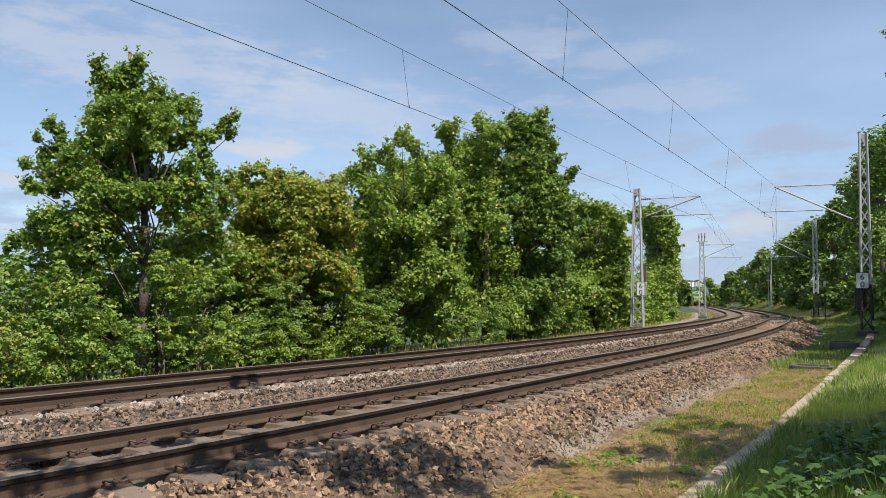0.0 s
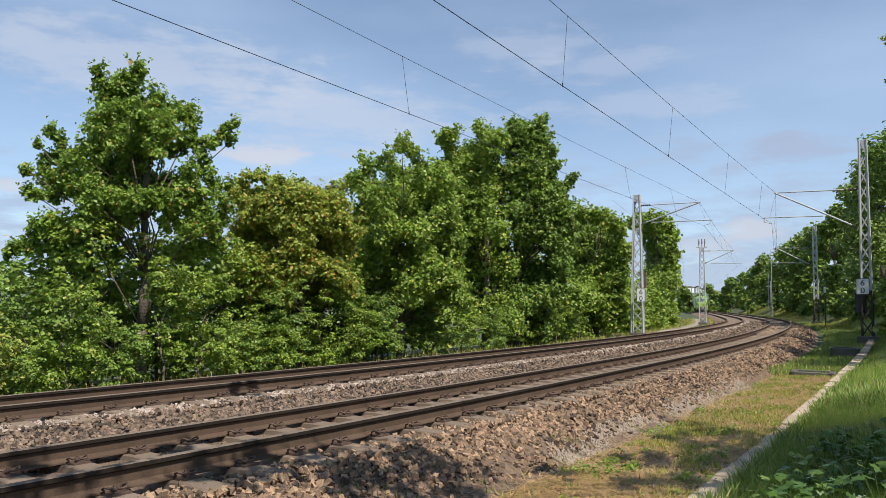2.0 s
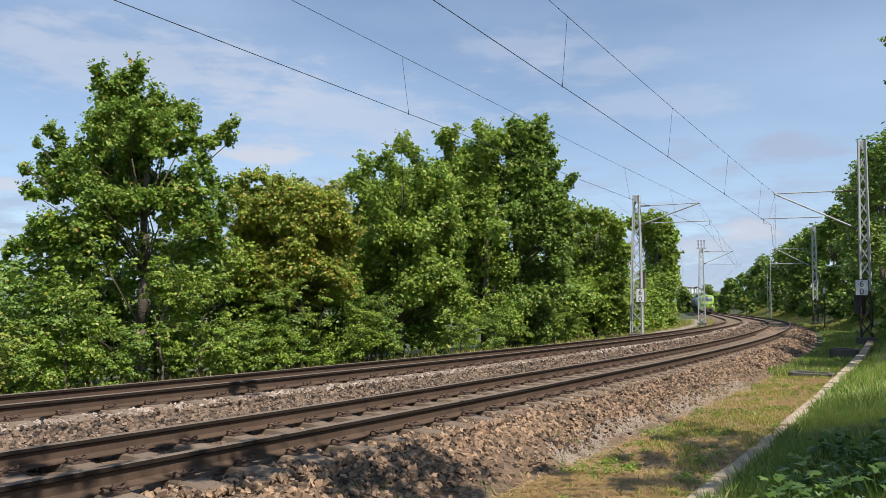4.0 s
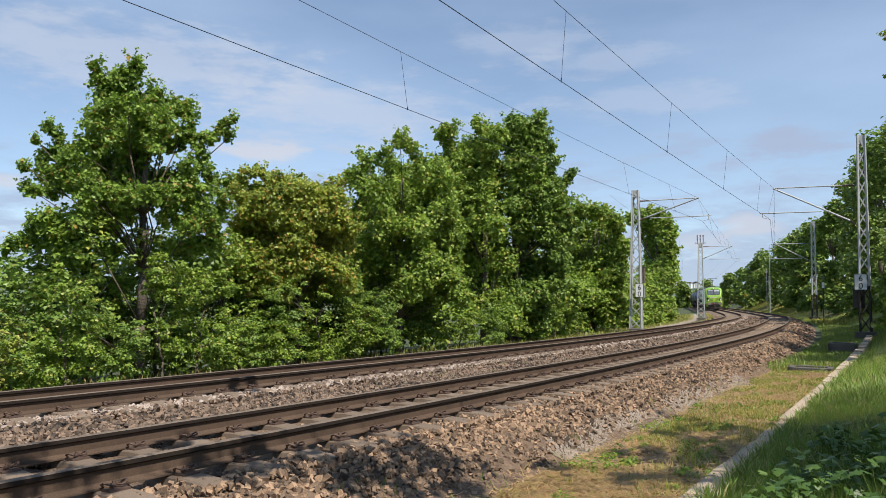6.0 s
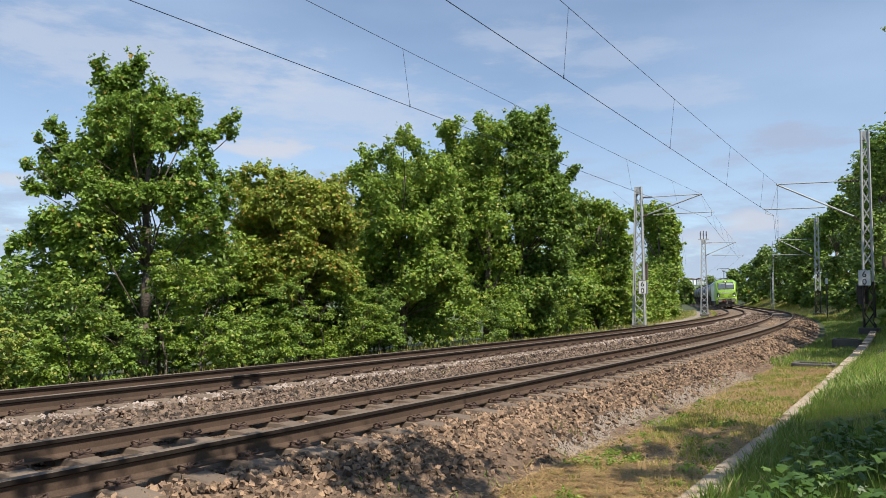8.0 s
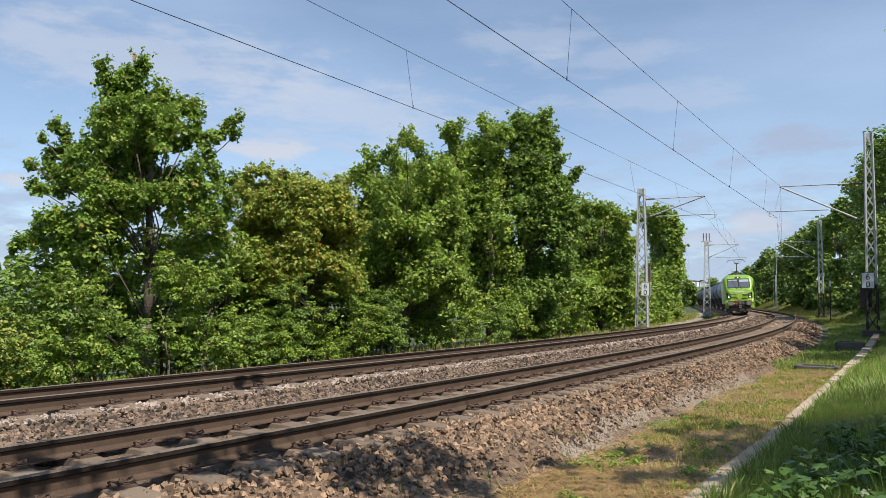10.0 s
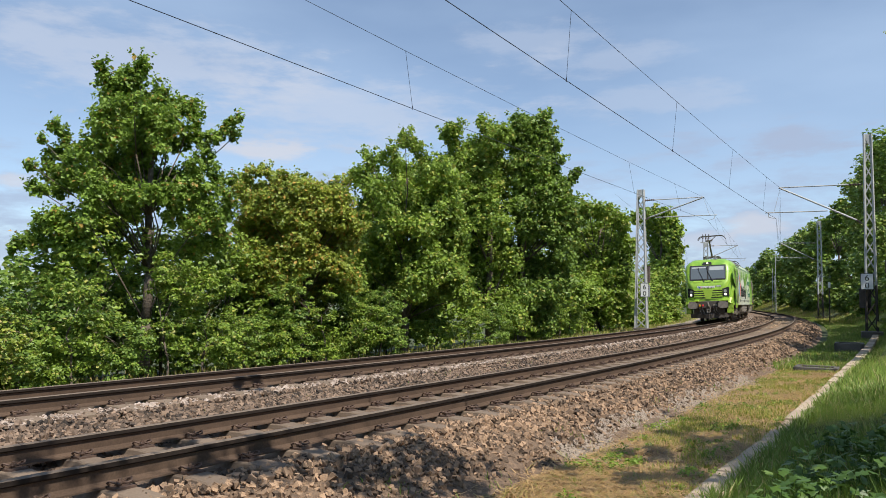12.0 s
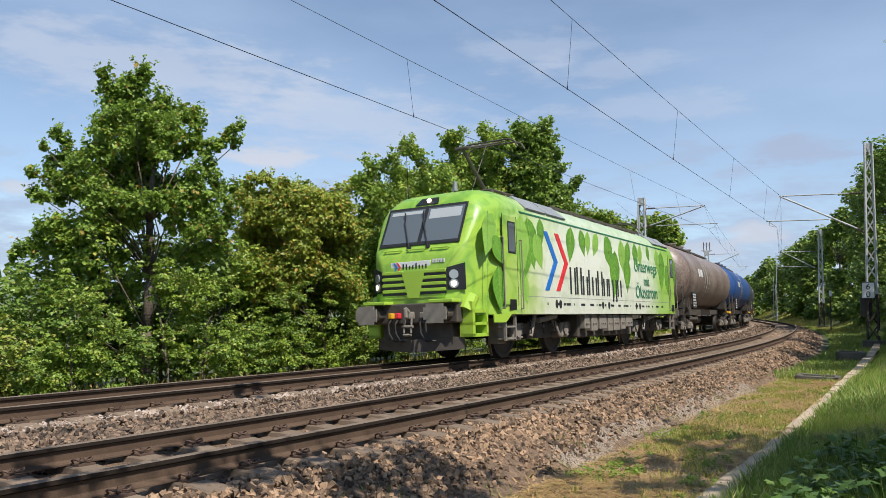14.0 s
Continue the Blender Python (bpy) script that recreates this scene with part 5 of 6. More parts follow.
def clip_mesh():
    """A sprung steel clip with its bolt, on the side +y of a rail."""
    bm = bmesh.new()
    rod(bm, (0, 0.115, -0.19), (0, 0.115, -0.115), 0.014, 6)
    rod(bm, (0, 0.115, -0.15), (0, 0.115, -0.132), 0.026, 6)
    for sg in (-1, 1):
        pts = [(sg * 0.012, 0.085, -0.148), (sg * 0.03, 0.16, -0.145), (sg * 0.06, 0.17, -0.135), (sg * 0.085, 0.13, -0.12), (sg * 0.08, 0.085, -0.135), (sg * 0.05, 0.065, -0.155)]
        for a, b in zip(pts, pts[1:]):
            rod(bm, a, b, 0.009, 5)
    box(bm, -0.08, 0.08, 0.08, 0.20, -0.195, -0.165)
    me = bpy.data.meshes.new("rail_clip")
    bm.to_mesh(me)
    bm.free()
    me.materials.append(MAT["clip"])
    return me


SLEEPER, CLIP = sleeper_mesh(), clip_mesh()


def track_pose(s, centre):
    x, y, z = spot(s, centre, 0.0)
    return Matrix.Translation((x, y, z)) @ Matrix.Rotation(heading(s), 4, "Z") @ Matrix.Rotation(-CANT / 1.505, 4, "X")


def joined(name, mesh, poses, parent, label, mat):
    n = len(mesh.vertices)
    co = np.empty(n * 3, np.float32)
    mesh.vertices.foreach_get("co", co)
    co = np.c_[co.reshape(-1, 3), np.ones(n)]
    V = np.concatenate([co @ np.array(m).T[:, :3] for m in poses])
    faces = [tuple(q.vertices) for q in mesh.polygons]
    F = [tuple(i + k * n for i in f) for k in range(len(poses)) for f in faces]
    return tagged(put(name, mesh_from(name, V, F, mat), parent, label=label), kind="stuff")


for t, centre in TRACKS:
    near, far = [], []
    for i in range(-22, 330):
        s = 0.43 + 0.6 * i
        (near if 0 <= i < 130 else far).append(s)
    wob = random.Random(4)
    for s in near:
        put("sleeper", SLEEPER, t, track_pose(s + wob.uniform(-0.012, 0.012), centre))
    joined("far_sleepers", SLEEPER, [track_pose(s, centre) for s in far], t, "concrete sleepers in the distance", MAT["sleeper"])
    for s in near[:110]:
        m = track_pose(s, centre)
        for side in (-1, 1):
            for inner in (0, 1):
                k = m @ Matrix.Translation((0, side * GAUGE, 0)) @ Matrix.Rotation(math.pi * inner, 4, "Z")
                if 5 < s < 48:
                    put("rail_clip", CLIP, t, k)


# ---------------------------------------------------------------- loose ballast stones
def stones(name, zones, mat, seed):
    r = np.random.default_rng(seed)
    P, R = [], []
    bands = [(3.5, 13, 520, 0.025), (13, 25, 330, 0.026), (25, 48, 110, 0.040), (48, 90, 26, 0.062)]
    for s0, s1, dens, size in bands:
        for o0, o1 in zones:
            d = dens * (0.1 if o0 == -6.3 else 0.4 if o0 == FAR - 0.66 else 1.0)
            n = int((s1 - s0) * (o1 - o0) * d)
            s, o = r.uniform(s0, s1, n), r.uniform(o0, o1, n)
            track = np.where(o < -1.9, FAR, 0.0)
            on_sleeper = (np.abs(o - track) < 0.93) & (np.abs(((s - 0.43 + 0.3) % 0.6) - 0.3) < 0.13)
            thin = r.uniform(size=n) < np.interp(o, [1.75, 2.25], [1.0, 0.12])
            keep = ~on_sleeper & thin
            s, o = s[keep], o[keep]
            half = size * r.uniform(0.55, 1.2, len(s))
            inside = np.abs(o - np.where(o < -1.9, FAR, 0.0)) < 0.7
            P.append(spot(s, o, ground_z(s, o) + half * 0.2 + r.uniform(-0.012, 0.022, len(s)) - 0.045 * inside + 0.028 * ((np.abs(o - np.where(o < -1.9, FAR, 0.0)) > 0.93) & (np.abs(o - np.where(o < -1.9, FAR, 0.0)) < 1.38))))
            R.append(half)
    P, R = np.concatenate(P), np.concatenate(R)
    n = len(P)
    cube = np.array([(-1, -1, -1), (1, -1, -1), (1, 1, -1), (-1, 1, -1), (-1, -1, 1), (1, -1, 1), (1, 1, 1), (-1, 1, 1)], float)
    V = cube[None] * r.uniform(0.45, 1.15, (n, 8, 3)) * (R[:, None] * r.uniform(0.5, 1.45, (n, 3)))[:, None, :]
    q = r.normal(size=(n, 4))
    q /= np.linalg.norm(q, axis=1)[:, None]
    w, x, y, z = q.T
    M = np.stack([1 - 2 * (y * y + z * z), 2 * (x * y - z * w), 2 * (x * z + y * w), 2 * (x * y + z * w), 1 - 2 * (x * x + z * z), 2 * (y * z - x * w),
                  2 * (x * z - y * w), 2 * (y * z + x * w), 1 - 2 * (x * x + y * y)], 1).reshape(n, 3, 3)
    V = np.einsum("nij,nkj->nki", M, V) + P[:, None, :]
    F = np.array([(0, 3, 2, 1), (4, 5, 6, 7), (0, 1, 5, 4), (1, 2, 6, 5), (2, 3, 7, 6), (3, 0, 4, 7)])
    F = (F[None] + 8 * np.arange(n)[:, None, None]).reshape(-1, 4)
    return fast_mesh(name, V.reshape(-1, 3), F, mat)


tagged(put("ballast_stones", stones("ballast_stones", [(0.86, 2.3), (-0.66, 0.66)], MAT["stone"], 2)), "loose angular brown ballast stones", "ballast", kind="stuff")
tagged(put("grey_ballast_stones", stones("grey_ballast_stones", [(-3.0, -0.84), (FAR - 0.66, FAR + 0.66), (-6.3, FAR - 0.9)], MAT["stone_dark"], 3)), "loose angular dark grey-brown ballast stones", "ballast", kind="stuff")

tagged(put("pale_ballast_dust", stones("pale_ballast_dust", [(-2.98, -2.7), (-2.98, -2.5)], MAT["dust"], 4)), "pale dusty crushed stone along the far track", "ballast", kind="stuff")


def grit():
    r = np.random.default_rng(31)
    n = 15000
    s = r.uniform(11.5, 22, n)
    o = r.normal(2.36 + 0.12 * np.sin(s * 1.7) + 0.08 * np.sin(s * 4.1), 0.2, n)
    k = (o > 1.9) & (o < 3.8)
    s, o = s[k], o[k]
    n = len(s)
    P = spot(s, o, ground_z(s, o) + 0.004)
    tet = np.array([(1, 1, 1), (1, -1, -1), (-1, 1, -1), (-1, -1, 1)], float)
    V = tet[None] * r.uniform(0.4, 1.0, (n, 4, 3)) * (r.uniform(0.008, 0.026, n))[:, None, None] + P[:, None, :]
    F = np.array([(0, 1, 2), (0, 3, 1), (0, 2, 3), (1, 3, 2)])
    return fast_mesh("loose_gravel", V.reshape(-1, 3), (F[None] + 4 * np.arange(n)[:, None, None]).reshape(-1, 3), MAT["grit"])


tagged(put("loose_gravel", grit()), "fine pale gravel at the foot of the ballast", "gravel", kind="stuff")

# ---------------------------------------------------------------- cable trough, pits and path
trough = tagged(new("cable_trough"), "row of pale concrete cable trough slabs beside the bank", "cable trough", kind="structure")
bm = one(box, -0.494, 0.494, -0.125, 0.125, -0.14, 0.0, 0.016)
slab = bpy.data.meshes.new("slab")
bm.to_mesh(slab)
bm.free()
slab.materials.append(MAT["concrete"])
wob = random.Random(6)
for i in range(46):
    s = -3.0 + i
    o = float(kerb_line(s))
    x, y, _ = spot(s, o)
    a = spot(s + 0.5, float(kerb_line(s + 0.5))) - spot(s - 0.5, float(kerb_line(s - 0.5)))
    z = -0.405 + 0.012 * max(0, s - 20)
    put("slab", slab, trough, pose(x, y, z + wob.uniform(-0.022, 0.012), wob.uniform(-2.5, 2.5), wob.uniform(-0.6, 0.6), math.degrees(math.atan2(a[1], a[0])) + wob.uniform(-1, 1)))


def pit(s, o, length, width, z0, z1, words):
    x, y, _ = spot(s, o)
    top = tagged(new("drain_pit"), words, "drain pit")
    top.matrix_basis = pose(x, y, 0, 0, 0, math.degrees(heading(s)))
    bm = bmesh.new()
    for x0, x1, y0, y1 in ((-length / 2, length / 2, -width / 2, -width / 2 + 0.12), (-length / 2, length / 2, width / 2 - 0.12, width / 2), (-length / 2, -length / 2 + 0.12, -width / 2, width / 2), (length / 2 - 0.12, length / 2, -width / 2, width / 2)):
        box(bm, x0, x1, y0, y1, z0, z1, 0.015)
    part("wall", bm, MAT["old_concrete"], top)
    part("cover", one(box, -length / 2 + 0.1, length / 2 - 0.1, -width / 2 + 0.1, width / 2 - 0.1, z1 - 0.12, z1 - 0.05, 0.01), MAT["rail"], top)


pit(33.5, 3.75, 1.2, 0.9, -0.7, -0.12, "low old concrete drain pit in the grass")
pit(25.0, 3.35, 0.9, 1.0, -0.7, -0.36, "broken concrete edge of a sunken pit")
ps = np.arange(58, 128, 2.0)
wide = np.stack([spot(ps, -8.3 + 0.0 * ps, -0.585), spot(ps, -7.3 + 0.0 * ps, -0.585)], 1).reshape(-1, 3)
tagged(put("footpath", mesh_from("footpath", wide, [(2 * i, 2 * i + 1, 2 * i + 3, 2 * i + 2) for i in range(len(ps) - 1)], MAT["grit"])), "pale grey service path along the far track", "path", kind="structure")


# ---------------------------------------------------------------- masts and overhead line
def lattice_mast(height, base, head, depth, steps, steel, words, foot_steel=None):
    top = tagged(new("catenary_mast"), words, "catenary mast", "masts of the overhead line")
    def leg_at(k, sx, sy):
        h = height * k
        return Vector((sx * (depth + (depth * 0.7 - depth) * k) / 2, sy * (base + (head - base) * k) / 2, h))
    for sx in (-1, 1):
        for sy in (-1, 1):
            for kind, k0, k1 in (("leg_foot", 0, 3 / steps), ("leg", 3 / steps, 1)) if foot_steel else (("leg", 0, 1),):
                bm = bmesh.new()
                a, b = leg_at(k0, sx, sy), leg_at(k1, sx, sy)
                d = (b - a)
                m = Matrix.Translation((a + b) / 2) @ d.to_track_quat("Z", "Y").to_matrix().to_4x4()
                bmesh.ops.create_cube(bm, size=1, matrix=m @ Matrix.Diagonal((0.10, 0.075, d.length, 1)))
                part(kind, bm, foot_steel if kind == "leg_foot" else steel, top, "dark coated steel" if kind == "leg_foot" else "")
    for sx in (-1, 1):
        for i in range(steps):
            k0, k1 = i / steps, (i + 1) / steps
            sy = 1 if (i + (sx > 0)) % 2 else -1
            bm = bmesh.new()
            a, b = leg_at(k0, sx, sy), leg_at(k1, sx, -sy)
            d = b - a
            m = Matrix.Translation((a + b) / 2) @ d.to_track_quat("Z", "Y").to_matrix().to_4x4()
            bmesh.ops.create_cube(bm, size=1, matrix=m @ Matrix.Diagonal((0.05, 0.055, d.length, 1)))
            part("brace", bm, foot_steel if foot_steel and i < 3 else steel, top)
    bm = one(box, -depth * 0.4, depth * 0.4, -head / 2 - 0.03, head / 2 + 0.03, height - 0.45, height, 0.01)
    part("head_plate", bm, steel, top)
    part("foot", one(box, -0.42, 0.42, -0.46, 0.46, -1.2, 0.0, 0.04), MAT["old_concrete"], top, "weathered concrete foot")
    return top


def insulator_string(bm, a, b, n=5, r=0.075):
    a, b = Vector(a), Vector(b)
    for i in range(n):
        p0 = a.lerp(b, i / n)
        rod(bm, p0, a.lerp(b, (i + 0.45) / n), r, 10, r * 0.75)
    rod(bm, a, b, 0.025, 6)


def bracket(mast, way, reach, z_top, z_low, reg, z_reg):
    """The hinged arm from the mast over the track. way: the sign of local y towards the track."""
    arm = new("cantilever")
    arm.parent = mast
    g = way * 0.25
    bm = one(rod, (0, way * 0.85, z_top - 0.03), (0, way * reach, z_top), 0.03, 8)
    part("top_tube", bm, MAT["galvanised"], arm)
    bm = one(rod, (0, way * 0.55, z_low + (z_top - z_low) * 0.12), (0, way * (reach + 0.05), z_top), 0.042, 8)
    part("diagonal_tube", bm, MAT["galvanised"], arm)
    z_on = z_reg
    bm = one(rod, (0, way * (0.55 + (reach - 0.55) * max(0.1, (z_on - z_low) / (z_top - z_low))), z_on), (0, way * (reg + 0.5), z_on + 0.02), 0.028, 8)
    rod(bm, (0, way * (reg + 0.35), z_on), (0, way * (reg + 0.35), z_on - 0.22), 0.02, 6)
    rod(bm, (0, way * (reg + 0.35), z_on - 0.2), (0, way * reg, z_on - 0.3), 0.014, 6)
    rod(bm, (0, way * (reach - 0.02), z_top), (0, way * (reg + 0.1), z_on), 0.008, 5)
    part("registration_arm", bm, MAT["galvanised"], arm)
    bm = bmesh.new()
    insulator_string(bm, (0, way * 0.28, z_top - 0.04), (0, way * 0.86, z_top - 0.03))
    part("insulator", bm, MAT["insulator"], arm)
    bm = bmesh.new()
    insulator_string(bm, (0, way * 0.25, z_low), (0, way * 0.58, z_low + (z_top - z_low) * 0.13))
    part("insulator", bm, MAT["insulator"], arm)


# along, across, foot height, mast height, top of arm, foot of arm, wire height, lean of the arm's tip and wire from the track's centre
SUPPORTS_FAR = [(50.5, -7.6, -0.4, 8.6, 7.56, 6.3, 6.13, -0.05, 0.2), (89.0, -7.0, -0.4, 8.0, 7.3, 5.9, 5.6, 0.0, 0.35), (130.0, -7.2, -0.4, 9.2, 7.3, 5.9, 5.6, 0.0, 0.2), (172.0, -7.2, -0.4, 9.2, 7.3, 5.9, 5.6, 0.0, 0.0), (215.0, -7.2, -0.4, 9.2, 7.3, 5.9, 5.6, 0.0, 0.0)]
SUPPORTS_NEAR = [(44.5, 4.6, -0.05, 9.46, 7.05, 5.05, 5.48, 0.70, 0.50), (88.0, 3.9, -0.1, 9.7, 7.4, 5.5, 5.55, 0.35, 0.2), (131.0, 3.7, -0.3, 9.2, 7.3, 5.5, 5.55, 0.0, 0.1), (172.0, 3.7, -0.3, 9.2, 7.3, 5.5, 5.55, 0.0, 0.0), (215.0, 3.7, -0.3, 9.2, 7.3, 5.5, 5.55, 0.0, 0.0)]
for line, centre, way in ((SUPPORTS_FAR, FAR, -1), (SUPPORTS_NEAR, 0.0, 1)):
    for s, o, zf, h, zt, zl, zw, tip, wire in line[:2]:
        mast = lattice_mast(h, 0.72 if way < 0 else 0.46, 0.36 if way < 0 else 0.30, 0.42 if way < 0 else 0.26, 13, MAT["galvanised"], "tall galvanised steel lattice mast on a concrete foot" if way < 0 else "galvanised lattice mast with a dark coated lower part", None if way < 0 else MAT["weathered"])
        x, y, _ = spot(s, o)
        mast.matrix_basis = pose(x, y, zf, 0, 0, math.degrees(heading(s)))
        if way < 0 and s > 60:
            for dy in (-0.3, 0.0, 0.3):
                bm = one(rod, (0, dy, h - 0.05), (0, dy, h + 0.5), 0.035, 8)
                insulator_string(bm, (0, dy, h + 0.45), (0, dy, h + 0.95), 4, 0.09)
                part("head_insulator", bm, MAT["insulator"], mast)
            part("head_beam", one(box, -0.06, 0.06, -0.55, 0.55, h, h + 0.1), MAT["galvanised"], mast)
        # local y runs away from the camera's side
        bracket(mast, way, abs(centre + tip - o), zt - zf, zl - zf, abs(centre + wire - o), zw + 0.3 - zf)


def wire_run(name, words, pts, r, sag=0.0):
    bm = bmesh.new()
    for a, b in zip(pts, pts[1:]):
        a, b = Vector(a), Vector(b)
        n = 10
        q = [a.lerp(b, i / n) - Vector((0, 0, 4 * sag * (i / n) * (1 - i / n))) for i in range(n + 1)]
        for c, d in zip(q, q[1:]):
            rod(bm, c, d, r, 5)
    return tagged(part(name, bm, MAT["wire"]), words, "overhead wire")


LOW, HIGH = {}, {}
for key, line, centre, low0, high0 in (("far", SUPPORTS_FAR, FAR, (10.15, FAR - 0.28, 5.62), (13.9, FAR - 0.1, 6.9)), ("near", SUPPORTS_NEAR, 0.0, (12.4, -0.08, 5.6), (17.0, 0.0, 7.02))):
    ends_low = [Vector(spot(q[0], centre + q[8], q[6])) for q in line]
    ends_high = [Vector(spot(q[0], centre + q[7], q[4])) for q in line]
    a, b = Vector(spot(*low0)), Vector(spot(*high0))
    start_low = a + (a - ends_low[0]).normalized() * 14
    start_high = b + (b - ends_high[0]).normalized() * 18
    LOW[key], HIGH[key] = [start_low] + ends_low, [start_high] + ends_high
    wire_run("contact_wire", "thin contact wire over the %s track" % key, LOW[key], 0.0075, 0.045)
    wire_run("catenary_wire", "thin carrying wire over the %s track" % key, HIGH[key], 0.006, 0.18)


def beside(pts, p, sag):
    """The point of a run of wire that lies beside p in plan."""
    best = None
    for a, b in zip(pts, pts[1:]):
        d = (b - a).xy
        k = max(0, min(1, (p.xy - a.xy).dot(d) / d.length_squared))
        q = a.lerp(b, k)
        e = (q.xy - p.xy).length
        if best is None or e < best[0]:
            best = (e, q, k)
    return best[1] - Vector((0, 0, 4 * sag * best[2] * (1 - best[2])))


for key, centre, along in (("far", FAR, (9, 17.1, 25.9, 34.7, 43, 58, 66, 74, 81)), ("near", 0.0, (9, 16.9, 24.7, 32.6, 40.3, 52, 60, 69, 78))):
    for s in along:
        p = Vector(spot(s, centre, 6))
        lo = beside(LOW[key], Vector(spot(s + (0.75 if key == "far" else 0.2), centre, 6)), 0.045)
        bm = one(rod, lo, beside(HIGH[key], p, 0.18), 0.0045, 5)
        rod(bm, lo - Vector((0, 0, 0.02)), lo + Vector((0, 0, 0.06)), 0.012, 5)
        tagged(part("dropper", bm, MAT["wire"]), "thin dropper hanging between two overhead wires", "dropper", "droppers of the overhead line")

# feeder lines beyond the far track
for o, z in ((-9.2, 8.0), (-9.2, 7.2)):
    wire_run("feeder_wire", "thin feeder wire behind the far track masts", [Vector(spot(s, o, z)) for s in (50.5, 89, 130, 172)], 0.006, 0.3)


def speed_sign(s, o, z, turn, w, h):
    """A white board with two black figures one above the other."""
    x, y, _ = spot(s, o)
    top = tagged(new("speed_sign"), "white speed board with black figures 6 and 0", "sign", "speed boards on the masts")
    top.matrix_basis = pose(x, y, z, 0, 0, turn)
    part("board", one(box, -w / 2, w / 2, -0.012, 0.012, -h / 2, h / 2, 0.008), MAT["white"], top)
    bm = bmesh.new()
    for x0, x1, z0, z1 in ((-w / 2, w / 2, h / 2 - 0.02, h / 2), (-w / 2, w / 2, -h / 2, -h / 2 + 0.02), (-w / 2, -w / 2 + 0.02, -h / 2, h / 2), (w / 2 - 0.02, w / 2, -h / 2, h / 2)):
        box(bm, x0, x1, -0.018, -0.008, z0, z1)
    part("rim", bm, MAT["black"], top)
    for text, dz in (("6", 0.04), ("0", -h / 2 + 0.06)):
        lettering(text, h * 0.52, MAT["black"], top, pose(0, -0.016, dz, 90, 0, 0), "figure", 0.003)
    part("mounting", one(box, -0.05, 0.05, 0.01, 0.09, -h / 2, h / 2), MAT["galvanised"], top)


speed_sign(49.9, -7.27, 1.93, -18, 0.50, 0.84)
speed_sign(43.95, 4.42, 2.3, -28, 0.55, 0.76)


def cabinet_box(s, o, z, w, h, words, mat):
    x, y, _ = spot(s, o)
    top = tagged(new("switch_box"), words, "switch box")
    top.matrix_basis = pose(x, y, z, 0, 0, math.degrees(heading(s)) - 90)
    part("body", one(box, -w / 2, w / 2, -0.12, 0.12, -h / 2, h / 2, 0.015), mat, top)
    part("lid", one(box, -w / 2 - 0.02, w / 2 + 0.02, -0.14, 0.14, h / 2, h / 2 + 0.03, 0.01), mat, top)


cabinet_box(50.7, -7.3, 1.85, 0.36, 0.7, "grey metal switch box on the mast", MAT["roof_grey"])
cabinet_box(50.8, -7.3, 2.9, 0.36, 1.0, "brown ribbed counterweight on the mast", MAT["bark"])
cabinet_box(44.8, 4.35, 1.5, 0.5, 0.9, "dark metal switch box on the mast", MAT["dark_steel"])


def post(s, o, z, h, words, board=None):
    x, y, _ = spot(s, o)
    top = tagged(new("line_post"), words, "post")
    top.matrix_basis = pose(x, y, z, 0, 0, math.degrees(heading(s)))
    part("shaft", one(rod, (0, 0, 0), (0, 0, h), 0.05, 10, 0.04), MAT["dark_steel"] if h < 5 else MAT["galvanised"], top)
    part("foot", one(box, -0.2, 0.2, -0.2, 0.2, -0.6, 0.05, 0.03), MAT["old_concrete"], top)
    if board:
        part("board", one(box, -0.05, 0.0, -board, board, h - 0.5, h, 0.01), MAT["yellow"] if board > 0.12 else MAT["white"], top)


post(129.5, 3.6, -0.3, 10.5, "slender grey steel pole beside the near track")
post(127.0, 3.2, -0.3, 5.6, "slender grey steel pole beside the near track")
post(134.0, 3.6, -0.3, 7.0, "slender grey steel pole beside the near track")
post(76.0, 3.6, -0.3, 3.4, "short grey post with a small white lamp", 0.1)
post(163.5, 2.8, -0.3, 3.3, "short post with a weathered board", 0.2)


# ---------------------------------------------------------------- forest on the bank and in the distance
def forest_tree(x, y, z, height, radius, leaf, mat, seed, words, low=0.12, dens=0.46):
    r = random.Random(seed)
    lob = []
    for i in range(15):
        k = r.uniform(low, 1.0)
        w = radius * (1 - 0.75 * max(0, k - 0.45) ** 1.3 / 0.45)
        rr = radius * r.uniform(0.28, 0.42)
        lob.append((r.uniform(-1, 1) * max(0.1, w - rr * 0.5), z + height * k - rr * 0.7, rr))
    return tree(words, (x, y, z), lob, leaf, dens, mat, seed, 0.03 * height ** 0.8, depth=radius * 0.7)


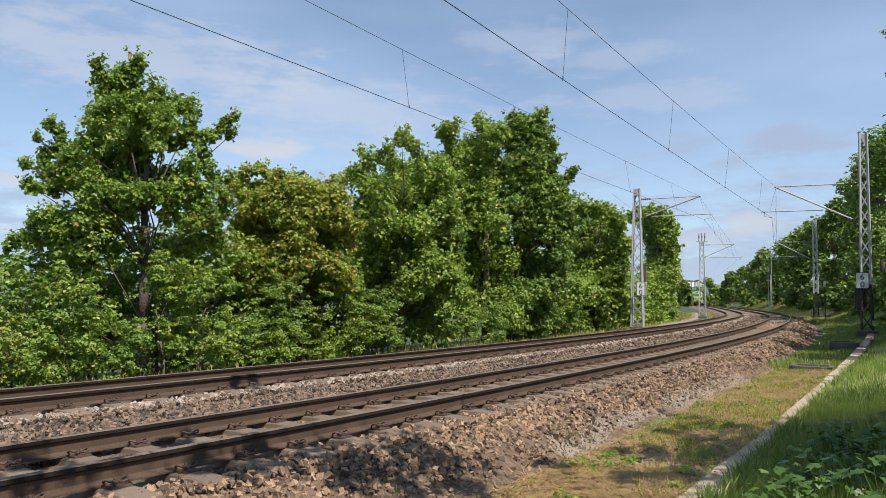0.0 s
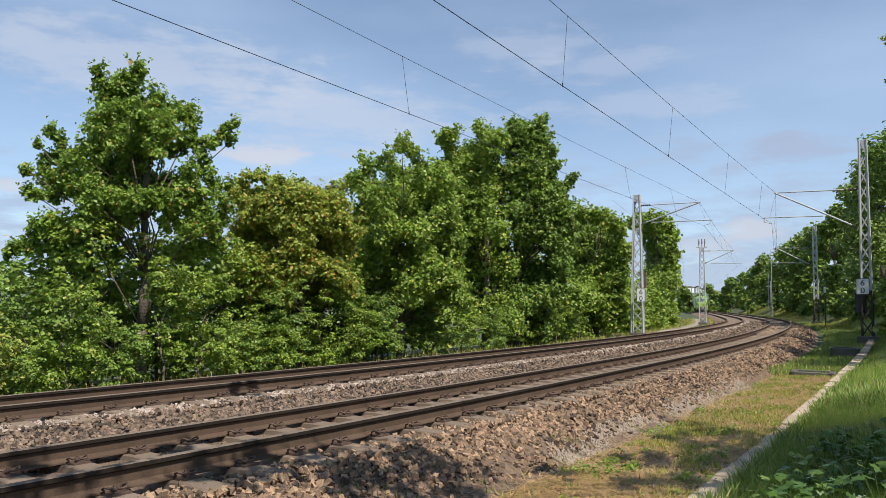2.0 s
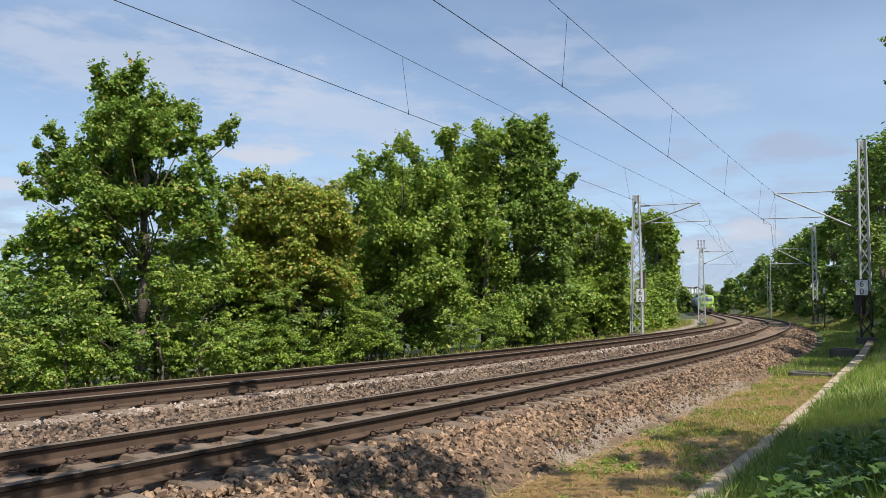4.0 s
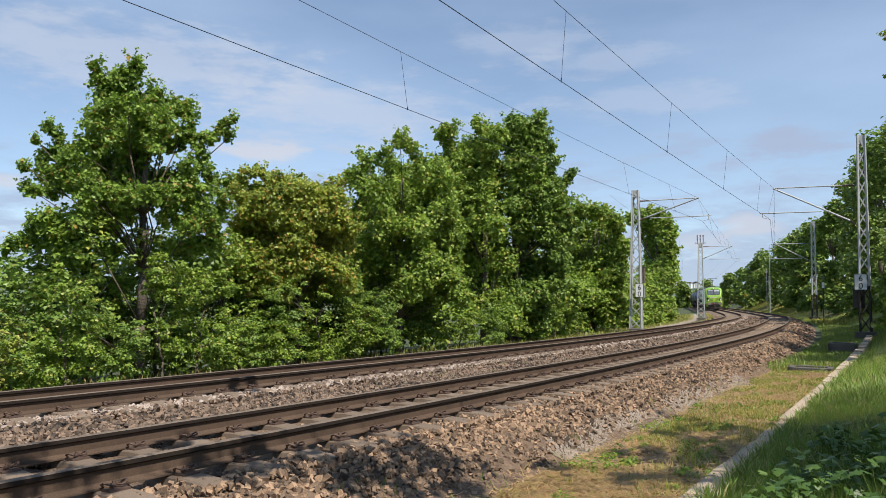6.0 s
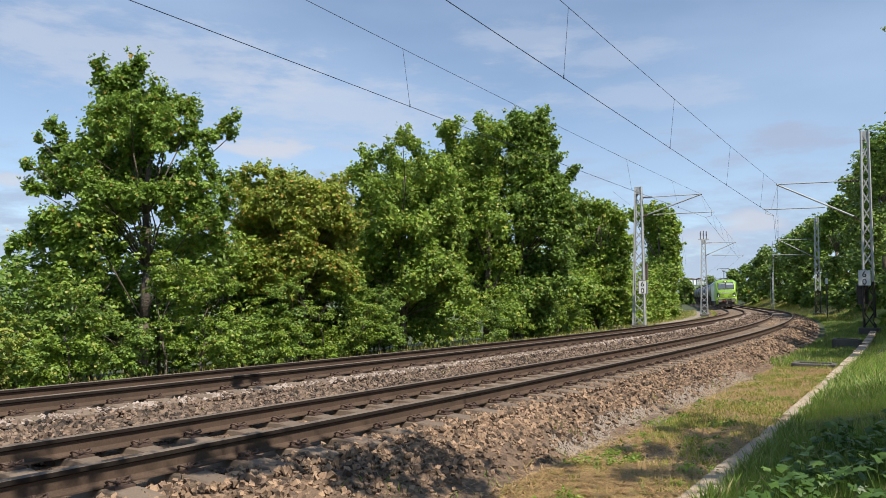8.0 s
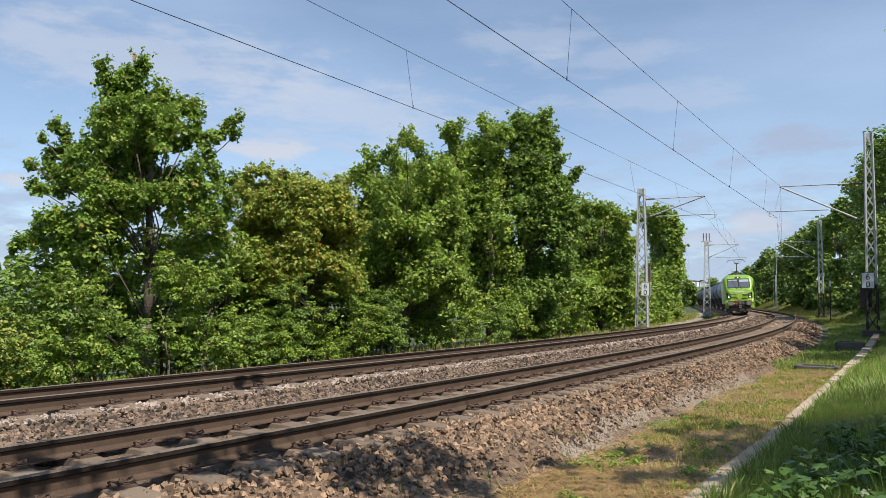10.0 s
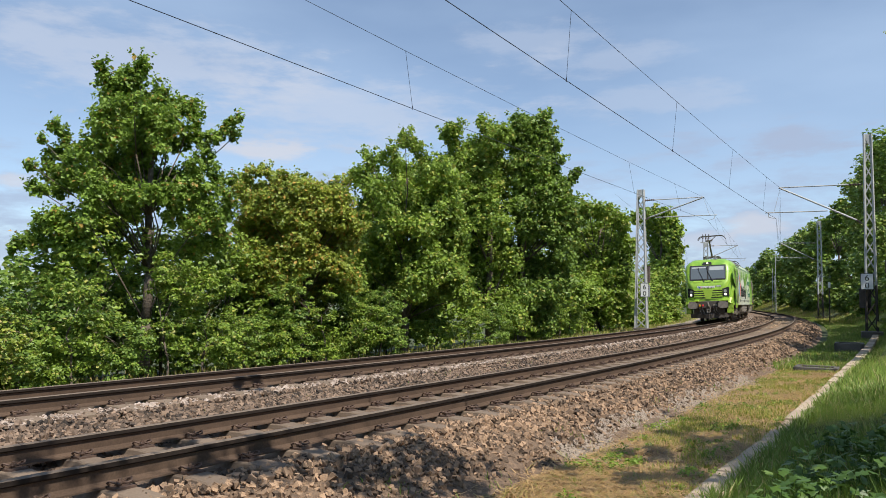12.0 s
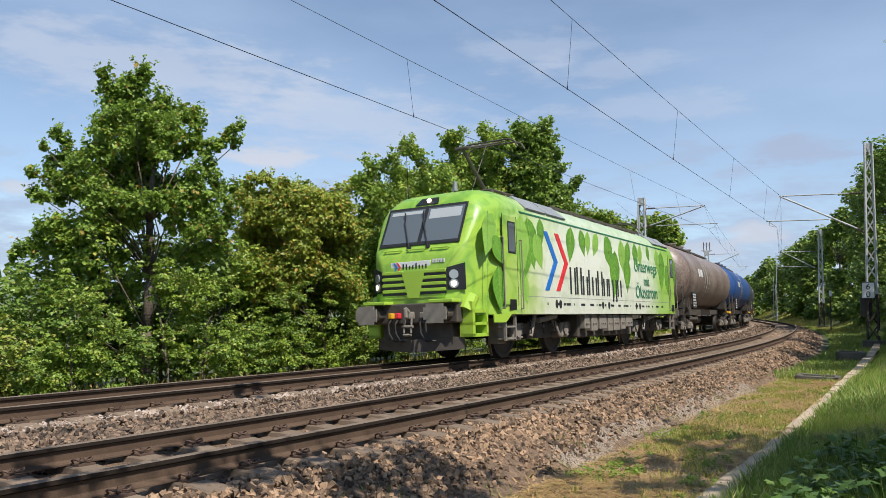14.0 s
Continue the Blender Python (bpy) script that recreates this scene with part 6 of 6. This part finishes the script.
# the row of trees on the bank whose shade falls on the mast feet and the verge
for i, (s, o, h, rad) in enumerate([(27.5, 10.3, 10.5, 2.5), (32.5, 10.0, 11.5, 2.8), (37.5, 9.8, 11.0, 2.8), (42.5, 9.7, 12.0, 2.9), (47.5, 10.0, 11.5, 2.7)]):
    x, y, _ = spot(s, o)
    forest_tree(x, y, float(ground_z(s, o)) - 0.3, h, rad, 0.22, MAT["forest"], 340 + i, "green deciduous tree on the wooded bank", 0.12, 0.7)
WOODS = [  # along, across, height, radius, leaf
    (52, 11.5, 13.5, 3.4, 0.2), (60, 9.6, 14.0, 3.6, 0.21), (69, 8.6, 15.5, 4.0, 0.23), (76, 8.0, 15.0, 3.6, 0.26), (88, 8.9, 15.0, 3.6, 0.28),
    (99, 9.4, 14.8, 3.8, 0.31), (110, 9.2, 13.2, 3.9, 0.34), (122, 8.8, 13.0, 4.0, 0.36), (134, 8.4, 14.0, 4.2, 0.4), (148, 8.4, 13.5, 4.2, 0.42), (164, 8.2, 13, 4.2, 0.45), (186, 8.4, 12.2, 4.4, 0.5), (208, 8.6, 12.4, 4.6, 0.55)]
for i, (s, o, h, rad, leaf) in enumerate(WOODS):
    x, y, _ = spot(s, o)
    forest_tree(x, y, float(ground_z(s, o)) - 0.2, h, rad, leaf * 1.2, MAT["forest"] if i % 3 else MAT["oak"], 300 + i, "green deciduous tree on the wooded bank", 0.08)
for i in range(20):
    s = 42 + i * 5.5
    o = 6.9 + (i * 37 % 10) * 0.16
    x, y, _ = spot(s, o)
    z = float(ground_z(s, o)) - 0.2
    r = random.Random(500 + i)
    lob = [(r.uniform(-1.2, 1.2), z + r.uniform(0.3, 2.6), r.uniform(0.6, 1.1)) for _ in range(7)]
    tree("leafy shrub on the wooded bank", (x, y, z), lob, 0.18 + 0.0022 * s, 0.7, MAT["bush"] if i % 4 == 0 else MAT["forest"], 520 + i, 0.04, depth=0.7, category="shrub")
for i, (s, o, h, rad) in enumerate([(235, -16, 10, 4), (250, 6, 11, 4), (262, -8, 9, 4), (275, 0, 10, 4.5), (290, 9, 11, 4.5), (285, -18, 10, 4.5)]):
    x, y, _ = spot(s, o)
    forest_tree(x, y, float(ground_z(s, min(o, 3))) - 0.3, h, rad, 0.8, MAT["forest"], 700 + i, "distant green tree beside the line", 0.05, 0.7)


for i, (x, y, h) in enumerate([(112, 352, 8.0), (121, 356, 8.6), (129, 350, 9.0), (137, 345, 9.5), (104, 360, 7.5), (147, 340, 9.5)]):
    forest_tree(x, y, -1.0, h, 4.6, 1.0, MAT["forest"], 760 + i, "distant green tree at the end of the line", 0.05, 0.35)


# a wooded rise with pale houses on the skyline
def ridge():
    r = np.random.default_rng(9)
    n, rows = 160, 6
    V, F = [], []
    for j in range(rows):
        for i in range(n):
            a = radians(-75 + 150 * i / (n - 1))
            d = 760 + 90 * j
            hgt = (-9, 6, 12, 17, 21, 24)[j] + 4 * math.sin(i * 0.13) + r.uniform(-1.2, 1.6)
            V.append((d * math.sin(a), d * math.cos(a), hgt))
    for j in range(rows - 1):
        for i in range(n - 1):
            F.append((j * n + i, j * n + i + 1, (j + 1) * n + i + 1, (j + 1) * n + i))
    return mesh_from("wooded_ridge", V, F, surface("far_woods", (0.06, 0.095, 0.06), (0.13, 0.17, 0.11), 0.02, 0.95, fine=0.12, bump=1.0, dist=3.0))


tagged(put("wooded_ridge", ridge()), "hazy wooded rise on the skyline", "hill", kind="structure")
wob = random.Random(12)
for i in range(16):
    a = radians(17.4 + i * 0.1 + wob.uniform(-0.05, 0.05))
    d = 1000 + wob.uniform(-20, 60)
    h = new("house")
    tagged(h, "small pale house far off on the skyline", "house", "houses on the skyline")
    h.matrix_basis = pose(d * math.sin(a), d * math.cos(a), 23, 0, 0, wob.uniform(0, 90))
    w, dd, hh = wob.uniform(2.5, 5), wob.uniform(3, 5), wob.uniform(1.2, 3.0)
    part("wall", one(box, -w / 2, w / 2, -dd / 2, dd / 2, -4, hh), MAT["white"], h)
    part("roof", plate([(-w / 2 - 0.4, -dd / 2 - 0.4, hh + 0.03), (-w / 2 - 0.4, dd / 2 + 0.4, hh + 0.03), (-w / 2 - 0.4, 0, hh + 1.6)], w + 0.8, (1, 0, 0)), MAT["rail"], h)


# ---------------------------------------------------------------- grass and low plants
def blades(name, P, tall, wide, mat, seed, plain_blade=False):
    r = np.random.default_rng(seed)
    n = len(P)
    a = r.uniform(0, 2 * math.pi, n)
    side = np.stack([np.cos(a), np.sin(a), np.zeros(n)], 1) * (wide * r.uniform(0.6, 1.3, n))[:, None]
    b = r.uniform(0, 2 * math.pi, n)
    h = tall * r.uniform(0.4, 1.25, n)
    lean = np.stack([np.cos(b), np.sin(b), np.zeros(n)], 1) * (h * r.uniform(0.1, 0.75, n))[:, None]
    up = np.stack([np.zeros(n), np.zeros(n), h], 1)
    if plain_blade:
        V = np.stack([P - side * 1.2, P + side * 1.2, P + lean + up], 1).reshape(-1, 3)
        return fast_mesh(name, V, np.arange(3 * n).reshape(-1, 3), mat)
    V = np.stack([P - side, P + side, P + lean * 0.35 + up * 0.62 + side * 0.8, P + lean * 0.35 + up * 0.62 - side * 0.8, P + lean + up], 1).reshape(-1, 3)
    i = np.arange(n) * 5
    F = np.concatenate([np.stack([i, i + 1, i + 2], 1), np.stack([i, i + 2, i + 3], 1), np.stack([i + 3, i + 2, i + 4], 1)])
    return fast_mesh(name, V, F, mat)


def tufts(count, each, s0, s1, o0, o1, seed, patch, spread):
    """Places of blades that stand together in tufts."""
    r = np.random.default_rng(seed)
    c = scatter(count, s0, s1, o0, o1, seed, patch, 1.2)
    P = np.repeat(c, each, 0)
    off = r.normal(size=(len(P), 2)) * np.repeat(r.uniform(0.4, 1.5, len(c)), each)[:, None] * spread
    P[:, :2] += off
    return P


def scatter(n, s0, s1, o0, o1, seed, patch=0.0, scale=0.9):
    """Places on the ground; patch: the share of bare ground between tufts. o0, o1 count from the trough."""
    r = np.random.default_rng(seed)
    s, o = r.uniform(s0, s1, n), r.uniform(o0, o1, n)
    o = o + kerb_line(s) - 3.93
    if patch:
        v = np.array([noise.noise((a * scale, b * scale * 1.3, seed)) for a, b in zip(s, o)]) * 0.5 + 0.5 + r.uniform(-0.1, 0.1, n)
        k = v > patch
        s, o = s[k], o[k]
    return spot(s, o, ground_z(s, o) - 0.03)


def low_plants():
    """Clumps of small leaves close to the ground."""
    r = np.random.default_rng(51)
    c = scatter(650, 6, 32, 2.3, 3.85, 12, 0.54, 1.0)
    each = 70
    wide = np.repeat(r.uniform(0.05, 0.16, len(c)), each)
    P = np.repeat(c, each, 0)
    q = r.normal(size=P.shape)
    q /= np.linalg.norm(q, axis=1)[:, None]
    q *= (r.uniform(0, 1, len(P)) ** 0.5 * wide)[:, None]
    q[:, 2] = np.abs(q[:, 2]) * 0.9
    return P + q + np.array([0, 0, 0.02]), q + np.array([0, 0, 0.12]) + r.normal(size=P.shape) * 0.05


def flat_straw():
    """Dead stalks lying every way on the soil."""
    r = np.random.default_rng(53)
    P = np.concatenate([scatter(52000, 5, 24, 2.3, 3.9, 14, 0.42, 0.8), scatter(12000, 5, 40, 2.1, 3.9, 15)])
    n = len(P)
    a = r.uniform(0, 2 * math.pi, n)
    along = np.stack([np.cos(a), np.sin(a), r.uniform(-0.1, 0.45, n)], 1) * r.uniform(0.03, 0.14, n)[:, None]
    side = np.stack([-np.sin(a), np.cos(a), np.zeros(n)], 1) * 0.0075
    P = P + np.array([0, 0, 0.04]) + np.stack([np.zeros(n), np.zeros(n), r.uniform(0, 0.02, n)], 1)
    V = np.stack([P - along - side, P - along + side, P + along], 1).reshape(-1, 3)
    return fast_mesh("dry_grass", V, np.arange(3 * n).reshape(-1, 3), MAT["straw"])


tagged(put("bank_grass", blades("bank_grass", scatter(44000, 5.8, 19, 4.02, 7.2, 1), 0.19, 0.0065, MAT["grass"], 1)), "lush green grass on the bank", "grass", kind="stuff")
tagged(put("kerb_grass", blades("kerb_grass", scatter(6500, 7, 32, 4.02, 4.2, 61, 0.48, 1.6), 0.2, 0.008, MAT["grass"], 61)), "long grass hanging over the trough slabs", "grass", kind="stuff")
tagged(put("near_bank_grass", blades("near_bank_grass", np.concatenate([scatter(14000, -14, 6, 4.05, 11, 21), scatter(15000, 6, 20, 7.1, 13, 22)]), 0.2, 0.013, MAT["grass"], 21, True)), "green grass on the shaded bank", "grass", kind="stuff")
tagged(put("far_bank_grass", blades("far_bank_grass", scatter(62000, 18, 85, 4.05, 10.5, 2), 0.26, 0.018, MAT["grass"], 2, True)), "rough green grass on the bank", "grass", kind="stuff")
tagged(put("verge_grass", blades("verge_grass", np.concatenate([tufts(1700, 22, 6, 44, 2.35, 3.88, 3, 0.58, 0.055), tufts(3000, 20, 13, 28, 2.5, 3.85, 33, 0.52, 0.07)]), 0.09, 0.010, MAT["verge"], 3, True)), "clumps of yellowish green grass between ballast and trough", "grass", kind="stuff")
tagged(put("verge_plants", leaf_cloud("verge_plants", *low_plants(), 0.034, MAT["bush"], np.random.default_rng(52))), "low broad-leaved green plants on the dry verge", "plants", kind="stuff")
tagged(put("dry_grass", flat_straw()), "brown dry straw lying on the verge", "grass", kind="stuff")
tagged(put("shady_verge_grass", blades("shady_verge_grass", scatter(46000, 25, 100, 2.0, 4.4, 5, 0.2), 0.17, 0.015, MAT["grass"], 5, True)), "green grass in the shade beside the line", "grass", kind="stuff")
tagged(put("distant_bank_grass", blades("distant_bank_grass", scatter(30000, 70, 200, 2.1, 10.5, 9), 0.36, 0.05, MAT["verge"], 9, True)), "sunlit green grass on the distant bank", "grass", kind="stuff")
tagged(put("far_verge_grass", blades("far_verge_grass", np.concatenate([scatter(9000, 6, 57, -13, -7.5, 6, 0.45), scatter(12000, 57, 125, -13.5, -8.6, 10, 0.25), scatter(3000, 57, 125, -6.95, -6.5, 11, 0.35)]), 0.2, 0.016, MAT["verge"], 6, True)), "rough grass beside the far track", "grass", kind="stuff")
tagged(put("track_weeds", blades("track_weeds", np.concatenate([scatter(2500, 10, 40, -2.4, -1.4, 7, 0.66, 1.4), scatter(3000, 6, 24, 1.6, 2.3, 8, 0.68, 1.5)]), 0.10, 0.006, MAT["grass"], 7)), "small weeds between the ballast stones", "weeds", kind="stuff")


def seedlings():
    """Young maple plants: five-lobed leaves on thin stalks."""
    r = random.Random(17)
    bm = bmesh.new()
    lobes = [(0, 1.0), (18, 0.55), (42, 0.88), (62, 0.5), (95, 0.62), (125, 0.30), (180, 0.12)]
    outline = [(a, d) for a, d in lobes] + [(-a, d) for a, d in reversed(lobes[1:-1])]
    for _ in range(300):
        s, o = r.uniform(6.5, 12.6), r.uniform(4.75, 6.6)
        base = Vector(spot(s, o, float(ground_z(s, o))))
        h = r.uniform(0.16, 0.40)
        for _k in range(r.randint(3, 6)):
            tip = base + Vector((r.uniform(-0.13, 0.13), r.uniform(-0.13, 0.13), h * r.uniform(0.6, 1.1)))
            rod(bm, base, tip, 0.0022, 3)
            size = r.uniform(0.05, 0.095)
            m = Matrix.Translation(tip) @ Euler((r.uniform(-0.6, 0.6), r.uniform(-0.6, 0.6), r.uniform(0, 6.28))).to_matrix().to_4x4()
            c = bm.verts.new(m @ Vector((0, 0, 0)))
            ring = [bm.verts.new(m @ Vector((size * d * math.sin(radians(a)), size * d * math.cos(radians(a)), -0.12 * size * d))) for a, d in outline]
            for i in range(len(ring)):
                bm.faces.new((c, ring[i], ring[(i + 1) % len(ring)]))
    return bm


tagged(part("maple_seedlings", seedlings(), MAT["seedling"]), "young maple plants growing in the bank grass", "plants", kind="stuff")

# taller growth behind the shrubs
rng = random.Random(23)
for i in range(13):
    s = 3.0 + i * 1.9
    q = spot(s, -10.2 - rng.uniform(0, 0.8) - (0.3 if s > 10 else 0.0))
    h = rng.uniform(1.5, 2.0) if s < 14 else rng.uniform(2.4, 3.4)
    lob = [(rng.uniform(-1.0, 1.0), h * k - 0.5, rng.uniform(0.6, 0.95)) for k in (0.15, 0.35, 0.55, 0.75, 0.9, 0.98)]
    tree("tall leafy shrub between the trees", (q[0], q[1], -0.8), lob, 0.105, 0.40, MAT["bramble"] if s < 10 else MAT["hedge"] if i % 2 == 0 else MAT["oak"], 160 + i, 0.05, depth=0.6, category="shrub")

for i in range(13):
    s = 6.0 + i * 2.3
    q = spot(s, -12.6 - rng.uniform(0, 0.8))
    lob = [(rng.uniform(-1.3, 1.3), rng.uniform(-0.3, 0.7 if s < 15 else 2.5), rng.uniform(0.75, 1.05)) for k in range(8)]
    tree("dense leafy shrub behind the trees", (q[0], q[1], -1.0), lob, 0.20, 0.45, MAT["hedge"] if i % 2 else MAT["oak"], 220 + i, 0.05, depth=0.6, category="shrub")
for i in range(10):
    s = 38.0 + i * 4.2
    q = spot(s, -10.6 - rng.uniform(0, 0.9))
    h = rng.uniform(2.6, 4.6)
    lob = [(rng.uniform(-1.6, 1.6), h * k - 0.5, rng.uniform(0.8, 1.2)) for k in (0.1, 0.2, 0.35, 0.5, 0.65, 0.8, 0.95)]
    tree("tall leafy shrub beside the far track", (q[0], q[1], -0.8), lob, 0.12 + 0.0018 * s, 0.7, MAT["bush"] if i % 3 == 0 else MAT["hedge"], 180 + i, 0.05, depth=0.8, category="shrub")

# the maple over the bank that shades the near ground, its lowest twigs reaching into view
def shade_tree():
    top = tagged(new("tree"), "maple on the bank beside the camera with overhanging branches", "tree")
    base = Vector((8.0, 3.4, 0.5))
    top.matrix_basis = Matrix.Translation(base)
    lobes = [(-0.6, 2.4, 6.0, 0.8), (0.9, 3.0, 6.4, 0.65), (2.1, 3.7, 6.0, 0.95), (6.3, 4.3, 6.0, 1.25), (7.2, 5.4, 6.2, 1.5), (7.4, 3.4, 7.6, 1.8), (8.6, 4.6, 6.6, 1.6), (0.1, 4.1, 6.1, 0.34), (-0.45, 8.1, 6.2, 0.3),
             (6.2, 5.0, 5.2, 0.8), 
             (6.1, 3.0, 6.3, 0.9), (4.5, 3.9, 6.0, 0.3), (5.3, 3.7, 6.2, 0.34), (3.8, 4.4, 6.0, 0.3), (6.3, 6.9, 6.0, 0.42), (5.7, 6.5, 6.0, 0.36), (4.95, 5.2, 6.0, 0.36)]
    L = [tuple(Vector(l[:3]) - base) + (l[3],) for l in lobes]
    put("crown", crown_mesh("crown", L, 0.14, 0.5, MAT["maple"], 41), top)
    twigs = [tuple(Vector(l[:3]) - base) + (l[3],) for l in ((5.53, 8.9, 4.62, 0.22), (5.50, 8.85, 4.02, 0.2), (5.52, 8.87, 3.8, 0.12))]
    put("twig_leaves", crown_mesh("twig_leaves", twigs, 0.05, 0.35, MAT["rusty"], 42), top)
    L += twigs
    bm = bmesh.new()
    stem = [(0, 0, -0.5), (-0.1, 0.05, 1.6), (-0.3, 0.0, 3.4), (-0.5, 0.1, 5.2), (-0.6, 0.1, 6.6)]
    limb(bm, stem, 0.2, 0.08, 9)
    for l in L:
        p0, p1 = Vector(stem[3 if l[2] > 5 else 2]), Vector(l[:3])
        limb(bm, [p0, (p0 + p1) / 2 + Vector((0, 0, 0.3)), p1], 0.03, 0.006, 6)
    part("trunk", bm, MAT["bark"], top, smooth=True)


shade_tree()

# tank wagons standing far down the line
parked = copy_thing(WAGON, pose(119.5, 332, -0.4, 0, 0, 62))
tagged(parked, "dark grey tank wagon standing far off on another track", "tank wagon")
for ob in parked.children:
    if ob.name.startswith(("tank.", "stiffening", "manhole")):
        ob.data = ob.data.copy()
        ob.data.materials[0] = MAT["tank_black"]

# ---------------------------------------------------------------- motion
def run(t):
    """How far the locomotive's front buffers stand along the track at t seconds."""
    return 235.66 - 12.748 * t - 1.359 * t ** 2 + 0.25873 * t ** 3 - 0.019804 * t ** 4 + 0.00051435 * t ** 5


def on_rails(s, pivot, base):
    """The pose of a vehicle on the far track whose front stands at s, with its bogies at pivot and pivot + base."""
    a, b = (Vector(spot(q, FAR, 0.0)) for q in (s + pivot, s + pivot + base))
    u = (b - a).normalized()
    m = Matrix.Translation(a - u * pivot) @ Matrix.Rotation(math.atan2(u.y, u.x), 4, "Z")
    return m @ Matrix.Rotation(-CANT / 1.505, 4, "X")


def motions():
    times = [0.25 * i for i in range(57)]
    walk(LOCO, [(t, on_rails(run(t), 4.74, 9.5)) for t in times])
    for i, w in enumerate(WAGONS):
        front = LOCO_LENGTH + WAGON_LENGTH * i
        walk(w, [(t, on_rails(run(t) + front, 2.4, WAGON_LENGTH - 4.8)) for t in times])
    fine = [i / FPS for i in range(14 * FPS + 1)]
    for sets, r in ((LOCO_SETS, 0.625), (WAGON_SETS, 0.46)):
        for ax in sets:
            x = ax.location.x
            walk(ax, [(t, pose(x, 0, r) @ Matrix.Rotation((run(t) - run(0)) / r, 4, "Y")) for t in fine])


motions()
